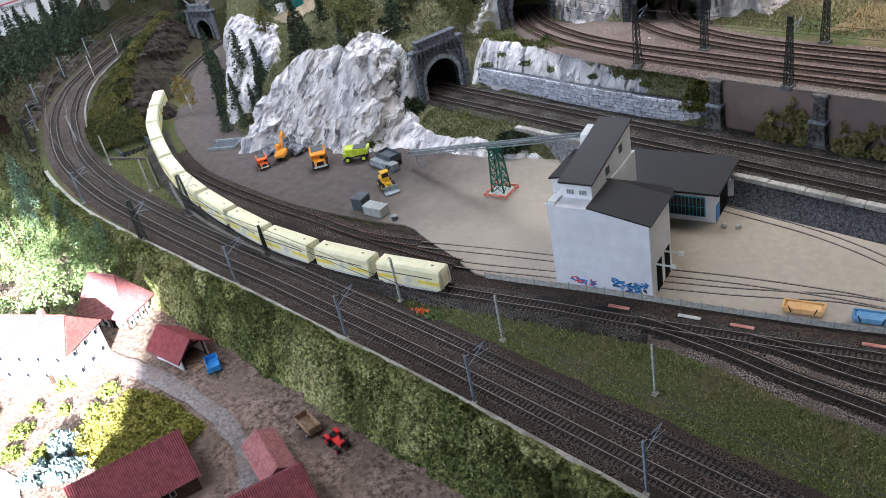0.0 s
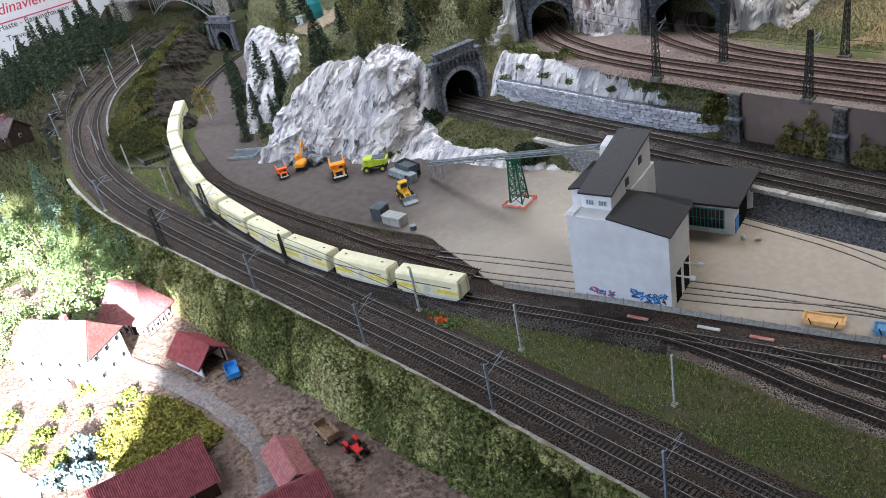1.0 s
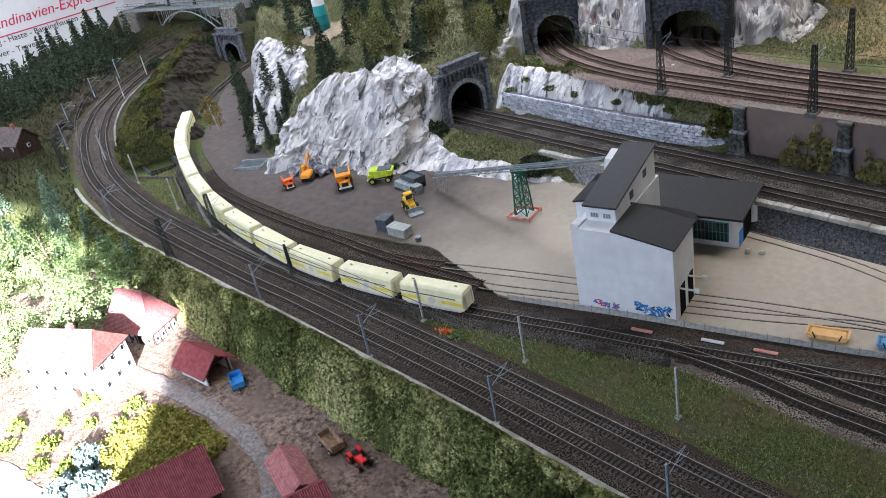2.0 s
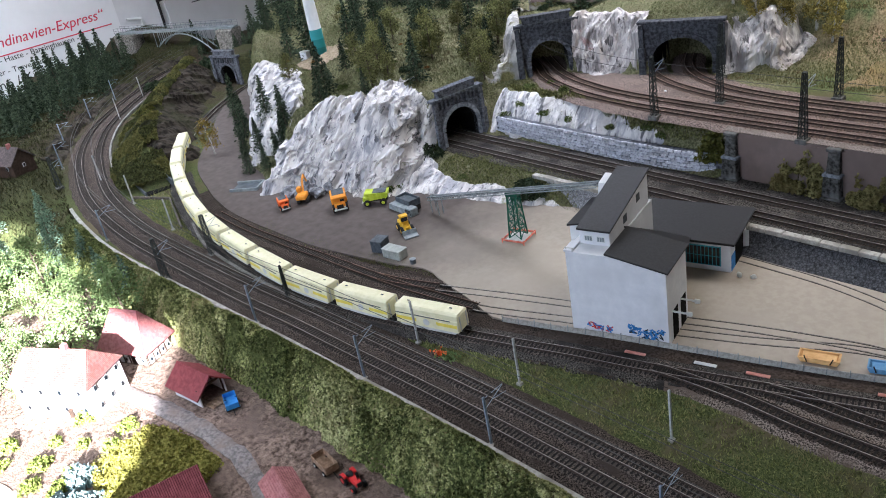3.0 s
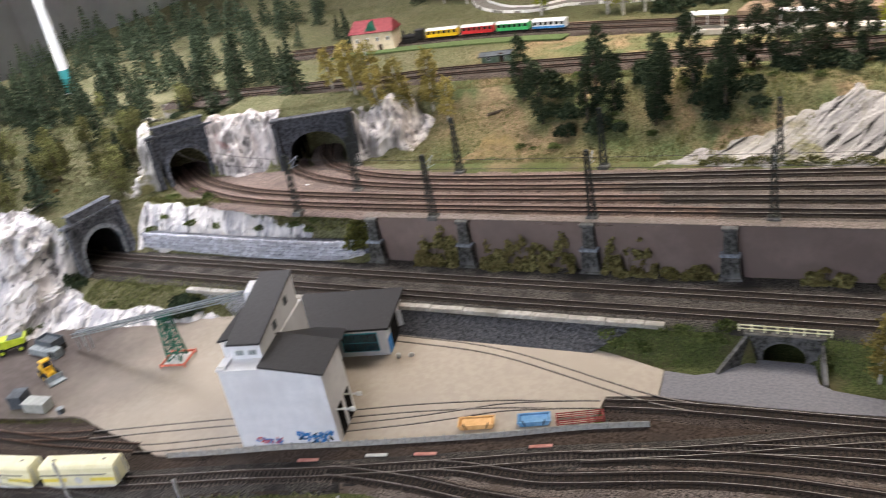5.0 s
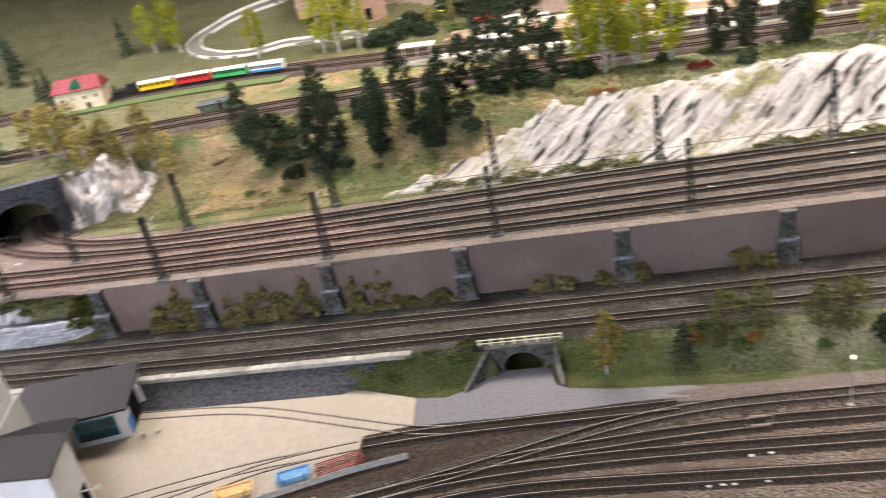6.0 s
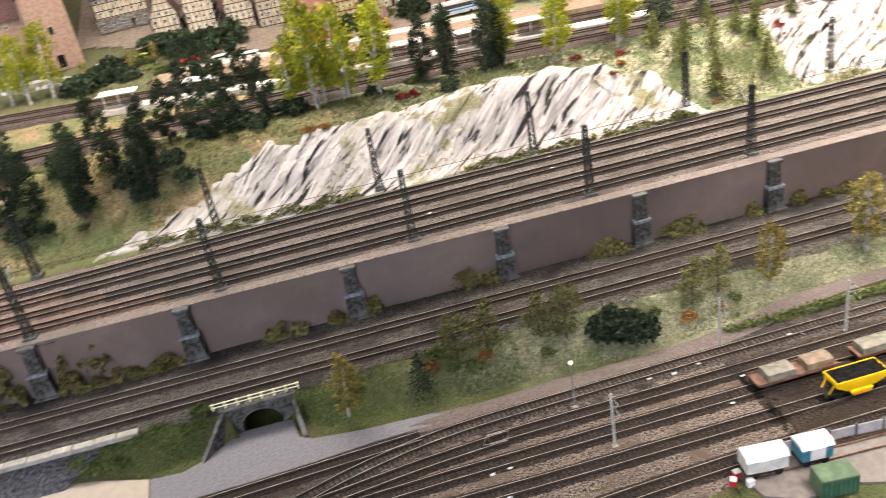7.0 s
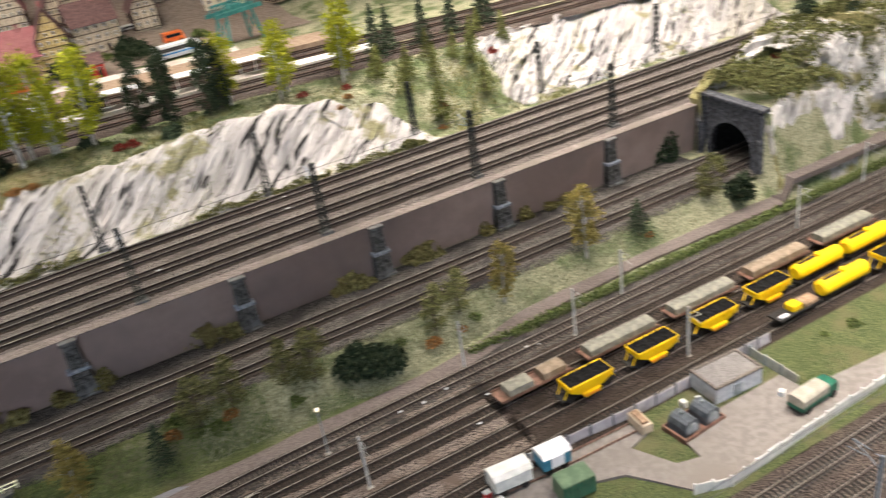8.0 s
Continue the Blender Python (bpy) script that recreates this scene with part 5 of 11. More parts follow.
for x in np.linspace(-0.062, 0.062, 8):
    part("post", boxed((x - 0.0008, -0.0008, 0), (x + 0.0008, 0.0008, 0.012)), CREAM, rail_fence)
for z in (0.005, 0.0108):
    part("rail", boxed((-0.064, -0.0018, z), (0.064, -0.0008, z + 0.0014)), CREAM, rail_fence)

# ---- rock faces over the ground ----
def ridged(x, y, scale, seed, octaves=5):
    total, gain = 0.0, 1.0
    for o in range(octaves):
        n = lattice_noise(x * scale * 2.1**o, y * scale * 2.1**o, seed + o)
        total = total + gain * (1 - np.abs(2 * n - 1))
        gain *= 0.5
    return total / 1.9 - 0.5


def hash_2d(a, b, seed):
    n = (a * 374761393 + b * 668265263 + seed * 362437) & 0x7FFFFFFF
    n = ((n ^ (n >> 13)) * 1274126177) & 0x7FFFFFFF
    return ((n ^ (n >> 16)) & 0xFFFF) / 65535.0


def facets(a, b, scale, seed):
    """Broken planes: each cell of a jittered grid is one tilted flake."""
    px, py = a * scale, b * scale
    xi, yi = np.floor(px).astype(np.int64), np.floor(py).astype(np.int64)
    best, out = np.full(np.shape(px), 1e9), np.zeros(np.shape(px))
    for ox in (-1, 0, 1):
        for oy in (-1, 0, 1):
            cx, cy = xi + ox, yi + oy
            dx, dy = px - cx - hash_2d(cx, cy, seed), py - cy - hash_2d(cx, cy, seed + 1)
            dist = dx * dx + dy * dy
            plane = hash_2d(cx, cy, seed + 2) - 0.5 + 1.5 * (hash_2d(cx, cy, seed + 3) - 0.5) * dx + 1.5 * (hash_2d(cx, cy, seed + 4) - 0.5) * dy
            out, best = np.where(dist < best, plane, out), np.minimum(dist, best)
    return out


def edge_of(poly, x, y):
    """Signed distance to a closed outline: positive inside."""
    hit = np.zeros(np.shape(x), bool)
    for (ax, ay), (bx, by) in zip(poly, poly[1:] + poly[:1]):
        hit ^= ((ay > y) != (by > y)) & (x < (bx - ax) * (y - ay) / (by - ay + 1e-12) + ax)
    return np.abs(side_of(poly + poly[:1], x, y)) * np.where(hit, 1, -1)


def rock_face(name, label, x0, x1, y0, y1, mask, mat, lift=0.03, step=0.005, seed=1, tilt=(0.8, 0.6), scale=1.0, streak=None):
    """Rugged rock that swells out of the ground where mask(x, y) is positive, broken into flakes and folds along its slope."""
    def edge(x, y):
        return mask(x, y) + 0.05 * fbm(x, y, 22, 3, seed)

    def shape(x, y, z):
        m = edge(x, y)
        out = z - 0.005 * smooth(0.012, 0.0, m) + (0.001 + 0.35 * lift) * smooth(0.0, 0.05, m)
        for mouth in MOUTHS[:5]:
            lx, ly = in_mouth(mouth, x, y)
            m = np.where((np.abs(lx) < mouth[6] / 2 + 0.016) & (ly > -0.05) & (ly < 0.16), -1.0, m)
        return np.where(m > -0.03, out, np.nan)
    v, f = height_sheet(x0, x1, y0, y1, step, shape, False)
    x, y, z = v.T.copy()
    e = 0.012
    gx = (ground(x + e, y, False) - ground(x - e, y, False)) / (2 * e)
    gy = (ground(x, y + e, False) - ground(x, y - e, False)) / (2 * e)
    n = np.column_stack([-gx, -gy, np.ones(len(x))])
    n /= np.linalg.norm(n, axis=1)[:, None]
    if streak is None:
        a, b = x * tilt[0] + y * tilt[1], z + 0.6 * (y * tilt[0] - x * tilt[1])
        a = a - 0.45 * z - 0.2 * (y * tilt[0] - x * tilt[1])
        a = a + 0.020 * fbm(a, b, 9, 3, seed + 60)
        disp = 1.10 * facets(a, b * 0.5, 14 * scale, seed) + 0.70 * facets(a + 0.15 * b, b * 0.5, 36 * scale, seed + 11) + 0.42 * facets(a - 0.1 * b, b * 0.5, 85 * scale, seed + 23) + 0.60 * ridged(a, b * 0.16, 26 * scale, seed + 40, 3)
    else:
        a, b = x - streak * y - streak * 0.5 * z, (x + y) * 0.25
        a = a + 0.012 * fbm(a, b, 12, 3, seed + 60)
        disp = 1.0 * facets(a, b, 20, seed) + 0.7 * facets(a, b * 1.3, 48, seed + 11) + 0.35 * facets(a, b, 120, seed + 23)
    v += n * (lift * np.clip(disp + 0.55, 0.04, None) * smooth(0.0, 0.03, edge(x, y)))[:, None]
    return tagged(mesh_part(name, v, f, mat, shade=False), label, "rock face")


def band(line, x, y, lo, hi):
    d = side_of(line, x, y)
    return np.minimum(d - lo, hi - d)


QUARRY = [(-1.03, 0.03), (-0.93, 0.12), (-0.80, 0.155), (-0.71, 0.175), (-0.665, 0.25), (-0.685, 0.37)]


def quarry_mask(x, y):
    return np.minimum(band(QUARRY, x, y, -0.012, 0.195 + 0.04 * smooth(-0.95, -0.8, x) + 0.05 * fbm(x, y, 8, 2, 31)), np.minimum(x + np.interp(y, (0.0, 0.13, 0.2, 0.32, 0.4), (1.03, 1.045, 1.02, 0.955, 0.90)), -0.71 - x + np.where(y < 0.33, 0.06, 0.0)))


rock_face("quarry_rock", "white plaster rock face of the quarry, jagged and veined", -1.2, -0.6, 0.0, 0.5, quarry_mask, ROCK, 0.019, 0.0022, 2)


WEST_ROCK = [(-1.42, 0.31), (-1.38, 0.38), (-1.24, 0.37), (-1.11, 0.27), (-1.13, 0.20), (-1.19, 0.145), (-1.24, 0.155), (-1.38, 0.26)]


def west_mask(x, y):
    return edge_of(WEST_ROCK, x, y) + 0.012 + 0.05 * fbm(x, y, 11, 3, 77)


rock_face("hill_rock", "white rock outcrop among firs on the wooded hill", -1.7, -0.98, 0.08, 0.5, west_mask, ROCK, 0.014, 0.003, 4)


def apron_mask(x, y):
    top = np.interp(x, (-0.68, -0.60, -0.45, -0.30), (0.33, 0.315, 0.325, 0.338))
    bottom = np.interp(x, TOE_X, TOE_Y) - 0.01
    return np.minimum(np.minimum(y - bottom, top - y), np.minimum(x + 0.70, -0.30 - x))


rock_face("apron_rock", "low white rocks between the yard and the lower tracks", -0.75, -0.25, 0.18, 0.40, apron_mask, ROCK, 0.009, 0.003, 12, scale=1.3)


def shelf_mask(x, y):
    top = np.interp(x, (-0.66, -0.45, -0.25, -0.10), (0.590, 0.578, 0.560, 0.552))
    foot = np.interp(x, (-0.66, -0.35, -0.20, -0.10), (0.504, 0.512, 0.526, 0.538))
    return np.minimum(np.minimum(y - foot, top - y), np.minimum(x + 0.68, -0.085 - x)) + 0.012 * fbm(x, y, 16, 3, 55)


rock_face("shelf_rock", "white rock band above the coursed stone wall", -0.75, -0.05, 0.48, 0.63, shelf_mask, ROCK, 0.0028, 0.0026, 15, scale=2.4)


def between_mask(x, y):
    d = side_of(HILL, x, y)
    return np.minimum(np.minimum(d + 0.008, 0.085 - d), np.minimum(x + 0.60, -0.385 - x)) + 0.02 * fbm(x, y, 12, 2, 56)


rock_face("portal_rock", "tall white rock between two tunnel portals, reddish at its foot", -0.68, -0.36, 0.66, 0.92, between_mask, WARM_ROCK, 0.014, 0.0026, 18, (0.9, 0.4), 1.2)


def east_mask(x, y):
    d = side_of(HILL, x, y)
    return np.minimum(np.minimum(d + 0.012, 0.055 - d), np.minimum(x + 0.245, (-0.095 - x) * 0.6)) + 0.02 * fbm(x, y, 12, 2, 57)


rock_face("portal_rock", "white rock flank beside the wide tunnel portal", -0.28, -0.06, 0.74, 0.98, east_mask, WARM_ROCK, 0.014, 0.003, 21, (0.9, 0.4), 1.2)


def top_mask(x, y):
    return 0.052 - np.abs(side_of(CRAG, x, y)) + 0.05 * fbm(x, y, 14, 3, 58)


rock_face("portal_rock", "white rock crag above the dark tunnel portal", -1.0, -0.64, 0.58, 1.02, top_mask, MOSS_ROCK, 0.014, 0.003, 24)


def knob_mask(x, y):
    return 0.045 - np.hypot(x + 0.835, (y - 0.455) * 1.3) + 0.04 * fbm(x, y, 18, 3, 60)


rock_face("portal_rock", "pale rock knob above the lower tunnel portal", -0.92, -0.75, 0.38, 0.53, knob_mask, ROCK, 0.014, 0.003, 42)


def layered_mask(x, y):
    top = np.interp(x, (0.48, 0.7, 0.9, 1.1, 1.4, 1.60, 1.68), (0.815, 0.865, 0.91, 0.93, 0.93, 0.90, 0.82))
    return np.minimum(np.minimum(y - 0.785, top - y), np.minimum(x - 0.47, 1.68 - x)) + 0.006 + 0.035 * fbm(x, y, 20, 3, 59)


rock_face("layered_rock", "pale layered rock slope beside the upper line, with slanting cracks shaded dark in colour", 0.4, 1.76, 0.76, 1.0, layered_mask, LAYER_ROCK, 0.0034, 0.0026, 27, streak=1.0)


def far_mask(x, y):
    return np.minimum(np.minimum(y - 0.80, 1.02 - y), np.minimum(x - 1.90, 2.75 - x)) + 0.03 * fbm(x, y, 8, 2, 61)


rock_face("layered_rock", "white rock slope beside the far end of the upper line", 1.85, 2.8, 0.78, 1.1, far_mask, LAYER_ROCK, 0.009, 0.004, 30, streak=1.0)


def end_mask(x, y):
    return np.minimum(np.minimum(y - 0.334, 0.56 - y), np.minimum(x - 2.13, 2.9 - x)) + 0.02 * fbm(x, y, 10, 2, 63)


rock_face("end_rock", "pale mossy rock over the dark tunnel portal", 2.1, 2.9, 0.28, 0.57, end_mask, MOSS_ROCK, 0.020, 0.004, 33)


def cutting_mask(x, y):
    d = -side_of(RIDGE, x, y)
    return np.minimum(np.minimum(d - 0.005, 0.125 - d), np.minimum(x + 2.25, -1.45 - x)) + 0.02 * fbm(x, y, 12, 2, 65)


rock_face("cutting_cliff", "dark brown cliff beside the train's cutting", -2.3, -1.4, -0.05, 0.6, cutting_mask, CLIFF, 0.010, 0.004, 36)


def verge_mask(x, y):
    d = -side_of(NEAR[::6], x, y)
    return np.minimum(np.minimum(d - 0.045, 0.11 - d), np.minimum(x + 2.75, -1.95 - x)) + 0.02 * fbm(x, y, 12, 2, 67)


rock_face("embankment_rock", "dark rocky embankment outside the main line's curve", -2.8, -1.9, -0.2, 0.75, verge_mask, CLIFF, 0.014, 0.006, 39)


def boulder(x, y, z, size, mat, label, group):
    bm = bmesh.new()
    bmesh.ops.create_icosphere(bm, subdivisions=2, radius=1.0)
    k = rng.uniform(0, 50, 3)
    for v in bm.verts:
        n = noise.noise(v.co * 1.3 + Vector(k)) * 0.5 + noise.noise(v.co * 3.1 + Vector(k)) * 0.25
        v.co = Vector((v.co.x * size * 1.2, v.co.y * size * 0.9, v.co.z * size * 0.6)) * (1 + n)
    ob = part("boulder", bm, mat)
    ob.matrix_world = pose(x, y, z + size * 0.25, *rng.uniform(-30, 30, 2), rng.uniform(0, 360))
    return tagged(ob, label, "boulder", group)


for i in range(26):
    a = rng.uniform(0, 1)
    boulder(-0.955 + 0.10 * a + rng.normal(0, 0.008), 0.072 + 0.045 * a + rng.normal(0, 0.012), 0.002 + 0.016 * rng.random(), rng.uniform(0.008, 0.016), DARK_ROCK, "dark grey quarried boulder in a heap", "quarried boulders")

# ---- the loading building ----
bu = thing("loading_silo", "white rendered loading silo with black roofs and a hoist tower", "silo building", "", (0, 0, 0.004), 14.5)
bm = prism(bmesh.new(), [(0.0, 0.0), (0.155, 0.0), (0.155, 0.125), (0.078, 0.140), (0.0, 0.140)], 0.0, 0.085, "y")
part("wall", bm, WHITE, bu)
part("rear_wall", boxed((0.0, 0.085, 0.0), (0.062, 0.200, 0.138)), WHITE, bu)
bm = prism(bmesh.new(), [(0.064, 0.1435), (0.159, 0.1250), (0.159, 0.1275), (0.064, 0.1462)], -0.003, 0.088, "y")
part("roof", bm, ROOF, bu)
part("parapet", boxed((-0.002, -0.002, 0.140), (0.012, 0.030, 0.1435), 0.0006), WHITE, bu)
part("roof_rail", boxed((0.0, 0.0, 0.146), (0.014, 0.001, 0.147)), PALE_GREY, bu)
for x in (0.001, 0.007, 0.013):
    part("rail_post", boxed((x, 0.0, 0.1435), (x + 0.0008, 0.001, 0.146)), PALE_GREY, bu)
tower = part("hoist_tower", prism(bmesh.new(), [(0.030, 0.120), (0.190, 0.120), (0.190, 0.192), (0.030, 0.164)], 0.012, 0.060, "x"), WHITE, bu)
part("tower_roof", prism(bmesh.new(), [(0.026, 0.164), (0.194, 0.1935), (0.194, 0.1965), (0.026, 0.167)], 0.009, 0.063, "x"), ROOF, tower)
for x in (0.020, 0.040):
    w = part("window", boxed((x, 0.0290, 0.146), (x + 0.013, 0.0304, 0.155)), PALE_GREY, tower, "grey window")
    for k in range(3):
        part("pane", boxed((x + 0.001 + k * 0.004, 0.0286, 0.147), (x + 0.004 + k * 0.004, 0.0292, 0.154)), STEEL, w)
for y, z in ((0.085, 0.150), (0.140, 0.160)):
    part("tower_window", boxed((0.0596, y, z), (0.0606, y + 0.014, z + 0.013), 0.0), DARK_STEEL, tower, "small dark side window")
part("head_house", prism(bmesh.new(), [(0.140, 0.150), (0.180, 0.150), (0.180, 0.189), (0.150, 0.184)], -0.006, 0.011, "x"), WHITE, bu)
part("side_bin", boxed((-0.024, 0.070, 0.0), (0.012, 0.160, 0.146)), WHITE, bu)
part("side_roof", prism(bmesh.new(), [(-0.027, 0.146), (0.012, 0.153), (0.012, 0.156), (-0.027, 0.149)], 0.066, 0.165, "y"), ROOF, bu)
# gates for the sidings: flat plates, the dark interior put into their colour
for y in (0.020, 0.055):
    part("gate_opening", boxed((0.1546, y, 0.0), (0.1556, y + 0.022, 0.050)), NEAR_BLACK, bu)
for y, z in ((0.014, 0.052), (0.050, 0.052)):
    arm = part("signal_arm", boxed((0.156, y, z), (0.186, y + 0.0016, z + 0.003), 0.0004), PALE_GREY, bu, "white signal arm")
    part("arm_lamp", boxed((0.178, y - 0.001, z - 0.002), (0.186, y + 0.0026, z + 0.005), 0.0006), PALE_GREY, arm)
part("signal_arm", boxed((-0.016, 0.030, 0.050), (0.0, 0.0316, 0.053), 0.0004), PALE_GREY, bu, "white signal arm")
# annex with the teal windows
annex = part("annex_wall", boxed((0.0, 0.230, 0.0), (0.180, 0.345, 0.052)), WHITE, bu)
part("link_wall", boxed((0.062, 0.086, 0.0), (0.094, 0.229, 0.050)), WHITE, bu)
link = bmesh.new()
under = [link.verts.new(p) for p in ((0.060, 0.086, 0.1435), (0.157, 0.086, 0.1245), (0.157, 0.096, 0.1180), (0.112, 0.232, 0.0545), (0.060, 0.232, 0.0600))]
over_ = [link.verts.new(v.co + Vector((0, 0, 0.003))) for v in under]
link.faces.new(under), link.faces.new(over_)
for i in range(5):
    link.faces.new((under[i], under[(i + 1) % 5], over_[(i + 1) % 5], over_[i]))
bmesh.ops.triangulate(link, faces=link.faces[:])
bmesh.ops.recalc_face_normals(link, faces=link.faces)
part("link_roof", link, ROOF, bu)
part("annex_roof", prism(bmesh.new(), [(0.222, 0.054), (0.352, 0.058), (0.352, 0.062), (0.222, 0.058)], -0.004, 0.188, "x"), ROOF, annex)
wf = part("window_frame", boxed((0.098, 0.2282, 0.010), (0.164, 0.2302, 0.046)), TEAL, annex, "teal window frame")
for k in range(10):
    for j in range(2):
        x, z = 0.1005 + k * 0.0063, 0.0115 + j * 0.0172
        part("pane", boxed((x, 0.2275, z), (x + 0.0050, 0.2284, z + 0.0158)), GLASS, wf)
# flat plate whose colour carries the shade inside the doorway
part("door_opening", boxed((0.1796, 0.255, 0.0), (0.1806, 0.300, 0.045)), NEAR_BLACK, annex)
part("door", boxed((0.180, 0.232, 0.002), (0.1812, 0.252, 0.030), 0.0003), BLUE, annex, "pale blue door panel")
part("gate_leaf", boxed((0.180, 0.301, 0.0), (0.190, 0.303, 0.044), 0.0004), WHITE, annex)
# painted scribbles on the front
for i in range(110):
    far_end = i > 30
    u = rng.uniform(0.094, 0.148) if far_end else rng.uniform(0.026, 0.066)
    z = 0.009 + 0.016 * rng.random() * (1.0 if far_end else 0.6) + 0.003 * math.sin(u * 90)
    mat = BLUE if rng.random() < (0.82 if far_end else 0.55) else (INK if far_end else RED)
    bm = boxed((-0.004 * rng.uniform(0.4, 1.2), 0, -0.0009), (0.004 * rng.uniform(0.4, 1.2), 0.0006, 0.0009))
    part("graffiti_stroke", bm, mat, bu).matrix_local = pose(u, -0.0006, z, 0, rng.uniform(-70, 70), 0)
bag = thing("sack", "white sack leaning by the annex door", "sack", "sacks", (0.135, 0.262, 0.004))
part("cloth", boxed((-0.004, -0.003, 0), (0.004, 0.003, 0.009), 0.0018), PALE_GREY, bag)
copy_thing(bag, pose(0.152, 0.268, 0.004, 0, 60, 30))

# ---- conveyor with its green trestle ----
LOWER, UPPER = Vector((-0.545, 0.186, 0.030)), Vector((-0.046, 0.147, 0.180))
belt = thing("conveyor", "long grey lattice conveyor rising to the silo", "conveyor belt")
d = UPPER - LOWER
side = Vector((0, 0, 1)).cross(d).normalized() * 0.006
up = d.cross(side).normalized() * -0.007
if up.z < 0:
    up = -up
bm = bmesh.new()
for s in (-1, 1):
    for h in (0, 1):
        rod(bm, LOWER + side * s + up * h, UPPER + side * s + up * h, 0.0011, sides=5)
    for k in range(46):
        a, b = LOWER + d * (k / 46), LOWER + d * ((k + 1) / 46)
        rod(bm, a + side * s + up * (k % 2), b + side * s + up * ((k + 1) % 2), 0.0006, sides=4)
part("truss", bm, STEEL, belt)
bm = bmesh.new()
q = [LOWER - side * 0.8 + up * 0.7, LOWER + side * 0.8 + up * 0.7, UPPER + side * 0.8 + up * 0.7, UPPER - side * 0.8 + up * 0.7]
lo = [bm.verts.new(p) for p in q]
hi = [bm.verts.new(p + up * 0.15) for p in q]
bm.faces.new(hi), bm.faces.new(lo[::-1])
for i in range(4):
    bm.faces.new((lo[i], lo[(i + 1) % 4], hi[(i + 1) % 4], hi[i]))
bmesh.ops.recalc_face_normals(bm, faces=bm.faces)
part("belt", bm, DARK_STEEL, belt, "dark rubber belt")
for k in range(2):
    foot = LOWER + d * (0.02 + 0.05 * k)
    bm = bmesh.new()
    for s in (-1, 1):
        rod(bm, (foot.x, foot.y + 0.006 * s, 0.004), foot + side * s, 0.0010, sides=5)
    part("leg", bm, STEEL, belt)
tr = thing("trestle", "dark green steel trestle tower on a red-edged plinth", "steel tower", "", (-0.285, 0.183, 0.004), 14)
TOP_Z = (LOWER + d * ((-0.285 - LOWER.x) / d.x)).z - 0.006
for sx, sy in ((-1, -1), (1, -1), (1, 1), (-1, 1)):
    part("leg", rod(bmesh.new(), (sx * 0.013, sy * 0.013, 0.006), (sx * 0.008, sy * 0.008, TOP_Z), 0.0017, sides=5), GREEN, tr)
for k in range(5):
    z0, z1 = 0.006 + k * (TOP_Z - 0.008) / 5, 0.006 + (k + 1) * (TOP_Z - 0.008) / 5
    w0, w1 = 0.013 - 0.005 * z0 / TOP_Z, 0.013 - 0.005 * z1 / TOP_Z
    for a, b in (((-1, -1), (1, -1)), ((1, -1), (1, 1)), ((1, 1), (-1, 1)), ((-1, 1), (-1, -1))):
        part("brace", rod(bmesh.new(), (a[0] * w0, a[1] * w0, z0), (b[0] * w1, b[1] * w1, z1), 0.0010, sides=4), GREEN, tr)
        part("brace", rod(bmesh.new(), (b[0] * w0, b[1] * w0, z0), (a[0] * w1, a[1] * w1, z1), 0.0010, sides=4), GREEN, tr)
        part("strut", rod(bmesh.new(), (a[0] * w1, a[1] * w1, z1), (b[0] * w1, b[1] * w1, z1), 0.0012, sides=4), GREEN, tr)
part("head_frame", boxed((-0.013, -0.009, TOP_Z - 0.010), (0.013, 0.009, TOP_Z), 0.001), GREEN, tr)
part("plinth", boxed((-0.018, -0.018, 0.0), (0.018, 0.018, 0.006), 0.001), PALE_GREY, tr, "grey concrete plinth")
for k in range(4):
    bm = boxed((-0.024, -0.0242, 0.004), (0.024, -0.0226, 0.0078), 0.0003)
    part("guard_board", bm, PINK_RED, tr, "orange-red guard board").matrix_local = pose(0, 0, 0, 0, 0, 90 * k)
    part("guard_post", boxed((-0.0248, -0.0248, 0), (-0.0228, -0.0228, 0.0095), 0.0003), PINK_RED, tr).matrix_local = pose(0, 0, 0, 0, 0, 90 * k)

# ---- crusher and hopper at the conveyor's foot ----
cr = thing("crusher", "grey stone crusher with an open slate-blue hopper", "crusher", "", (-0.602, 0.170, 0.004), -4)
hop = bmesh.new()
for lo, hi in (((-0.026, -0.015, 0.012), (-0.0240, 0.015, 0.027)), ((0.0240, -0.015, 0.012), (0.026, 0.015, 0.027)), ((-0.0240, -0.015, 0.012), (0.0240, -0.0130, 0.027)), ((-0.0240, 0.0130, 0.012), (0.0240, 0.015, 0.027)), ((-0.0240, -0.0130, 0.012), (0.0240, 0.0130, 0.022))):
    box(hop, lo, hi)
part("hopper", hop, DARK_STEEL, cr, "slate-blue steel hopper")
part("chute", prism(bmesh.new(), [(-0.036, 0.002), (0.020, 0.002), (0.028, 0.016), (-0.030, 0.016)], -0.030, -0.012, "y"), STEEL, cr)
part("engine_house", boxed((0.024, -0.028, 0.0), (0.046, -0.008, 0.018), 0.0012), STEEL, cr)
for x in (-0.026, 0.0, 0.024):
    part("leg", boxed((x - 0.0015, -0.014, 0.0), (x + 0.0015, 0.014, 0.012)), DARK, cr)
for k in range(4):
    part("grille", boxed((0.027 + k * 0.005, -0.0288, 0.003), (0.029 + k * 0.005, -0.0278, 0.015)), DARK, cr)


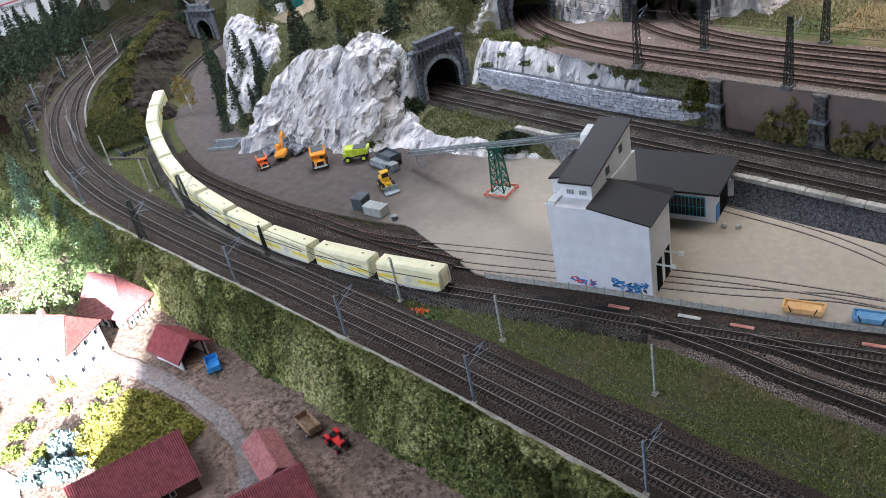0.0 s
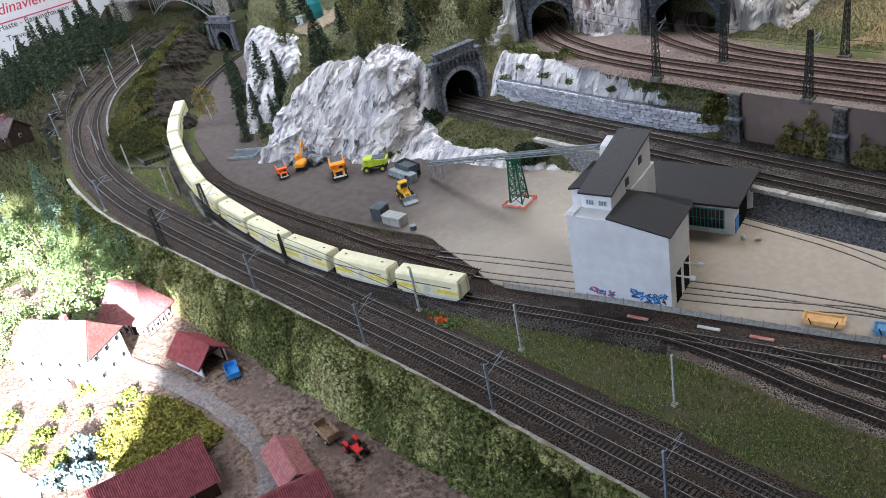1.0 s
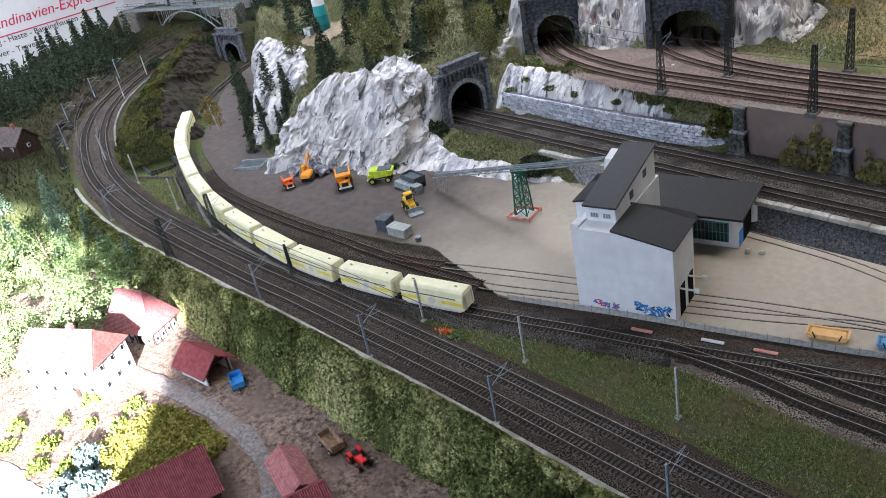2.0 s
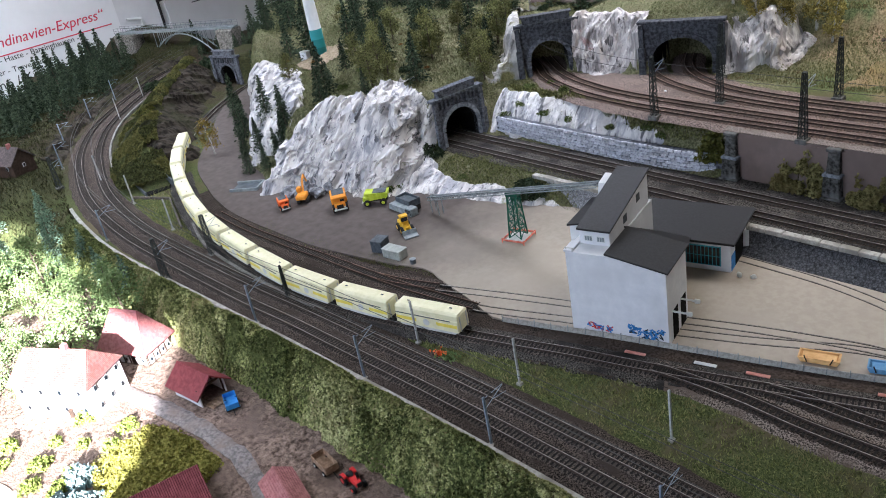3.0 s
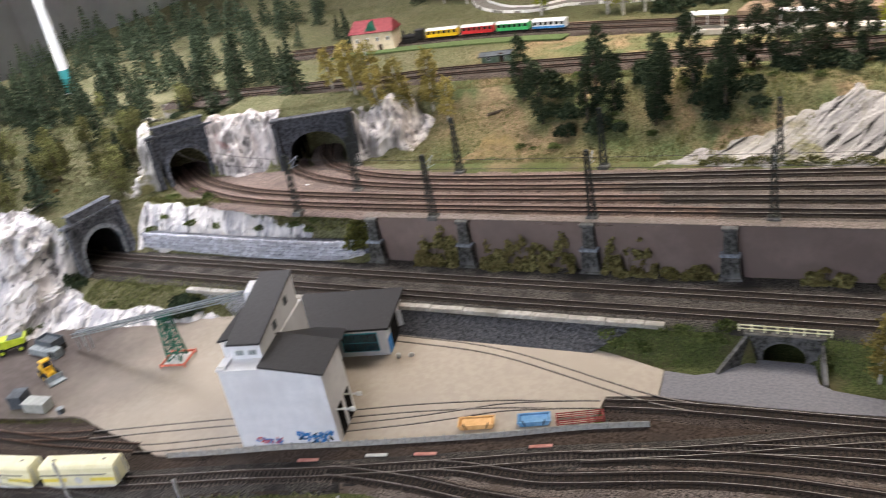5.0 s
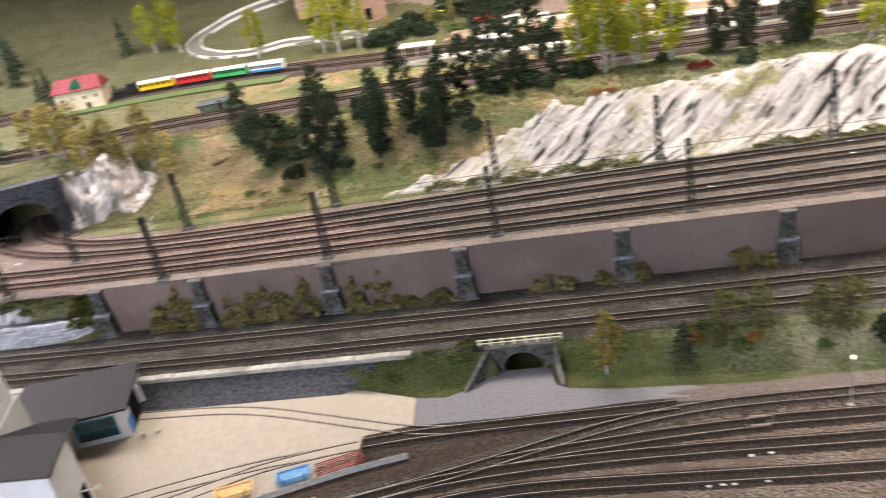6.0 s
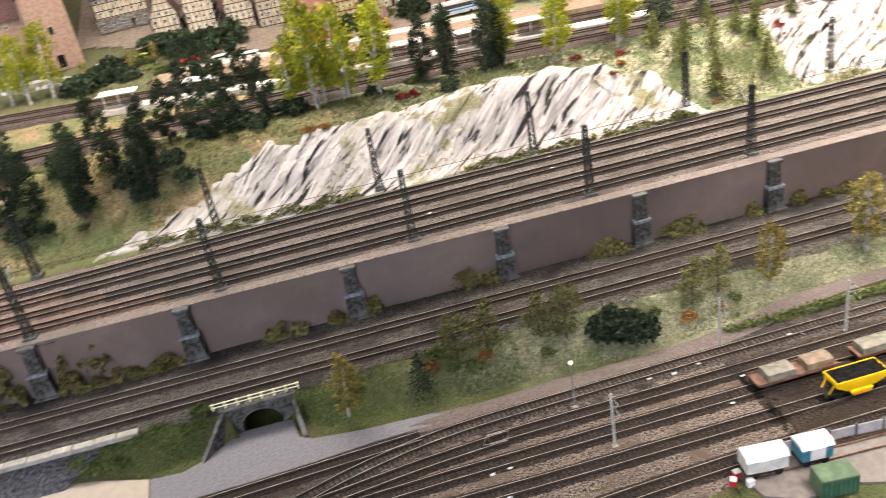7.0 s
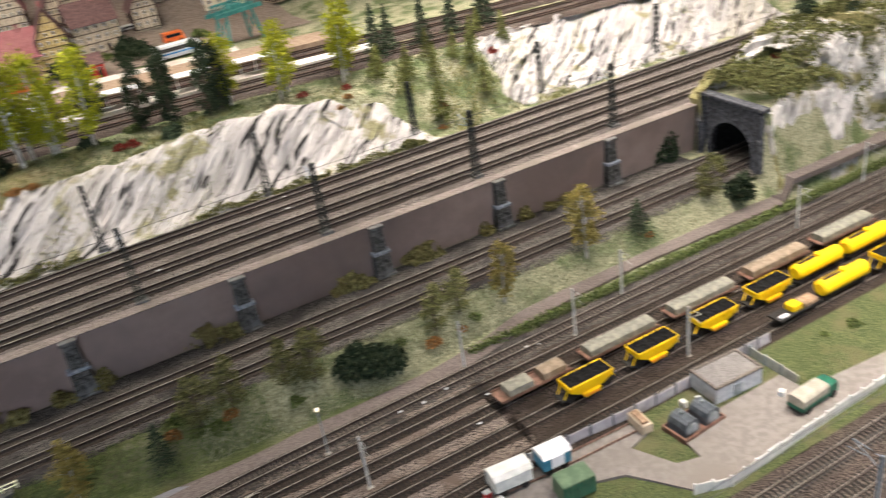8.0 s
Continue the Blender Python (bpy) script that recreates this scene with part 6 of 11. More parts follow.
# ---- vehicles ----
def wheel(parent, x, y, r, w, hub=STEEL):
    tyre = bmesh.new()
    rod(tyre, (x, y - w / 2, r), (x, y + w / 2, r), r, sides=16)
    bmesh.ops.bevel(tyre, geom=[e for e in tyre.edges if len(e.link_faces) == 2 and e.calc_face_angle() > 1.0], offset=r * 0.12, segments=1, affect="EDGES")
    t = part("wheel", tyre, RUBBER, parent, "black rubber tyre")
    part("rim", rod(bmesh.new(), (x, y - w / 2 - 0.0003, r), (x, y + w / 2 + 0.0003, r), r * 0.5, sides=10), hub, t)


def dump_truck(at, turn, scale, paint, label):
    base = thing("dump_truck", label, "dump truck", "quarry vehicles", at, turn)
    s = scale
    bm = prism(bmesh.new(), [(-0.030 * s, 0.020 * s), (0.012 * s, 0.016 * s), (0.016 * s, 0.030 * s), (0.026 * s, 0.032 * s), (0.026 * s, 0.035 * s), (0.013 * s, 0.034 * s), (0.009 * s, 0.034 * s), (-0.032 * s, 0.032 * s)], -0.016 * s, 0.016 * s, "y")
    body = part("dump_body", bm, paint, base)
    part("load_bed", boxed((-0.027 * s, -0.013 * s, 0.0325 * s), (0.006 * s, 0.013 * s, 0.0345 * s)), DARK_STEEL, body, "dark load bed")
    for k in range(4):
        part("rib", boxed((-0.026 * s + k * 0.010 * s, -0.0172 * s, 0.018 * s), (-0.024 * s + k * 0.010 * s, 0.0172 * s, 0.033 * s)), paint, body)
    part("chassis", boxed((-0.028 * s, -0.008 * s, 0.010 * s), (0.030 * s, 0.008 * s, 0.017 * s), 0.001), DARK, base)
    part("bonnet", boxed((0.014 * s, -0.012 * s, 0.012 * s), (0.033 * s, 0.012 * s, 0.023 * s), 0.0015), paint, base)
    cab = part("cab", boxed((0.014 * s, 0.001 * s, 0.023 * s), (0.025 * s, 0.012 * s, 0.031 * s), 0.001), paint, base)
    part("windscreen", boxed((0.0248 * s, 0.002 * s, 0.025 * s), (0.0256 * s, 0.011 * s, 0.030 * s)), GLASS, cab)
    part("radiator", boxed((0.0328 * s, -0.007 * s, 0.013 * s), (0.0336 * s, 0.007 * s, 0.021 * s)), DARK, base)
    part("bumper", boxed((0.033 * s, -0.014 * s, 0.009 * s), (0.036 * s, 0.014 * s, 0.012 * s), 0.0006), PALE_GREY, base)
    for sy in (-1, 1):
        part("headlight", boxed((0.0330 * s, sy * 0.010 * s - 0.0015 * s, 0.0125 * s), (0.0338 * s, sy * 0.010 * s + 0.0015 * s, 0.0155 * s)), PALE_GREY, base)
        wheel(base, 0.022 * s, sy * 0.014 * s, 0.0085 * s, 0.006 * s, paint)
        wheel(base, -0.018 * s, sy * 0.0135 * s, 0.0085 * s, 0.008 * s, paint)
    return base


dump_truck((-0.755, 0.092, 0.004), -32, 1.05, ORANGE, "large orange dump truck parked before the rock face")
dump_truck((-0.885, 0.022, 0.004), -22, 0.72, RED_ORANGE, "small red-orange dump truck beside the excavator")
dump_truck((-0.690, 0.150, 0.004), 222, 0.92, LIME, "lime-green dump truck tipping at the crusher")

ex = thing("excavator", "orange-yellow crawler excavator facing the rock", "excavator", "quarry vehicles", (-0.872, 0.070, 0.004), 132)
for sy in (-1, 1):
    bm = bmesh.new()
    pts = [(-0.016, 0.004), (-0.013, 0.0), (0.013, 0.0), (0.016, 0.004), (0.013, 0.009), (-0.013, 0.009)]
    prism(bm, pts, sy * 0.010 - 0.0035, sy * 0.010 + 0.0035, "y")
    part("crawler", bm, RUBBER, ex)
part("turntable", rod(bmesh.new(), (0, 0, 0.009), (0, 0, 0.0125), 0.009, sides=16), DARK, ex)
body = part("superstructure", boxed((-0.020, -0.012, 0.0125), (0.008, 0.012, 0.024), 0.002), ORANGE, ex)
part("counterweight", boxed((-0.024, -0.012, 0.013), (-0.020, 0.012, 0.023), 0.0015), ORANGE, body)
cab = part("cab", boxed((-0.002, 0.003, 0.024), (0.011, 0.013, 0.036), 0.0012), ORANGE, ex)
part("window", boxed((0.0106, 0.004, 0.027), (0.0114, 0.012, 0.035)), GLASS, cab)
part("side_window", boxed((0.0, 0.0126, 0.028), (0.009, 0.0134, 0.035)), GLASS, cab)


def beam(points, w):
    bm = bmesh.new()
    for a, b, h in points:
        a, b = Vector((a[0], 0, a[1])), Vector((b[0], 0, b[1]))
        dd = (b - a).normalized()
        n = Vector((-dd.z, 0, dd.x)) * h
        lo = [bm.verts.new(p + Vector((0, -w, 0))) for p in (a - n, a + n, b + n * 0.7, b - n * 0.7)]
        hi = [bm.verts.new(v.co + Vector((0, 2 * w, 0))) for v in lo]
        bm.faces.new(lo), bm.faces.new(hi[::-1])
        for i in range(4):
            bm.faces.new((lo[(i + 1) % 4], lo[i], hi[i], hi[(i + 1) % 4]))
    bmesh.ops.recalc_face_normals(bm, faces=bm.faces)
    return bm


part("boom", beam([((0.006, 0.020), (0.020, 0.046), 0.0030), ((0.020, 0.046), (0.036, 0.052), 0.0026)], 0.0020), ORANGE, ex)
part("stick", beam([((0.036, 0.054), (0.050, 0.030), 0.0022)], 0.0016), ORANGE, ex)
part("ram", rod(bmesh.new(), (0.012, 0.003, 0.026), (0.022, 0.003, 0.044), 0.0011, sides=6), STEEL, ex)
part("bucket", prism(bmesh.new(), [(0.046, 0.030), (0.054, 0.030), (0.056, 0.022), (0.050, 0.018), (0.044, 0.024)], -0.005, 0.005, "y"), DARK_STEEL, ex, "dark steel bucket")

wl_ = thing("wheel_loader", "yellow wheel loader on the quarry floor", "wheel loader", "quarry vehicles", (-0.520, 0.090, 0.004), -22)
part("engine_cover", boxed((-0.024, -0.009, 0.010), (-0.004, 0.009, 0.022), 0.0018), YELLOW, wl_)
part("front_frame", boxed((-0.004, -0.007, 0.009), (0.016, 0.007, 0.016), 0.0012), YELLOW, wl_)
cab = part("cab", boxed((-0.007, -0.008, 0.020), (0.005, 0.008, 0.036), 0.0014), YELLOW, wl_)
part("window", boxed((0.0046, -0.007, 0.025), (0.0054, 0.007, 0.034)), GLASS, cab)
part("roof", boxed((-0.008, -0.009, 0.036), (0.006, 0.009, 0.0375), 0.0005), YELLOW, cab)
for sy in (-1, 1):
    part("lift_arm", rod(bmesh.new(), (0.006, sy * 0.006, 0.020), (0.028, sy * 0.006, 0.008), 0.0013, sides=5), YELLOW, wl_)
    wheel(wl_, 0.012, sy * 0.011, 0.0085, 0.006, YELLOW)
    wheel(wl_, -0.014, sy * 0.011, 0.0085, 0.006, YELLOW)
part("shovel", prism(bmesh.new(), [(0.026, 0.003), (0.042, 0.001), (0.042, 0.003), (0.029, 0.005), (0.028, 0.014), (0.026, 0.014)], -0.015, 0.015, "y"), STEEL, wl_, "grey steel shovel")


def container(at, turn, size, mat, label):
    base = thing("container", label, "container", "site containers", at, turn)
    x, y, z = size
    part("body", boxed((-x / 2, -y / 2, 0.002), (x / 2, y / 2, z), 0.0008), mat, base)
    n = int(x / 0.005)
    for k in range(n):
        px = -x / 2 + (k + 0.5) * x / n
        for sy in (-1, 1):
            part("rib", boxed((px - 0.0008, sy * y / 2 - 0.0006, 0.004), (px + 0.0008, sy * y / 2 + 0.0006, z - 0.003)), mat, base)
    part("lid", boxed((-x / 2 - 0.001, -y / 2 - 0.001, z), (x / 2 + 0.001, y / 2 + 0.001, z + 0.0016), 0.0005), mat, base)
    for sx in (-1, 1):
        part("skid", boxed((sx * x * 0.35 - 0.002, -y / 2, 0.0), (sx * x * 0.35 + 0.002, y / 2, 0.002)), DARK, base)
    part("door", boxed((x / 2 - 0.0002, -y * 0.35, 0.004), (x / 2 + 0.0006, y * 0.35, z - 0.004)), mat, base)


container((-0.502, 0.008, 0.003), 108, (0.030, 0.026, 0.026), DARK_STEEL, "slate-grey ribbed site container beside the siding")
container((-0.452, 0.004, 0.003), 8, (0.046, 0.024, 0.020), surface("grey_green_container_paint", (0.27, 0.29, 0.27), (0.36, 0.38, 0.355), 80, 9, 0.6, 0.1), "pale grey-green steel container on the quarry floor")
binn = thing("barrel", "small dark barrel beside the grey container", "barrel", "", (-0.400, 0.006, 0.003))
part("drum", rod(bmesh.new(), (0, 0, 0), (0, 0, 0.010), 0.006, sides=14), DARK_STEEL, binn)
part("rim", rod(bmesh.new(), (0, 0, 0.010), (0, 0, 0.011), 0.0066, sides=14), STEEL, binn)


def skip(at, turn, length, mat, label, open_top=True):
    base = thing("skip", label, "skip", "skips by the fence", at, turn)
    w, h, t = 0.020, 0.0085, 0.0010
    for sy in (-1, 1):
        part("side", prism(bmesh.new(), [(-length / 2, 0.001), (length / 2, 0.001), (length / 2 + 0.004, h), (-length / 2 - 0.004, h)], sy * w / 2 - t, sy * w / 2 + t, "y"), mat, base)
    part("floor_plate", boxed((-length / 2, -w / 2, 0.001), (length / 2, w / 2, 0.003)), mat, base)
    for sx in (-1, 1):
        part("end", prism(bmesh.new(), [(sx * length / 2, 0.002), (sx * (length / 2 + 0.004), h), (sx * (length / 2 + 0.002), h), (sx * (length / 2 - 0.002), 0.002)], -w / 2, w / 2, "y"), mat, base)
    part("fill", boxed((-length / 2 + 0.001, -w / 2 + 0.001, 0.003), (length / 2 - 0.001, w / 2 - 0.001, h * 0.72), 0.001), mat, base)
    for sx in (-1, 1):
        part("hook", rod(bmesh.new(), (sx * length * 0.32, -w / 2 - 0.002, 0.003), (sx * length * 0.40, -w / 2 - 0.002, h + 0.004), 0.0009, sides=5), DARK, base)


skip((0.335, 0.122, 0.004), 17, 0.046, FADED_ORANGE, "faded orange skip behind the fence")
skip((0.415, 0.146, 0.004), 18, 0.040, FADED_BLUE, "faded blue skip behind the fence")
RACK_RED = surface("dark_red_rack_paint", (0.20, 0.028, 0.028), (0.31, 0.06, 0.055), 90, 14, 0.7, 0.2)
rackt = thing("rack", "dark red steel rack of thin bars lying behind the fence", "steel rack", "", (0.478, 0.163, 0.004), 20)
for k in range(4):
    part("post", boxed((-0.033 + k * 0.0215, -0.009, 0.0), (-0.0312 + k * 0.0215, 0.009, 0.0085), 0.0002), RACK_RED, rackt)
for y in (-0.009, 0.0075):
    for z in (0.001, 0.0045, 0.008):
        part("bar", boxed((-0.034, y, z), (0.034, y + 0.0014, z + 0.0013), 0.0002), RACK_RED, rackt)

# ---- fence along the yard ----
fence = thing("fence", "low pale panel fence with dark posts along the yard", "fence")
fl = spline([(-0.112, -0.046), (-0.030, -0.020), (0.06, 0.010), (0.152, 0.037), (0.255, 0.068), (0.374, 0.105), (0.450, 0.133), (0.521, 0.156), (0.575, 0.170)], 0.0286)
for a, b in zip(fl[:-1], fl[1:]):
    ang = math.degrees(math.atan2(b[1] - a[1], b[0] - a[0]))
    part("panel", boxed((0.0006, -0.0006, 0.0), (0.0280, 0.0006, 0.0100), 0.0002), KERB, fence).matrix_local = pose(a[0], a[1], 0.002, 0, 0, ang)
    part("post", boxed((-0.0005, -0.0011, 0.0), (0.0005, 0.0005, 0.0128), 0.0), STEEL, fence).matrix_local = pose(a[0], a[1], 0.002, 0, 0, ang)
FADED_RED = surface("faded_red_paint", (0.42, 0.17, 0.13), (0.56, 0.27, 0.22), 90, 20, 0.7, 0.1)
for x, y, t in ((0.118, -0.002, 15), (0.285, 0.048, 15), (0.44, 0.098, 17), (0.215, 0.030, 15)):
    beamy = thing("point_cover", "red-painted point-motor cover beside the track", "point motor cover", "point covers", (x, y, 0.003), t)
    part("lid", boxed((-0.016, -0.0028, 0), (0.016, 0.0028, 0.0022), 0.0005), FADED_RED if x != 0.215 else PALE_GREY, beamy)
    part("rod", boxed((-0.018, -0.0045, 0), (-0.016, 0.0045, 0.002)), DARK, beamy)

# ---- the freight train ----
def freight_wagon():
    base = thing("freight_wagon", "cream-yellow container wagon with a lemon stripe, on the curved freight track", "freight wagon", "cream freight train")
    L, W = 0.128, 0.0335
    prof = [(-W / 2, 0.016), (-W / 2, 0.036), (-W / 2 + 0.0012, 0.0372), (-W / 2 + 0.0012, 0.0460), (-W / 2 + 0.004, 0.0490), (W / 2 - 0.004, 0.0490), (W / 2 - 0.0012, 0.0460), (W / 2 - 0.0012, 0.0372), (W / 2, 0.036), (W / 2, 0.016)]
    body = part("body", prism(bmesh.new(), prof, -L / 2 + 0.003, L / 2 - 0.003, "x"), CREAM, base)
    part("roof_panel", boxed((-L / 2 + 0.006, -W / 2 + 0.005, 0.0490), (L / 2 - 0.006, W / 2 - 0.005, 0.0498), 0.0006), CREAM, body)
    for sx in (-1, 1):
        h = part("hatch", boxed((sx * 0.042 - 0.005, -0.003, 0.0496), (sx * 0.042 + 0.005, 0.003, 0.0508), 0.0006), CREAM, body)
        part("hatch_handle", boxed((sx * 0.042 - 0.0025, -0.0012, 0.0507), (sx * 0.042 + 0.0025, 0.0012, 0.0514)), DARK_STEEL, h)
        part("end_frame", boxed((sx * (L / 2 - 0.003) - 0.0012, -W / 2 + 0.002, 0.0165), (sx * (L / 2 - 0.003) + 0.0012, W / 2 - 0.002, 0.046), 0.0006), CREAM, body)
        for sy in (-1, 1):
            part("end_post", boxed((sx * (L / 2 - 0.0017) - 0.001, sy * 0.010 - 0.001, 0.016), (sx * (L / 2 - 0.0017) + 0.001, sy * 0.010 + 0.001, 0.044)), PALE_GREY, body)
            part("buffer", rod(bmesh.new(), (sx * (L / 2 - 0.003), sy * 0.009, 0.0125), (sx * (L / 2 + 0.004), sy * 0.009, 0.0125), 0.0024, sides=10), DARK, base)
            part("stripe", boxed((sx * 0.040 - 0.020, sy * (W / 2 + 0.0001) - 0.0003, 0.024), (sx * 0.040 + 0.020, sy * (W / 2 + 0.0001) + 0.0003, 0.030)), LEMON, body, "lemon-yellow stripe")
    for sy in (-1, 1):
        part("side_rail", boxed((-L / 2 + 0.003, sy * (W / 2 + 0.0002) - 0.0004, 0.0352), (L / 2 - 0.016, sy * (W / 2 + 0.0002) + 0.0004, 0.0366)), DARK_STEEL, body, "dark side rail")
        part("emblem", rod(bmesh.new(), (0, sy * (W / 2 - 0.0002), 0.026), (0, sy * (W / 2 + 0.0006), 0.026), 0.0062, sides=18), PALE_GREY, body, "round pale emblem")
        part("skirt", prism(bmesh.new(), [(-L / 2 + 0.004, 0.016), (L / 2 - 0.004, 0.016), (L / 2 - 0.012, 0.0105), (0.012, 0.0095), (-0.012, 0.0095), (-L / 2 + 0.012, 0.0105)], sy * (W / 2 - 0.003) - 0.0008, sy * (W / 2 - 0.003) + 0.0008, "y"), PALE_GREY, base)
    part("underframe", boxed((-L / 2 + 0.004, -0.010, 0.0105), (L / 2 - 0.004, 0.010, 0.016)), DARK, base)
    for x in (-0.047, -0.031, 0.031, 0.047):
        bm = bmesh.new()
        rod(bm, (x, -0.0105, 0.0122), (x, 0.0105, 0.0122), 0.0012, sides=6)
        for sy in (-1, 1):
            rod(bm, (x, sy * 0.0086 - 0.0012, 0.0122), (x, sy * 0.0086 + 0.0012, 0.0122), 0.0050, sides=16)
        part("wheelset", bm, DARK, base)
    return base


arc = np.r_[0, np.cumsum(np.linalg.norm(np.diff(TRAIN, axis=0), axis=1))]
end_s = arc[np.argmin(np.hypot(TRAIN[:, 0] + 0.130, TRAIN[:, 1] + 0.107))]


def on_train(s):
    a = [np.interp(s - 0.04, arc, TRAIN[:, k]) for k in range(2)]
    b = [np.interp(s + 0.04, arc, TRAIN[:, k]) for k in range(2)]
    return pose((a[0] + b[0]) / 2, (a[1] + b[1]) / 2, 0.0003, 0, 0, math.degrees(math.atan2(b[1] - a[1], b[0] - a[0])))


wagon = freight_wagon()
wagon.matrix_world = on_train(end_s - 0.070)
for k in range(1, 11):
    copy_thing(wagon, on_train(end_s - 0.070 - 0.140 * k))


# ---- masts and wires ----
def mast_tube(mat, h, label, group, arm):
    base = thing("catenary_mast", label, "catenary mast", group)
    part("pole", prism(bmesh.new(), [(-0.0013, -0.0016), (0.0013, -0.0016), (0.0013, 0.0016), (-0.0013, 0.0016)], 0.0, h, "z"), mat, base)
    part("foot", boxed((-0.004, -0.004, -0.003), (0.004, 0.004, 0.002), 0.0005), KERB, base)
    if arm:
        part("bracket", rod(bmesh.new(), (0, 0, h - 0.003), (0, arm, h - 0.001), 0.0005, sides=5), mat, base)
        part("bracket", rod(bmesh.new(), (0, 0, h - 0.020), (0, arm, h - 0.002), 0.0005, sides=5), mat, base)
        part("steady_arm", rod(bmesh.new(), (0, arm * 0.5, h - 0.013), (0, arm * 1.15, h - 0.016), 0.0004, sides=5), mat, base)
        part("insulator", rod(bmesh.new(), (0, arm * 0.22, h - 0.003), (0, arm * 0.4, h - 0.002), 0.0011, sides=6), DARK, base)
    return base


def lattice_mast(h, label, group, w=0.0062, arm=0.0):
    base = thing("lattice_mast", label, "lattice mast", group)
    for sx, sy in ((-1, -1), (1, -1), (1, 1), (-1, 1)):
        part("leg", rod(bmesh.new(), (sx * w, sy * w, 0.0), (sx * w * 0.5, sy * w * 0.5, h), 0.0009, sides=4), LATTICE, base)
    n = 9
    for k in range(n):
        bm = bmesh.new()
        z0, z1 = h * k / n, h * (k + 1) / n
        w0, w1 = w * (1 - 0.5 * z0 / h), w * (1 - 0.5 * z1 / h)
        for a, b in (((-1, -1), (1, -1)), ((1, -1), (1, 1)), ((1, 1), (-1, 1)), ((-1, 1), (-1, -1))):
            rod(bm, (a[0] * w0, a[1] * w0, z0), (b[0] * w1, b[1] * w1, z1), 0.0007, sides=4)
            rod(bm, (b[0] * w0, b[1] * w0, z0), (a[0] * w1, a[1] * w1, z1), 0.0007, sides=4)
        part("lattice_web", bm, LATTICE, base)
    part("plinth", boxed((-w - 0.004, -w - 0.004, -0.006), (w + 0.004, w + 0.004, 0.003), 0.0008), PIER, base, "grey concrete plinth")
    part("top_plate", boxed((-w * 0.6, -w * 0.6, h), (w * 0.6, w * 0.6, h + 0.002)), LATTICE, base)
    if arm:
        part("bracket", rod(bmesh.new(), (0, 0, h - 0.020), (0, arm, h - 0.014), 0.0006, sides=5), MAST, base)
        part("bracket", rod(bmesh.new(), (0, 0, h - 0.036), (0, arm, h - 0.016), 0.0006, sides=5), MAST, base)
        part("steady_arm", rod(bmesh.new(), (0, arm * 0.4, h - 0.030), (0, arm * 1.1, h - 0.034), 0.0005, sides=5), MAST, base)
    return base


def heading(line, x):
    i = int(np.argmin(np.abs(line[:, 0] - x)))
    n = across(line)[i]
    return math.degrees(math.atan2(n[1], n[0])) - 90


first = mast_tube(MAST, 0.080, "blue-grey catenary mast with a bracket arm beside the main line", "front catenary masts", 0.036)
front = [(-1.17, -0.305), (-0.50, -0.292), (-0.192, -0.279), (0.078, -0.270), (0.345, -0.266), (1.62, -0.262), (2.0, -0.262)]
first.matrix_world = pose(front[0][0], front[0][1], 0, 0, 0, heading(NEAR, front[0][0]))
for x, y in front[1:]:
    copy_thing(first, pose(x, y, 0, 0, 0, heading(NEAR, x)))
back = mast_tube(PALE_MAST, 0.080, "pale grey catenary pole on the grass strip", "pale catenary poles", 0.0)
pale = [(-0.192, -0.165), (0.02, -0.150), (0.262, -0.125), (-1.60, -0.145), (-2.17, 0.155), (-2.36, 0.33), (-1.33, -0.165), (-1.06, -0.185)]
back.matrix_world = pose(*pale[0], 0)
for x, y in pale[1:]:
    copy_thing(back, pose(x, y, 0))
far_m = mast_tube(MAST, 0.080, "grey catenary mast outside the curve", "outer curve masts", 0.036)
outer_pts = [(-2.08, -0.075), (-2.30, 0.10), (-2.46, 0.26), (-1.86, -0.165)]
far_m.matrix_world = pose(*outer_pts[0], 0, 0, 0, heading(NEAR, outer_pts[0][0]))
for x, y in outer_pts[1:]:
    copy_thing(far_m, pose(x, y, 0, 0, 0, heading(NEAR, x)))
station = mast_tube(PALE_MAST, 0.085, "grey station mast with a crossarm between the tracks", "station masts", -0.022)
spots = [(1.180, 0.118), (1.575, 0.212), (1.40, 0.252), (1.665, 0.067), (2.06, 0.214), (1.70, 0.252), (2.28, 0.25)]
station.matrix_world = pose(*spots[0], 0)
for x, y in spots[1:]:
    copy_thing(station, pose(x, y, 0))
big = lattice_mast(0.122, "black lattice catenary mast on a concrete plinth above the brown wall", "upper lattice masts", arm=0.04)
posts = [(-0.210, 0.538), (0.103, 0.532), (0.408, 0.545), (0.703, 0.552), (1.022, 0.556), (1.333, 0.560), (1.633, 0.564), (1.95, 0.566)]
big.matrix_world = pose(*posts[0], UP_Z + 0.003)
for x, y in posts[1:]:
    copy_thing(big, pose(x, y, UP_Z + 0.003))
rear = lattice_mast(0.118, "black lattice mast at the foot of the back slope", "rear lattice masts")
rposts = [(-0.213, 0.795), (0.066, 0.750), (0.370, 0.777), (0.693, 0.800), (1.003, 0.800), (1.312, 0.802), (1.645, 0.826), (1.966, 0.829), (2.312, 0.842), (-0.131, 0.653)]
rear.matrix_world = pose(*rposts[0], UP_Z + 0.002)
for x, y in rposts[1:]:
    copy_thing(rear, pose(x, y, UP_Z + 0.002))
thick = lattice_mast(0.093, "dark lattice mast between the curve and the freight track", "front lattice masts", 0.0065, 0.03)
thick.matrix_world = pose(-0.841, -0.196, 0)
copy_thing(thick, pose(-0.836, -0.312, 0))
copy_thing(thick, pose(-1.69, -0.235, 0))
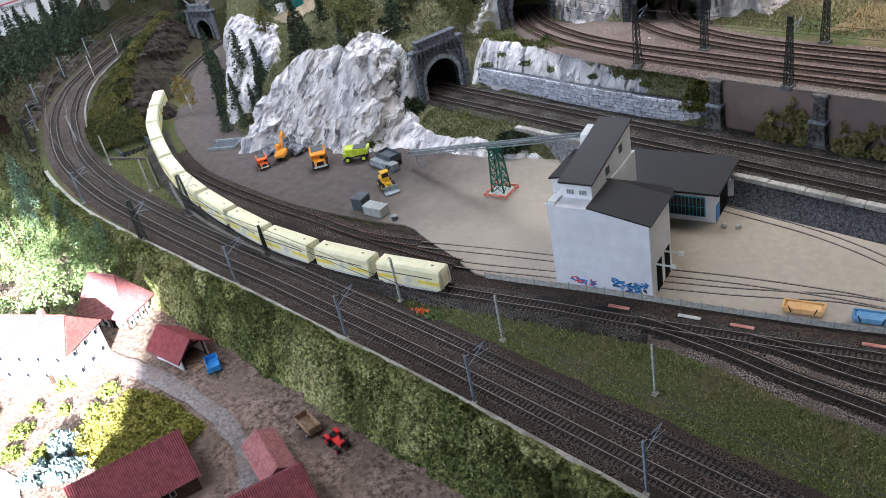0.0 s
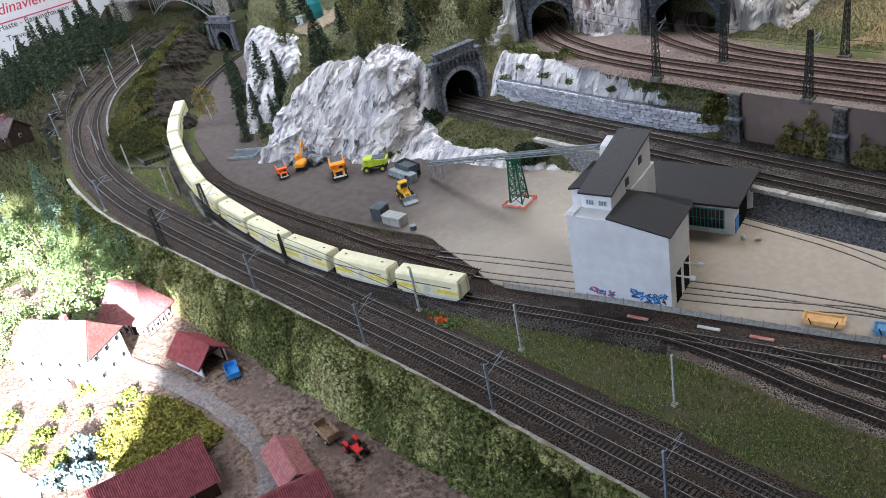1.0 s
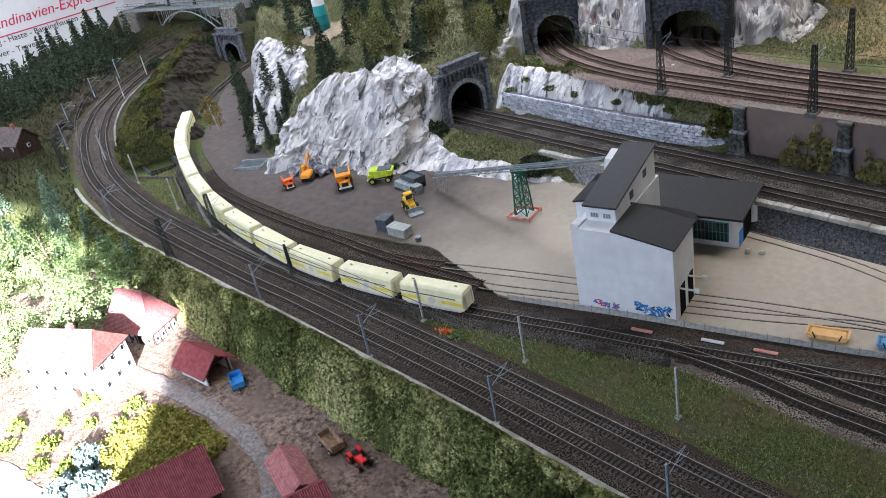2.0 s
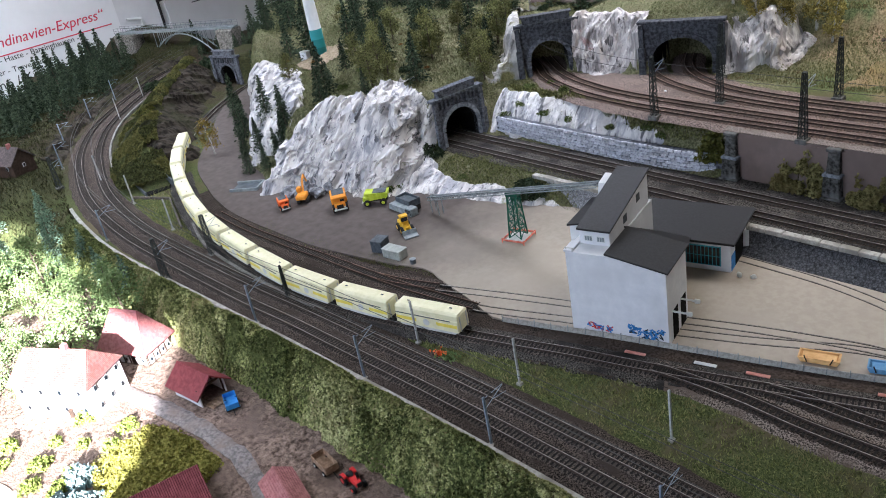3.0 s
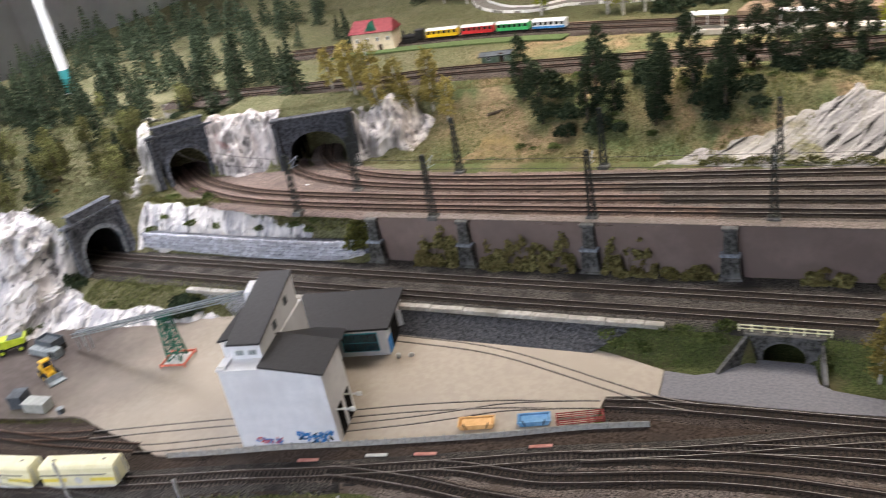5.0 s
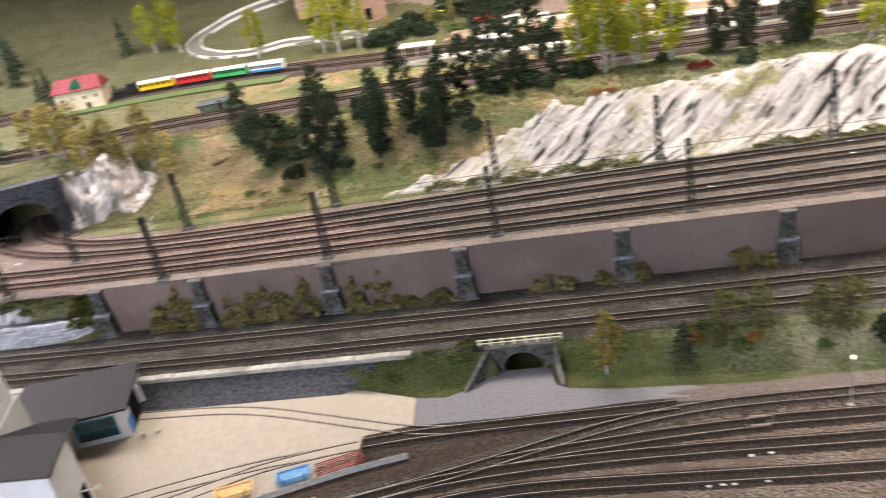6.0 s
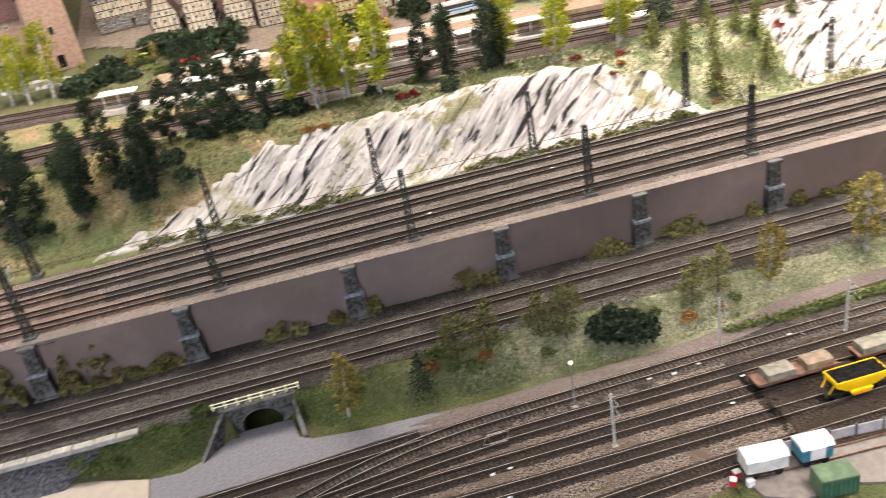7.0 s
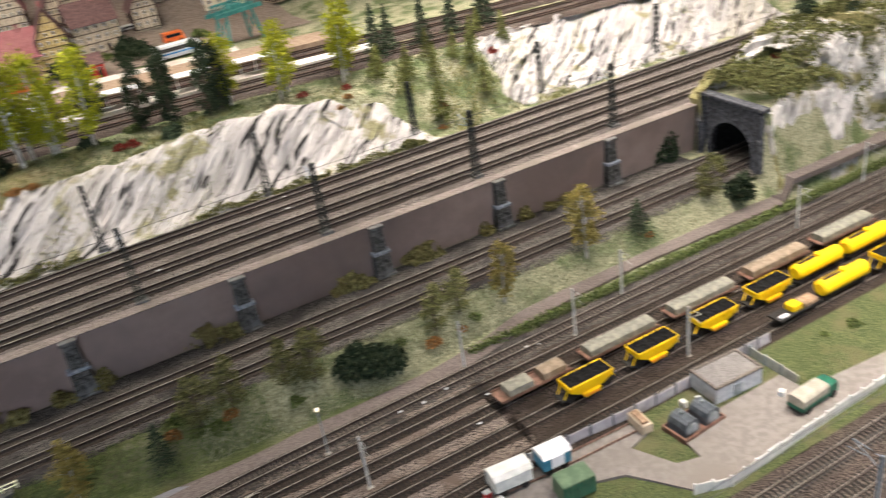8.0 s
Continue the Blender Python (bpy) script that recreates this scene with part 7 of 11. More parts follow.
small_l = lattice_mast(0.07, "thin dark signal mast beside the freight track", "front lattice masts", 0.0028)
small_l.matrix_world = pose(-0.520, -0.208, 0)


def wire(line, height, label, mat=WIRE, r=0.00035, sag=0.0):
    l3 = np.column_stack([line[:, :2], np.full(len(line), height)])
    v, f = sweep(l3, [(-r, -r), (r, -r), (r, r), (-r, r)])
    tagged(mesh_part("overhead_wire", v, f, mat), label, "overhead wire", "overhead wires")


for line, h in ((NEAR, 0.062), (FAR, 0.062), (NEAR, 0.074), (FAR, 0.074)):
    wire(line[::6], h, "thin grey overhead wire above the main line")
for line in (UP_1, UP_2):
    wire(line[::8], UP_Z + 0.085, "thin grey overhead wire above the upper line")
lamp = thing("yard_lamp", "lit lamp on a thin post beside the path", "lamp post", "", (1.160, 0.208, 0.0))
part("post", rod(bmesh.new(), (0, 0, 0), (0, 0, 0.076), 0.0011, 0.0008, 6), STEEL, lamp)
part("foot", boxed((-0.003, -0.003, 0), (0.003, 0.003, 0.004), 0.0006), KERB, lamp)
GLOW = bpy.data.materials.new("warm_lamp_glass")
GLOW.use_nodes = True
GLOW.node_tree.nodes["Principled BSDF"].inputs["Emission Color"].default_value = (1.0, 0.78, 0.45, 1)
GLOW.node_tree.nodes["Principled BSDF"].inputs["Emission Strength"].default_value = 0.09
bulb = bmesh.new()
bmesh.ops.create_uvsphere(bulb, u_segments=12, v_segments=8, radius=0.0030, matrix=Matrix.Translation((0, 0, 0.078)))
part("globe", bulb, GLOW, lamp, "warm glowing globe", True)

# ---- trees and shrubs ----
def height_at(x, y):
    return float(ground(np.array([x]), np.array([y]), False)[0])


def fir_cards(h, width, rows, dense, size):
    """Needle-covered boughs in drooping whorls round a fir's trunk."""
    pts, aim = [], []
    for k in range(rows):
        t = k / (rows - 1)
        z = h * (0.10 + 0.88 * t)
        r = width * (1 - t) ** 0.85 * rng.uniform(0.78, 1.15) + h * 0.010
        n = int(dense * (6 + 13 * (1 - t)))
        off = rng.uniform(0, 6.28)
        for j in range(n):
            a = off + 6.283 * j / n + rng.normal(0, 0.2)
            reach = r * rng.uniform(0.55, 1.25)
            for q in (0.35, 0.7, 1.0):
                pts.append((reach * q * math.cos(a), reach * q * math.sin(a), z - reach * q * rng.uniform(0.25, 0.6) + rng.normal(0, h * 0.010)))
                aim.append((math.cos(a), math.sin(a), -0.35))
    return cards(np.array(pts), h * size, np.array(aim), 1.7, 0.5)


def fir_tree(h, width, mat, label, group, name="fir_tree"):
    base = thing(name, label, "fir tree", group)
    part("trunk", rod(bmesh.new(), (0, 0, -0.004), (0, 0, h * 0.96), h * 0.022, h * 0.004, 6), BARK, base)
    v, f = fir_cards(h, width, 18, 1.0, 0.023)
    mesh_part("crown", v, f, mat, base)
    return base


def fir_wood(label, mat, spots, lo, hi):
    """A distant wood of many firs in one mesh."""
    kinds = [fir_cards(0.10, 0.022 + 0.003 * k, 12, 0.7, 0.034)[0] for k in range(4)]
    verts = []
    for k, (x, y) in enumerate(spots):
        a, s = rng.uniform(0, 6.28), rng.uniform(lo, hi)
        v = kinds[k % 4] * np.array((s, s, s * rng.uniform(0.9, 1.15)))
        verts.append(np.column_stack([v[:, 0] * math.cos(a) - v[:, 1] * math.sin(a) + x, v[:, 0] * math.sin(a) + v[:, 1] * math.cos(a) + y, v[:, 2] + height_at(x, y)]))
    verts = np.vstack(verts)
    tagged(mesh_part("fir_wood", verts, np.arange(len(verts)).reshape(-1, 4), mat), label, "wood", kind="stuff")


def leaf_tree(h, width, mat, label, group, trunk=BARK, lean=0.0, clumps=26, leaves=34, low=0.3, name="leaf_tree", size=0.024, puff=0.20):
    base = thing(name, label, "tree", group)
    bm = rod(bmesh.new(), (0, 0, -0.004), (lean * h * 0.5, 0, h * 0.55), h * 0.026, h * 0.016, 7)
    rod(bm, (lean * h * 0.5, 0, h * 0.54), (lean * h, 0, h * 0.9), h * 0.016, h * 0.006, 6)
    pts = []
    for k in range(clumps):
        t = low + (1 - low) * (k + rng.random()) / clumps
        r = width * math.sin(math.pi * min(1.0, (t - low) / (1 - low) * 0.82 + 0.14)) ** 0.7
        a = rng.uniform(0, 6.28)
        c = np.array((lean * h * t + r * math.cos(a) * rng.uniform(0.35, 1.0), r * math.sin(a) * rng.uniform(0.35, 1.0), h * t))
        if k % 4 == 0:
            rod(bm, (lean * h * t * 0.9, 0, h * (t - 0.10)), tuple(c), h * 0.008, h * 0.003, 5)
        pts.append(c + rng.normal(0, width * puff, (leaves, 3)) * np.array((1, 1, 0.85)))
    part("trunk", bm, trunk, base)
    v, f = cards(np.vstack(pts), h * size)
    mesh_part("crown", v, f, mat, base)
    return base


def shrub(r, mat, label, group, name="shrub", leaves=260, flat=0.7):
    base = thing(name, label, "shrub", group)
    n = rng.normal(size=(leaves, 3))
    n /= np.linalg.norm(n, axis=1)[:, None]
    lump = 1 + 0.35 * np.sin(n[:, 0] * 3.1 + rng.uniform(0, 6)) * np.cos(n[:, 1] * 2.7)
    p = n * (r * rng.uniform(0.35, 1.0, leaves) ** 0.5 * lump)[:, None] * np.array((1, 1, flat))
    p[:, 2] = np.abs(p[:, 2]) + r * 0.05
    v, f = cards(p, r * 0.16)
    mesh_part("foliage", v, f, mat, base)
    part("stem", rod(bmesh.new(), (0, 0, -0.003), (0, 0, r * 0.5), r * 0.08, sides=5), BARK, base)
    return base


def plant(kinds, spots, lo=0.85, hi=1.15, sink=0.0):
    """Copies of the kinds at the spots, each with its own size and turn."""
    for k, (x, y) in enumerate(spots):
        s = rng.uniform(lo, hi)
        m = pose(x, y, height_at(x, y) - sink, rng.normal(0, 2), rng.normal(0, 2), rng.uniform(0, 360)) @ Matrix.Diagonal((s, s, s * rng.uniform(0.92, 1.1), 1))
        kind = kinds[k] if k < len(kinds) and "placed" not in kinds[k] else kinds[int(rng.integers(len(kinds)))]
        if "placed" in kind:
            copy_thing(kind, m)
        else:
            kind.matrix_world = m
            kind["placed"] = 1


def scatter(count, x0, x1, y0, y1, ok, gap):
    out = []
    for _ in range(count * 40):
        x, y = rng.uniform(x0, x1), rng.uniform(y0, y1)
        if len(out) >= count:
            break
        if ok(x, y) and all((x - a) ** 2 + (y - b) ** 2 > gap * gap for a, b in out):
            out.append((x, y))
    return out


FOREST = "dark forest firs"
firs = [fir_tree(0.085 + 0.012 * k, 0.022 + 0.002 * k, FIR, "dark green fir tree on the wooded hill", FOREST) for k in range(4)]
hill_d = lambda x, y: float(side_of(HILL, np.array([x]), np.array([y]))[0])
TURBINES = [(-1.30, 0.47), (-1.90, 1.01), (-1.43, 1.12)]
clear = lambda x, y: min(math.hypot(x - a, y - b) for a, b in TURBINES + [(-1.85, 0.95), (-1.62, 0.74)]) > 0.115 and not (abs(y - (0.5 + (-1.3 - x) * 0.9)) < 0.05 and -1.95 < x < -1.1)
forest = scatter(66, -2.1, -0.62, 0.45, 1.15, lambda x, y: hill_d(x, y) > 0.16 and clear(x, y) and (y > 0.76 or x < -1.55 or rng.random() < 0.10) and not (x > -1.0 and y < 0.70), 0.046)
plant(firs, forest, 0.7, 1.15)
back_forest = scatter(82, -2.05, -0.72, 1.10, 1.75, lambda x, y: clear(x, y) and (y > 1.16 or x < -1.0) and not (x > -0.85 and y > 1.36) and abs(y - np.interp(x, (-0.9, -0.34), (0.98, 1.045))) > 0.06, 0.050)
fir_wood("dense dark green firs covering the back of the hill", FIR, back_forest, 0.9, 1.35)
edge_firs = [(-1.790, 0.406), (-1.70, 0.36), (-1.60, 0.33), (-1.519, 0.272), (-1.316, 0.172), (-1.194, 0.161), (-1.215, 0.214), (-1.08, 0.190), (-1.11, 0.205), (-1.015, 0.27), (-1.40, 0.23), (-1.03, 0.30), (-1.352, 0.477), (-1.217, 0.53)]
plant(firs, edge_firs[:10], 0.75, 1.05)
plant(firs, edge_firs[10:], 1.0, 1.3)
plant(firs, [(-1.13, 0.172), (-1.10, 0.185), (-1.124, 0.125), (-1.18, 0.102)], 0.65, 0.9)
plant(firs, [(-1.64, 0.44), (-1.71, 0.50), (-1.79, 0.57), (-1.86, 0.64), (-1.67, 0.54), (-1.56, 0.43), (-1.92, 0.72), (-1.76, 0.66), (-1.83, 0.72), (-1.60, 0.50)], 0.8, 1.15)
west_firs = scatter(125, -3.3, -2.3, -0.45, 0.50, lambda x, y: float(side_of(NEAR[::10], np.array([x]), np.array([y]))[0]) < -0.11 and y > -0.5 - 0.4 * (x + 2.4) * 0 - 0.4, 0.055)
fir_wood("dark firs on the slope outside the curve", FIR, west_firs, 0.85, 1.4)
plant(firs, [(-2.97, 0.44), (-2.93, 0.49), (-3.0, 0.40), (-2.84, 0.36), (-2.90, 0.30), (-3.02, 0.33), (-2.80, 0.22), (-2.95, 0.22)], 1.4, 1.8)
plant(firs, [(-2.789, 0.80), (-2.72, 0.78), (-2.64, 0.83), (-2.50, 0.84), (-2.45, 0.92), (-2.58, 0.95), (-2.36, 0.80)], 0.7, 1.0)
small_firs = [fir_tree(0.062, 0.017, foliage("young_fir_needles", (0.07, 0.085, 0.022), (0.17, 0.18, 0.06)), "young yellowish-green fir on the meadow", "young firs") for k in range(2)]
plant(small_firs, [(1.678, 0.905), (1.70, 0.935), (1.722, 0.845), (1.866, 0.945), (1.852, 0.877), (1.639, 0.957), (1.832, 0.966), (1.76, 0.93), (1.90, 1.0), (1.98, 0.985), (1.95, 1.05), (1.78, 0.99), (1.66, 1.0)], 0.8, 1.3)
plant(firs, [(1.69, 1.06), (1.74, 1.10), (1.82, 1.08), (1.91, 1.10), (2.0, 1.10), (2.42, 0.52), (2.50, 0.47), (2.58, 0.50), (2.68, 0.46), (2.75, 0.52), (-0.60, 1.12), (-0.52, 1.02), (-0.70, 1.2), (-0.78, 1.3), (-0.71, 1.60), (-0.84, 1.7), (-0.97, 1.92), (-0.9, 1.8), (-0.62, 1.52), (-0.80, 1.5), (-0.47, 0.98), (-0.55, 1.9)], 0.8, 1.2)

olive = [leaf_tree(0.100, 0.030, OLIVE, "olive-green deciduous tree with a slender trunk", "olive trees", BARK, 0.05, 30, 60, 0.2) for _ in range(3)]
plant(olive, [(-0.912, 0.361), (-1.00, 0.40), (-0.96, 0.43), (-0.92, 0.574), (-0.80, 0.646), (-0.86, 0.70), (-0.853, 0.755), (-0.927, 0.52), (-1.055, 0.492), (-0.76, 0.60), (-1.08, 0.58), (-0.98, 0.62), (-0.78, 0.72)], 0.75, 1.1)
bank_olive = [leaf_tree(0.082, 0.026, OLIVE, "olive-grey young tree with a thin trunk on the bank", "bank trees", BARK, 0.05, 34, 64, 0.10, size=0.021, puff=0.17) for _ in range(3)]
plant(bank_olive, [(1.078, 0.350), (1.197, 0.335), (1.400, 0.335), (1.995, 0.358), (1.03, 0.345), (1.45, 0.345), (1.16, 0.345)], 0.85, 1.1)
conifer = fir_tree(0.080, 0.026, DARK_LEAF, "dark blue-green conifer on the bank beside the road", "bank conifers", "conifer")
plant([conifer], [(0.968, 0.318), (1.825, 0.350)], 0.95, 1.05)
golden = [leaf_tree(0.095, 0.020, GOLD, "golden-leaved tree with a pale trunk", "golden trees", BIRCH, 0.08, 30, 44, 0.18) for _ in range(2)]
plant(golden, [(0.855, 0.318), (-0.05, 0.97), (-0.26, 0.93), (-0.10, 1.0), (1.530, 0.338), (1.708, 0.350), (-0.177, 0.884), (-0.136, 0.939), (-0.142, 0.929), (-0.22, 0.95), (-0.390, 1.03), (-0.30, 0.97)], 0.95, 1.3)
tan = leaf_tree(0.10, 0.028, foliage("tan_leaves", (0.12, 0.085, 0.02), (0.24, 0.18, 0.05)), "tan autumn birch beside the dirt road", "tan birch", BIRCH, -0.1)
plant([tan], [(-1.43, 0.135)], 1, 1)
dark_t = [leaf_tree(0.175, 0.034, DARK_LEAF, "large dark green tree before the village tracks", "large dark trees", BARK, 0.04, 44, 96, 0.06, size=0.0145, puff=0.17) for _ in range(3)]
plant(dark_t, [(0.141, 0.985), (0.199, 0.93), (0.317, 0.955), (0.36, 0.93), (0.459, 0.914), (0.52, 0.95), (0.596, 0.964), (0.674, 1.03), (0.760, 1.05), (0.832, 1.04), (0.799, 1.20), (0.451, 0.98), (0.624, 1.03), (1.215, 1.03), (1.163, 1.06), (1.290, 1.02), (1.321, 1.04), (0.307, 1.05), (0.72, 0.99), (1.093, 1.22), (0.90, 1.20), (1.24, 1.20)], 0.75, 1.15)
limes = [leaf_tree(0.155, 0.034, LIME_LEAF, "tall lime-green birch with a white trunk", "lime birches", BIRCH, 0.05, 40, 44, 0.22, size=0.019) for _ in range(3)]
plant(limes, [(0.887, 1.045), (0.995, 1.00), (0.950, 1.07), (1.342, 1.045), (1.429, 0.975), (1.46, 1.02), (1.579, 1.00), (1.601, 1.03), (1.06, 1.02), (0.93, 1.02), (-0.453, 1.90), (-0.40, 1.93), (-0.36, 1.88), (0.224, 1.62), (0.17, 1.66), (0.28, 1.64), (-0.05, 1.72), (0.988, 1.039)], 0.85, 1.15)
shrubs = {
    "wall": [shrub(0.022, foliage("wall_shrub_leaves", (0.07, 0.062, 0.02), (0.25, 0.225, 0.09)), "olive-brown shrub at the foot of the brown wall", "wall shrubs", leaves=340, flat=1.0) for _ in range(3)],
    "dark": [shrub(0.030, DARK_LEAF, "dense dark green bush on the bank", "dark bushes", leaves=520, flat=1.05) for _ in range(2)],
    "mid": [shrub(0.016, MID_LEAF, "small green bush with dense leaves", "green bushes") for _ in range(2)],
    "rust": [shrub(0.020, RUST_LEAF, "rust-orange shrub on the meadow", "rusty shrubs", flat=0.5)],
    "maroon": [shrub(0.020, MAROON, "maroon shrub on the meadow", "maroon shrubs", flat=0.6)],
}
plant(shrubs["wall"], [(0.584, 0.518), (0.872, 0.518), (0.93, 0.520), (1.615, 0.522), (1.756, 0.520), (1.79, 0.518), (0.54, 0.516), (1.70, 0.520)], 0.6, 1.0)
plant(shrubs["dark"], [(1.299, 0.312), (1.285, 0.320), (-0.39, 0.322), (-0.375, 0.330), (-0.40, 0.335), (1.26, 0.325), (-0.71, 0.345)], 0.75, 1.1)
plant(shrubs["mid"], [(0.47, 0.352), (0.49, 0.340), (0.515, 0.355), (0.60, 0.340), (0.56, 0.352), (0.625, 0.352), (0.585, 0.358), (0.645, 0.352), (0.53, 0.335), (-0.573, 0.312), (-0.638, 0.540), (-0.446, 0.545), (-0.607, 0.60), (-0.76, 0.185), (-0.735, 0.20), (-0.715, 0.21), (-0.70, 0.23), (-0.60, 0.555), (-0.52, 0.548), (-0.33, 0.545), (-0.24, 0.550), (-0.20, 0.545), (-0.19, 0.556), (-0.82, 0.369), (-0.858, 0.332), (-0.924, 0.269), (-0.79, 0.36), (-1.0, 0.33), (1.02, 0.335), (1.16, 0.318), (1.34, 0.335), (1.47, 0.33), (1.0, 0.36), (1.05, 0.33), (1.84, -0.02), (1.89, -0.03), (0.65, 0.372), (-0.575, 0.64), (-0.50, 0.60)], 0.55, 1.1)
plant(shrubs["rust"], [(1.385, 0.318), (1.44, 0.322), (1.84, 0.345), (0.902, 0.908), (0.93, 0.915), (1.550, 0.915), (1.52, 0.90), (-1.26, 0.43), (-1.22, 0.50), (-1.40, 0.42), (0.99, 0.345), (1.07, 0.34), (1.71, 0.825)], 0.6, 1.0)
plant(shrubs["maroon"], [(1.123, 0.985), (1.10, 0.98), (1.56, 0.945), (1.47, 0.965), (1.735, 0.865), (1.93, 0.96), (2.30, 0.48)], 0.7, 1.0)
ivy = shrub(0.035, foliage("hanging_ivy_leaves", (0.05, 0.055, 0.015), (0.14, 0.14, 0.04), 0.0), "hanging olive shrub at the end of the stone wall", "ivy", "ivy", 700, 1.3)
plant([ivy], [(-0.075, 0.535)], 1, 1)
ivy2 = shrub(0.035, DARK_LEAF, "dark ivy beside the tunnel portal", "ivy", "ivy", 600, 1.5)
plant([ivy2], [(2.06, 0.345), (2.05, 0.53)], 0.8, 1)


def climber(x0, x1, high, seed):
    """Sparse creepers that climb the brown wall from its foot in uneven sprays."""
    n = int(9000 * (x1 - x0) * high / 0.006)
    x, t = rng.uniform(x0, x1, n), rng.random(n)
    reach = np.clip(fbm(x, x * 0 + seed, 55, 3, seed) * 0.9 + 0.85, 0.3, 1.2) * rng.uniform(0.78, 1.12, n)
    top = np.minimum(high * reach * (0.45 + 0.55 * smooth(x0 - 0.002, x0 + 0.022, x)) * (0.45 + 0.55 * smooth(x1 + 0.002, x1 - 0.022, x)), 0.088)
    depth = 0.003 + 0.020 * (1 - t) ** 0.8 * rng.random(n) + 0.012 * np.clip(fbm(x, top * t, 70, 2, seed + 9) * 2, 0, 1)
    base = thing("climbing_shrub", "sparse olive-brown creeper climbing the brown retaining wall", "creeper", "wall creepers", (0, 0, LOW_Z))
    here = fbm(x, top * t, 75, 3, seed + 3) > 0.02 - 0.13 * (1 - t)
    v, f = cards(np.column_stack([x, 0.526 - depth, top * t])[here], 0.0024)
    mesh_part("foliage", v, f, CREEPER, base)
    part("stem", rod(bmesh.new(), ((x0 + x1) / 2, 0.518, -0.004), ((x0 + x1) / 2, 0.522, high * 0.5), 0.0010, sides=5), BARK, base)


CREEPER = foliage("creeper_leaves", (0.06, 0.055, 0.02), (0.34, 0.31, 0.13), 0.0, (0.20, 0.165, 0.07))
for k, (x0, x1, high) in enumerate(((0.055, 0.150, 0.070), (0.195, 0.295, 0.075), (0.285, 0.375, 0.062), (0.425, 0.520, 0.060), (0.745, 0.825, 0.030), (1.055, 1.150, 0.036), (1.305, 1.385, 0.030), (1.44, 1.52, 0.036), (0.545, 0.62, 0.020))):
    climber(x0, x1, high, 500 + 7 * k)


def leaf_sheet(name, label, category, mat, spots, size, base_mat=None):
    v, f = cards(spots, size)
    return tagged(mesh_part(name, v, f, mat), label, category, kind="stuff")


def clumps(x, y, scale, seed):
    """Rounded bushes on a jittered grid: height 0 to 1 and a random number for each bush."""
    px, py = x * scale, y * scale
    xi, yi = np.floor(px).astype(np.int64), np.floor(py).astype(np.int64)
    high, own = np.zeros(np.shape(px)), np.zeros(np.shape(px))
    for ox in (-1, 0, 1):
        for oy in (-1, 0, 1):
            cx, cy = xi + ox, yi + oy
            r = 0.55 + 0.5 * hash_2d(cx, cy, seed + 2)
            d2 = ((px - cx - hash_2d(cx, cy, seed)) ** 2 + (py - cy - hash_2d(cx, cy, seed + 1)) ** 2) / r**2
            h = np.sqrt(np.clip(1 - d2, 0, 1)) * (0.55 + 0.45 * r)
            own, high = np.where(h > high, hash_2d(cx, cy, seed + 3), own), np.maximum(high, h)
    return high, own


def bank_swell(x, y):
    """Height of the bushes over the bank in front of the main line, and the random numbers of the bushes."""
    d = np.interp(x, NEAR[:, 0], NEAR[:, 1]) - y - 0.012 * smooth(-0.6, -1.2, x)
    big, own = clumps(x, y, 16, 91)
    small, own_small = clumps(x, y, 52, 95)
    ragged = d + 0.030 * fbm(x, y, 22, 3, 97)
    h = (0.08 + 0.85 * big + 0.28 * small) * (0.25 + 0.75 * smooth(0.042, 0.070, d)) * (0.12 + 0.88 * smooth(0.130, 0.092, ragged))
    return h, own, own_small, ragged


def lying_leaves(spots, normals, size):
    """Leaf faces that follow a surface, a little unruly."""
    n = normals + 0.45 * rng.normal(size=normals.shape)
    n /= np.linalg.norm(n, axis=1)[:, None]
    a = np.cross(n, rng.normal(size=n.shape))
    a /= np.linalg.norm(a, axis=1)[:, None]
    b = np.cross(n, a)
    s = (size * rng.uniform(0.6, 1.35, len(n)))[:, None]
    v = np.stack([spots - a * s, spots - b * s * 0.7, spots + a * s, spots + b * s * 0.7], 1).reshape(-1, 3)
    return v, np.arange(len(v)).reshape(-1, 4)


bank_x = rng.uniform(-1.32, 0.85, 190000)
bank_y = np.interp(bank_x, NEAR[:, 0], NEAR[:, 1]) - rng.uniform(0.044, 0.132, 190000) - 0.012 * smooth(-0.6, -1.2, bank_x)
swell, own_1, own_2, ragged = bank_swell(bank_x, bank_y)
bank_z = ground(bank_x, bank_y) + 0.044 * swell * rng.uniform(0.45, 1.0, len(bank_x)) ** 0.35
bank_pts = np.column_stack([bank_x, bank_y, bank_z])
step = 0.003
slope_x = (bank_swell(bank_x + step, bank_y)[0] - bank_swell(bank_x - step, bank_y)[0]) * 0.044 / (2 * step)
slope_y = (bank_swell(bank_x, bank_y + step)[0] - bank_swell(bank_x, bank_y - step)[0]) * 0.044 / (2 * step)
bank_n = np.column_stack([-slope_x, -slope_y, np.ones(len(bank_x))])
bank_n /= np.linalg.norm(bank_n, axis=1)[:, None]
tone = own_1 * 0.55 + own_2 * 0.25 + 0.9 * fbm(bank_x, bank_y, 5, 2, 98) + rng.normal(0, 0.10, len(bank_x))
grown = (swell > 0.10) & (ragged < 0.122)
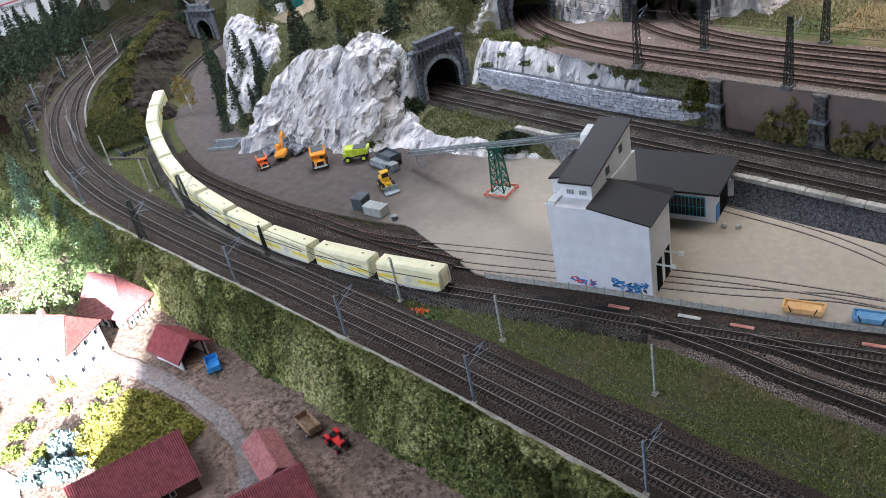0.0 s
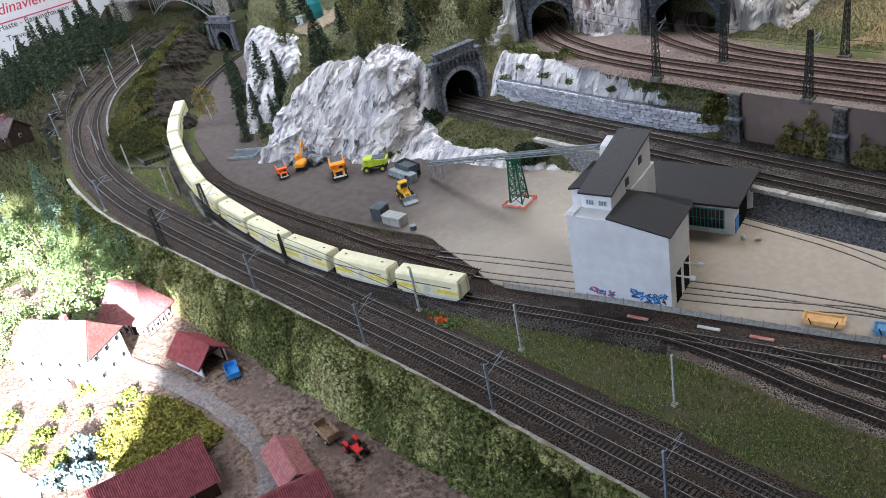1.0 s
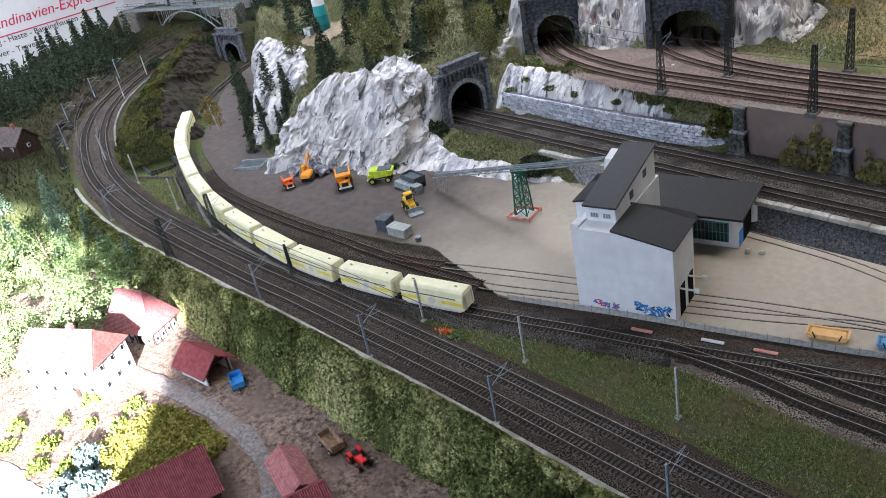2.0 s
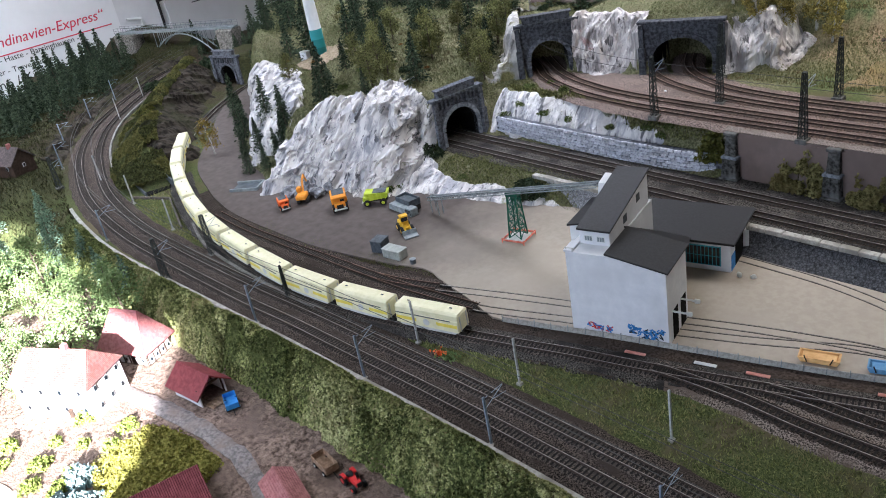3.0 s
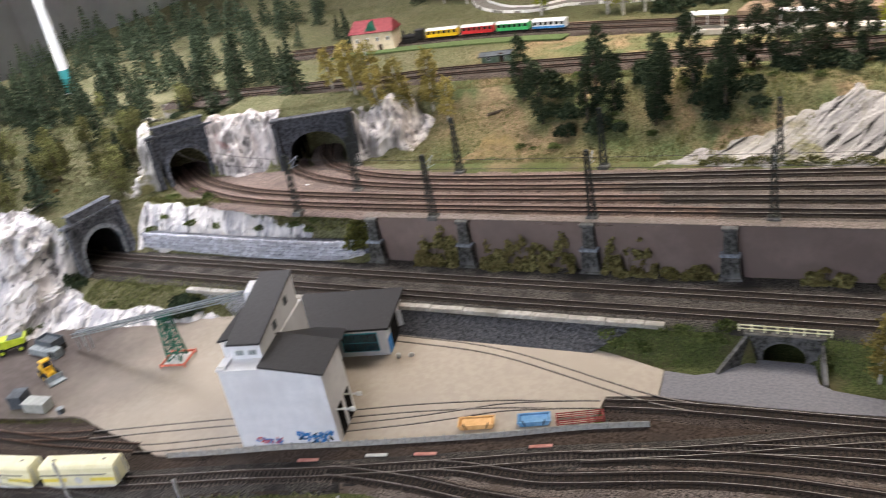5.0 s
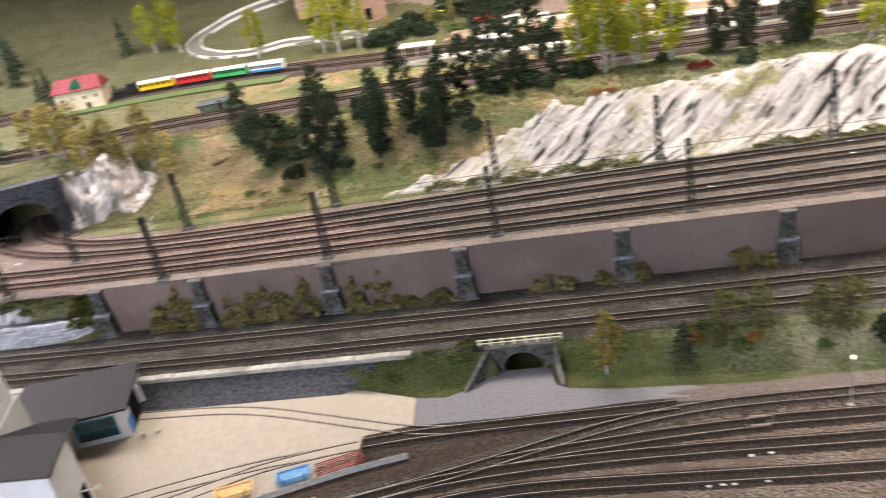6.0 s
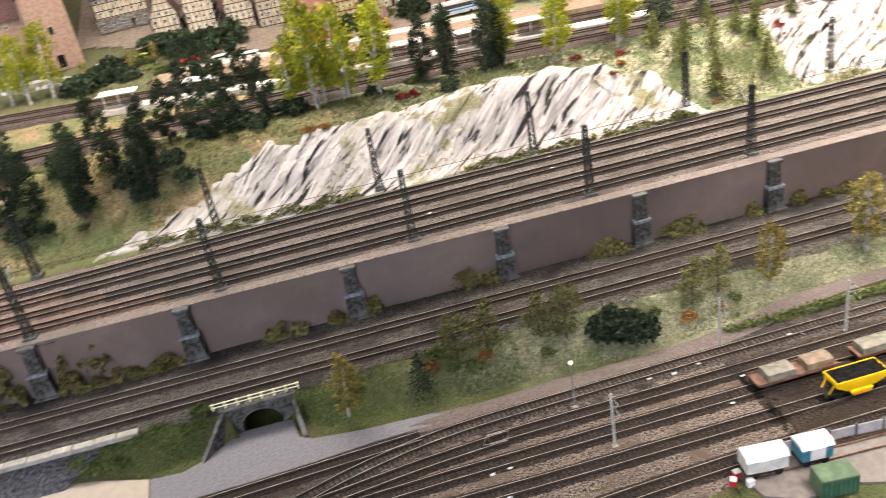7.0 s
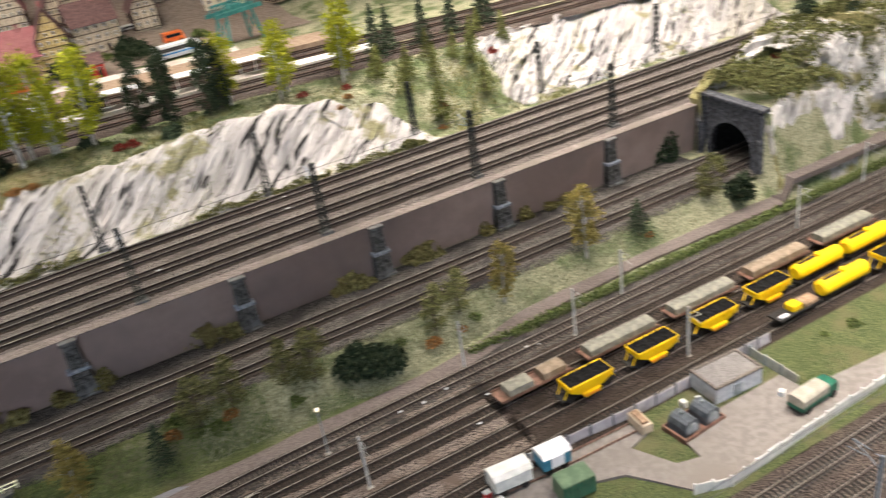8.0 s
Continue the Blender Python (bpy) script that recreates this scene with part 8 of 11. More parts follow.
for name, label, leaf, pick in (
    ("bank_shrubs", "dark green bushes on the bank below the main line", foliage("dark_bank_leaves", (0.025, 0.037, 0.012), (0.18, 0.205, 0.072), 0.0, (0.085, 0.10, 0.034)), tone < 0.34),
    ("bank_shrubs", "olive bushes on the bank below the main line", foliage("olive_bank_leaves", (0.062, 0.075, 0.024), (0.36, 0.38, 0.155), 0.0, (0.19, 0.21, 0.08)), (tone >= 0.34) & (tone < 0.60)),
    ("bank_shrubs", "pale sage bushes on the bank below the main line", foliage("sage_bank_leaves", (0.13, 0.14, 0.055), (0.50, 0.51, 0.25), 0.0, (0.29, 0.26, 0.13)), tone >= 0.60),
):
    v, f = lying_leaves(bank_pts[grown & pick], bank_n[grown & pick], 0.0021)
    tagged(mesh_part(name, v, f, leaf), label, "shrubs", kind="stuff")


def blades(n, x0, x1, y0, y1, ok, h, mat, name, label, cut=True):
    """Short grass fibres on the ground."""
    x, y = rng.uniform(x0, x1, n), rng.uniform(y0, y1, n)
    keep = ok(x, y)
    x, y = x[keep], y[keep]
    z = ground(x, y, cut) - 0.002
    k = len(x)
    a = rng.uniform(0, 6.28, k)
    lean = rng.normal(0, 0.4, (k, 2))
    hh = h * rng.uniform(0.5, 1.3, k) * (0.6 + 0.9 * np.clip(fbm(x, y, 18, 2, 44) + 0.5, 0, 1))
    dx, dy = np.cos(a) * h * 0.16, np.sin(a) * h * 0.16
    v = np.stack([np.column_stack([x - dx, y - dy, z]), np.column_stack([x + dx, y + dy, z]), np.column_stack([x + lean[:, 0] * hh, y + lean[:, 1] * hh, z + hh])], 1).reshape(-1, 3)
    return tagged(mesh_part(name, v, np.arange(3 * k).reshape(k, 3), mat), label, "grass", kind="stuff")


def off_tracks(x, y, lines, gap):
    keep = np.ones(len(x), bool)
    for line in lines:
        keep &= np.abs(side_of(line[::12], x, y)) > gap
    return keep


verge = lambda x, y: (y > np.interp(x, FAR[:, 0], FAR[:, 1]) + 0.036) & (y < np.interp(x, TRAIN[:, 0], TRAIN[:, 1]) - 0.034) & off_tracks(x, y, (DIV_1,), 0.034)
blades(60000, -1.35, 1.5, -0.24, 0.0, verge, 0.0055, foliage("verge_grass", (0.06, 0.08, 0.024), (0.33, 0.345, 0.14), 0.0, (0.25, 0.22, 0.11)), "verge_grass", "short green grass strip between the main line and the sidings")
siding_strip = lambda x, y: (np.abs(y - siding_edge(x) - 0.004) < 0.020 * smooth(-0.97, -0.85, x) * smooth(-0.29, -0.36, x) + 0.02 * fbm(x, y, 26, 3, 73) - 0.004) & (x > -0.96) & (x < -0.29)
blades(22000, -0.97, -0.28, -0.09, 0.05, siding_strip, 0.006, foliage("siding_grass", (0.045, 0.06, 0.018), (0.17, 0.18, 0.07), 0.0, (0.10, 0.085, 0.045)), "siding_grass", "rough grass strip between the quarry floor and the sidings", False)
slope_ok = lambda x, y: (ground(x, y) > 0.002) & (y < 0.372)
blades(15000, 0.44, 1.12, 0.27, 0.372, slope_ok, 0.005, foliage("bank_grass", (0.07, 0.11, 0.03), (0.20, 0.24, 0.09), 0.0), "bank_grass", "green grass on the bank below the lower tracks")
blades(26000, 1.02, 2.05, 0.27, 0.372, slope_ok, 0.005, foliage("dry_bank_grass", (0.155, 0.17, 0.10), (0.42, 0.42, 0.285), 0.0), "dry_bank_grass", "pale dry grass on the bank below the lower tracks")
blades(26000, -0.72, 1.6, 0.50, 0.66, lambda x, y: (x < -0.05) & (y < np.interp(x, UP_1[:, 0], UP_1[:, 1]) - 0.036), 0.005, OLIVE, "shelf_grass", "grass on the shelf above the white wall")
blades(34000, 0.95, 2.4, 0.80, 1.06, lambda x, y: off_tracks(x, y, (BACK_1,), 0.04), 0.006, foliage("green_meadow_grass", (0.075, 0.10, 0.05), (0.245, 0.275, 0.155), 0.0, (0.17, 0.15, 0.085)), "meadow_grass", "grey-green meadow grass behind the upper line")
blades(28000, -0.3, 1.05, 0.80, 1.06, lambda x, y: off_tracks(x, y, (BACK_1,), 0.04), 0.006, foliage("meadow_grass", (0.09, 0.10, 0.04), (0.27, 0.26, 0.125), 0.0, (0.16, 0.12, 0.065)), "meadow_grass", "dry meadow grass on the slope behind the upper line")
blades(14000, -0.66, -0.22, 0.26, 0.40, lambda x, y: (y > np.interp(x, (-0.68, -0.60, -0.45, -0.30), (0.33, 0.315, 0.325, 0.338)) - 0.015), 0.006, foliage("cutting_grass", (0.06, 0.075, 0.025), (0.24, 0.25, 0.11), 0.0), "cutting_grass", "rough olive grass beside the lower tracks")
blades(22000, -1.5, -0.85, 0.03, 0.36, lambda x, y: (side_of(HILL, x, y) > -0.03) & (ground(x, y) > 0.008), 0.006, foliage("slope_grass", (0.09, 0.10, 0.045), (0.30, 0.31, 0.17), 0.0), "slope_grass", "sage-green grass on the slope beside the quarry")
blades(16000, 0.48, 2.7, 0.78, 1.0, lambda x, y: (fbm(x - y, (x + y) * 0.4, 20, 3, 45) > 0.10), 0.012, foliage("rock_tufts", (0.12, 0.13, 0.045), (0.32, 0.31, 0.14), 0.0), "rock_tufts", "dry grass tufts in the clefts of the pale rock")
blades(9000, -0.68, -0.09, 0.53, 0.62, lambda x, y: np.abs(y - np.interp(x, (-0.66, -0.45, -0.25, -0.10), (0.592, 0.580, 0.562, 0.554))) < 0.010 + 0.02 * fbm(x, y, 24, 3, 47), 0.010, OLIVE, "shelf_tufts", "olive tufts along the top of the white rock band")
hill_ok = lambda x, y: (side_of(HILL, x, y) > 0.03) & (ground(x, y) > 0.10)
SAGE = foliage("sage_grass", (0.07, 0.08, 0.038), (0.27, 0.28, 0.15), 0.0, (0.16, 0.145, 0.08))
blades(110000, -1.9, -0.62, 0.12, 1.0, hill_ok, 0.006, SAGE, "hill_grass", "sage-green grass on the wooded hill")
blades(30000, -0.9, 0.9, 0.80, 1.9, lambda x, y: off_tracks(x, y, (BACK_1, BACK_2, BACK_3, BACK_4), 0.035) & off_tracks(x, y, (UP_4,), 0.05), 0.006, SAGE, "meadow_tufts", "dry tufts on the back meadow")
def over_tunnel(x, y):
    keep = np.zeros(len(x), bool)
    for m in MOUTHS[:5]:
        lx, ly = in_mouth(m, x, y)
        keep |= (np.abs(lx) < m[6] / 2 + 0.03) & (ly > 0.016) & (ly < 0.17)
    return keep


blades(90000, -0.95, -0.1, 0.35, 1.0, over_tunnel, 0.006, SAGE, "tunnel_grass", "sage-green grass over the tunnels", False)
hill_spots = scatter(60, -1.4, -0.66, 0.30, 1.0, lambda x, y: hill_d(x, y) > 0.14 and clear(x, y), 0.05)
plant(olive, hill_spots[:9], 0.55, 0.9)
plant(shrubs["mid"] + shrubs["dark"] + shrubs["rust"], hill_spots[9:34], 0.4, 0.75)
plant(firs, hill_spots[34:], 0.6, 1.0)
dark_spots = scatter(30, 0.13, 1.36, 0.87, 1.07, lambda x, y: y > 0.90 + 0.05 * math.sin(x * 9) and y > 0.86 + 0.07 * x, 0.035)
plant(shrubs["dark"] + shrubs["mid"], dark_spots, 0.6, 1.2)
plant(dark_t, [(0.30, 0.93), (0.587, 0.90), (0.45, 0.90)], 0.85, 1.1)
plant(shrubs["dark"] + shrubs["mid"], scatter(16, 0.16, 0.75, 0.84, 0.97, lambda x, y: y > 0.84 + 0.05 * x, 0.03), 0.5, 1.0)
west_ok = lambda x, y: side_of(NEAR[::10], x, y) < -0.05
blades(60000, -3.3, -1.25, -0.6, 0.75, west_ok, 0.009, foliage("brown_grass", (0.014, 0.015, 0.007), (0.065, 0.065, 0.03), 0.0), "brown_grass", "rough brown grass below the firs")
v, f = height_sheet(-0.02, 0.24, 0.78, 0.98, 0.006, lambda x, y, z: np.where(np.hypot((x - 0.095) / 1.4, y - 0.862) < 0.050 + 0.13 * fbm(x, y, 26, 4, 401), z - 0.0005, np.nan))
tagged(mesh_part("ground_dry_patch", v, f, surface("tan_dry_earth", (0.14, 0.105, 0.058), (0.28, 0.215, 0.12), 260, 14, 0.95, 0.8, 0.002, third=(0.26, 0.20, 0.09)), shade=True), kind="structure")
mx, my = rng.uniform(2.15, 2.85, 16000), rng.uniform(0.345, 0.54, 16000)
keep = fbm(mx, my, 11, 3, 403) > 0.03
leaf_sheet("moss", "olive moss and creepers over the pale end rock", "moss", OLIVE, np.column_stack([mx, my, ground(mx, my, False) + 0.020 + 0.026 * rng.random(16000)])[keep], 0.004)
hedge_x = rng.uniform(1.42, 2.9, 9000)
hedge = np.column_stack([hedge_x, 0.2745 + rng.normal(0, 0.004, 9000), 0.012 * rng.random(9000) + 0.001])
foot_x = rng.uniform(0.55, 1.65, 7000)
foot_x = np.where(fbm(foot_x, foot_x * 0, 9, 2, 61) > 0.0, foot_x, 1.60 + 0.05 * rng.random(7000))
leaf_sheet("low_growth", "low green growth along the foot of the layered rock", "undergrowth", OLIVE, np.column_stack([foot_x, 0.787 + rng.normal(0, 0.006, 7000), UP_Z + 0.012 * rng.random(7000) * (0.4 + np.sin(foot_x * 40) ** 2)]), 0.0024)
leaf_sheet("hedge", "low trimmed green hedge beside the station tracks", "hedge", MID_LEAF, hedge, 0.0024)

# ---- houses ----
PINK_TILE = surface("pink_red_tiles", (0.27, 0.10, 0.10), (0.38, 0.16, 0.155), 150, 9, 0.75, 0.8, 0.001, third=(0.38, 0.13, 0.14), wave=("Z", 150.0))
SLATE = surface("dark_slate_roof", (0.05, 0.04, 0.04), (0.11, 0.085, 0.08), 150, 9, 0.75, 0.8, 0.001, wave=("Z", 140.0))
YELLOW_PLASTER = surface("yellow_plaster", (0.58, 0.42, 0.17), (0.70, 0.54, 0.26), 90, 12, 0.85, 0.2)
STONE_WALL = surface("grey_rubble_wall", (0.16, 0.15, 0.135), (0.34, 0.32, 0.29), 120, 14, 0.9, 0.7, 0.001, wave=("cells", 110.0))
PLANK = surface("weathered_planks", (0.20, 0.13, 0.085), (0.36, 0.25, 0.17), 120, 12, 0.85, 0.5, 0.0008, wave=("X", 160.0))
BEIGE = surface("beige_boards", (0.42, 0.34, 0.25), (0.54, 0.45, 0.34), 90, 12, 0.8, 0.3)
MAROON_ROOF = surface("maroon_roof_tiles", (0.115, 0.062, 0.058), (0.20, 0.115, 0.105), 160, 9, 0.8, 0.9, 0.001, wave=("Z", 150.0), per_object=0.15)


def house(label, at, turn, length, depth, wall_h, roof_h, wall_mat, roof_mat, hip=0.0, timber=None, windows=(3, 1), base_mat=None, group="", name="house", over=0.006, chimney=False, open_front=False, door=True, category="house"):
    """A gabled or hipped house: its ridge along x, walls, roof sides, beams, windows and a door."""
    ob = thing(name, label, category, group, at, turn)
    a, b, t = length / 2, depth / 2, 0.0022
    for s in (-1, 1):
        part("wall", boxed((-a, s * b - (t if s > 0 else 0), -0.004), (a, s * b + (0 if s > 0 else t), wall_h)), wall_mat, ob)
    rise = roof_h * (1 - hip * 0.5)
    for s in (-1, 1):
        if open_front and s > 0:
            continue
        g = bmesh.new()
        top = [(b - 0.001, wall_h), (0, wall_h + roof_h * 0.96), (-b + 0.001, wall_h)] if hip == 0 else [(b - 0.001, wall_h), (-b + 0.001, wall_h)]
        prism(g, [(-b + 0.001, -0.004), (b - 0.001, -0.004)] + top, s * a - (t if s > 0 else 0), s * a + (0 if s > 0 else t), "x")
        part("gable", g, wall_mat, ob)
    slope = math.hypot(b, roof_h)
    oy = b + over
    oz = wall_h - roof_h * over / b
    rx = a + over - hip * b
    top_z = wall_h + roof_h
    for s in (-1, 1):
        g = bmesh.new()
        quad = [Vector((-a - over, s * oy, oz)), Vector((a + over, s * oy, oz)), Vector((rx, 0, top_z)), Vector((-rx, 0, top_z))]
        n = Vector((0, s * roof_h, b)).normalized() * 0.0026
        lo = [g.verts.new(p) for p in quad]
        hi = [g.verts.new(p + n) for p in quad]
        g.faces.new(lo), g.faces.new(hi)
        for i in range(4):
            g.faces.new((lo[i], lo[(i + 1) % 4], hi[(i + 1) % 4], hi[i]))
        bmesh.ops.recalc_face_normals(g, faces=g.faces)
        part("roof_side", g, roof_mat, ob)
        if hip:
            g = bmesh.new()
            tri = [Vector((s * (a + over), -oy, oz)), Vector((s * (a + over), oy, oz)), Vector((s * rx, 0, top_z))]
            up = Vector((s * 0.0018, 0, 0.0018))
            lo = [g.verts.new(p) for p in tri]
            hi = [g.verts.new(p + up) for p in tri]
            g.faces.new(lo), g.faces.new(hi)
            for i in range(3):
                g.faces.new((lo[i], lo[(i + 1) % 3], hi[(i + 1) % 3], hi[i]))
            bmesh.ops.recalc_face_normals(g, faces=g.faces)
            part("roof_hip", g, roof_mat, ob)
    part("ridge", rod(bmesh.new(), (-rx, 0, top_z + 0.0015), (rx, 0, top_z + 0.0015), 0.0022, sides=6), roof_mat, ob)
    if base_mat is not None:
        part("ground_floor", boxed((-a - 0.0012, -b - 0.0012, -0.004), (a + 0.0012, b + 0.0012, wall_h * 0.36)), base_mat, ob)
    if timber is not None:
        z0 = wall_h * (0.38 if base_mat is not None else 0.02)
        storey = (wall_h - z0) / max(1, round((wall_h - z0) / 0.024))
        levels = [z0 + storey * k for k in range(1 + round((wall_h - z0) / storey))]
        nx, ny = max(4, int(length / 0.012)), max(4, int(depth / 0.012))
        xs, ys = np.linspace(-a + 0.001, a - 0.001, nx), np.linspace(-b + 0.001, b - 0.001, ny)
        for s in (-1, 1):
            for z in levels:
                part("beam", boxed((-a, s * (b + 0.0009) - 0.0009, z - 0.0011), (a, s * (b + 0.0009) + 0.0009, z + 0.0011)), timber, ob)
                part("beam", boxed((s * (a + 0.0009) - 0.0009, -b, z - 0.0011), (s * (a + 0.0009) + 0.0009, b, z + 0.0011)), timber, ob)
            for x in xs:
                part("post", boxed((x - 0.0009, s * (b + 0.0008) - 0.0008, z0), (x + 0.0009, s * (b + 0.0008) + 0.0008, wall_h)), timber, ob)
            for y in ys:
                top = wall_h + (roof_h * (1 - abs(y) / b) * 0.94 if hip == 0 else 0)
                part("post", boxed((s * (a + 0.0008) - 0.0008, y - 0.0009, z0), (s * (a + 0.0008) + 0.0008, y + 0.0009, top)), timber, ob)
            if hip == 0:
                for z in np.arange(wall_h + 0.018, wall_h + roof_h * 0.85, 0.019):
                    half = b * (1 - (z - wall_h) / roof_h) * 0.95
                    part("beam", boxed((s * (a + 0.0009) - 0.0009, -half, z - 0.001), (s * (a + 0.0009) + 0.0009, half, z + 0.001)), timber, ob)
            for k, z in enumerate(levels[:-1]):
                for i in range(k % 2, nx - 1, 3):
                    ends = (xs[i], xs[i + 1]) if (i + k) % 2 else (xs[i + 1], xs[i])
                    part("brace", rod(bmesh.new(), (ends[0], s * (b + 0.0006), z), (ends[1], s * (b + 0.0006), z + storey), 0.0009, sides=4), timber, ob)
                for i in (0, ny - 2):
                    ends = (ys[i], ys[i + 1]) if i else (ys[i + 1], ys[i])
                    part("brace", rod(bmesh.new(), (s * (a + 0.0006), ends[0], z), (s * (a + 0.0006), ends[1], z + storey), 0.0009, sides=4), timber, ob)
        if hip == 0:
            for y in (-b * 0.28, b * 0.28):
                pane_frame = part("window", boxed((-a - 0.0024, y - 0.0035, wall_h + 0.005), (-a + 0.001, y + 0.0035, wall_h + 0.014)), WHITE, ob, "white window frame")
                part("pane", boxed((-a - 0.0027, y - 0.0026, wall_h + 0.006), (-a, y + 0.0026, wall_h + 0.013)), GLASS, pane_frame)
        windows = (windows[0] + 1, max(2, len(levels) - 1))
    w, h = (0.0070, 0.0095) if timber is not None else (0.0085, 0.011)
    for row in range(windows[1]):
        z = wall_h * (row + 0.62) / windows[1] - (0.0 if windows[1] == 1 else 0.002)
        for s in (-1,) if group == "village houses" else (-1, 1):
            for k in range(windows[0]):
                x = -a + length * (k + 0.5) / windows[0]
                frame_part = part("window", boxed((x - w / 2, s * b - 0.0021, z - h / 2), (x + w / 2, s * b + 0.0021, z + h / 2)), WHITE, ob, "white window frame")
                part("pane", boxed((x - w * 0.38, s * b - 0.0024, z - h * 0.40), (x + w * 0.38, s * b + 0.0024, z + h * 0.40)), GLASS, frame_part)
            for k in range(max(1, windows[0] - 1)):
                if open_front:
                    continue
                y = -b + depth * (k + 0.5) / max(1, windows[0] - 1)
                frame_part = part("window", boxed((s * a - 0.0021, y - w / 2, z - h / 2), (s * a + 0.0021, y + w / 2, z + h / 2)), WHITE, ob, "white window frame")
                part("pane", boxed((s * a - 0.0024, y - w * 0.38, z - h * 0.40), (s * a + 0.0024, y + w * 0.38, z + h * 0.40)), GLASS, frame_part)
    if door:
        part("door", boxed((a * 0.25, -b - 0.0024, -0.002), (a * 0.25 + 0.011, -b + 0.001, 0.021)), TIMBER, ob, "dark wooden door")
    if chimney:
        part("chimney", boxed((a * 0.3 - 0.005, -0.006, wall_h), (a * 0.3 + 0.005, 0.004, top_z + 0.014), 0.0006), PINK_TILE, ob)
    return ob


# ---- the farm in front ----
FARM = -0.075


def farm_edge(x, y):
    return -side_of(NEAR[::6], x, y) - 0.098 + 0.016 * fbm(x, y, 14, 3, 201)


v, f = height_sheet(-1.25, 0.75, -1.29, -0.33, 0.008, lambda x, y, z: np.where((farm_edge(x, y) > 0) & (x > -1.2 + 0.2 * fbm(x, y, 8, 2, 7)), z + 0.0016 + 0.003 * fbm(x, y, 12, 3, 205), np.nan))
FARM_EARTH = surface("brown_farm_soil", (0.07, 0.048, 0.037), (0.33, 0.245, 0.20), 130, 9, 0.95, 1.0, 0.005, third=(0.18, 0.132, 0.108), detail=10, crisp=0.14)
tagged(mesh_part("ground_farmyard", v, f, FARM_EARTH, shade=True), kind="structure")


def lay_way(name, points, width, mat, lift=0.003):
    line = spline(points, 0.012)
    line = np.column_stack([line, ground(line[:, 0], line[:, 1], False) + lift])
    w = width / 2
    v, f = sweep(line, [(-w, -0.001), (-w, -0.01), (w, -0.01), (w, -0.001), (w * 0.5, 0.0006), (-w * 0.5, 0.0006)][::-1])
    v = np.array(v)
    x, y = v[:, 0].copy(), v[:, 1].copy()
    v[:, 0] += 0.5 * width * fbm(x, y, 34, 4, 81)
    v[:, 1] += 0.5 * width * fbm(x, y, 34, 4, 82)
    return tagged(mesh_part(name, v, f, mat, shade=False), kind="structure")


MUD_ROAD = surface("bluish_wet_mud", (0.12, 0.108, 0.105), (0.26, 0.232, 0.222), 160, 16, 0.6, 0.6, 0.002, third=(0.20, 0.155, 0.132))
lay_way("road_farm", [(-0.86, -0.60), (-0.72, -0.545), (-0.60, -0.510), (-0.48, -0.487), (-0.36, -0.476), (-0.25, -0.478), (-0.14, -0.520), (-0.05, -0.60), (0.0, -0.75)], 0.030, MUD_ROAD, 0.004)
SAND = surface("pale_sand_path", (0.42, 0.34, 0.27), (0.56, 0.47, 0.38), 160, 12, 0.95, 0.5, 0.001)
lay_way("path_sand", [(-0.80, -0.93), (-0.66, -0.83), (-0.56, -0.785), (-0.46, -0.77), (-0.36, -0.80), (-0.28, -0.90)], 0.05, SAND, 0.004)
house("white rendered farmhouse with a brown-red tiled roof, sunlit", (-0.693, -0.585, FARM), 31.5, 0.165, 0.09, 0.072, 0.042, WHITE, BROWN_TILE, 0.4, None, (4, 2), None, "farm houses", chimney=True)
house("white half-timbered house with a pink-red hipped roof", (-0.738, -0.440, FARM), 24, 0.104, 0.066, 0.046, 0.054, WHITE, PINK_TILE, 0.85, TIMBER, (4, 1), None, "farm houses", over=0.01)
shed = house("small white shed with a dark red roof and open timber front", (-0.505, -0.428, FARM), 8, 0.080, 0.054, 0.030, 0.022, WHITE, RED_TILE, 0.0, None, (1, 1), None, "farm houses", "shed", 0.009, open_front=True, door=False, category="shed")
for y in (-0.024, 0.024):
    part("post", boxed((0.034, y - 0.0015, -0.003), (0.037, y + 0.0015, 0.034)), TIMBER, shed)
part("beam", boxed((0.034, -0.026, 0.032), (0.037, 0.026, 0.035)), TIMBER, shed)
ramp = thing("pallet", "weathered wooden plank ramp before the shed", "pallet", "", (-0.453, -0.421, FARM + 0.002), 8)
for k in range(6):
    part("plank", boxed((-0.011, -0.020 + k * 0.0068, 0.0), (0.011, -0.0145 + k * 0.0068, 0.0025)), PLANK, ramp)


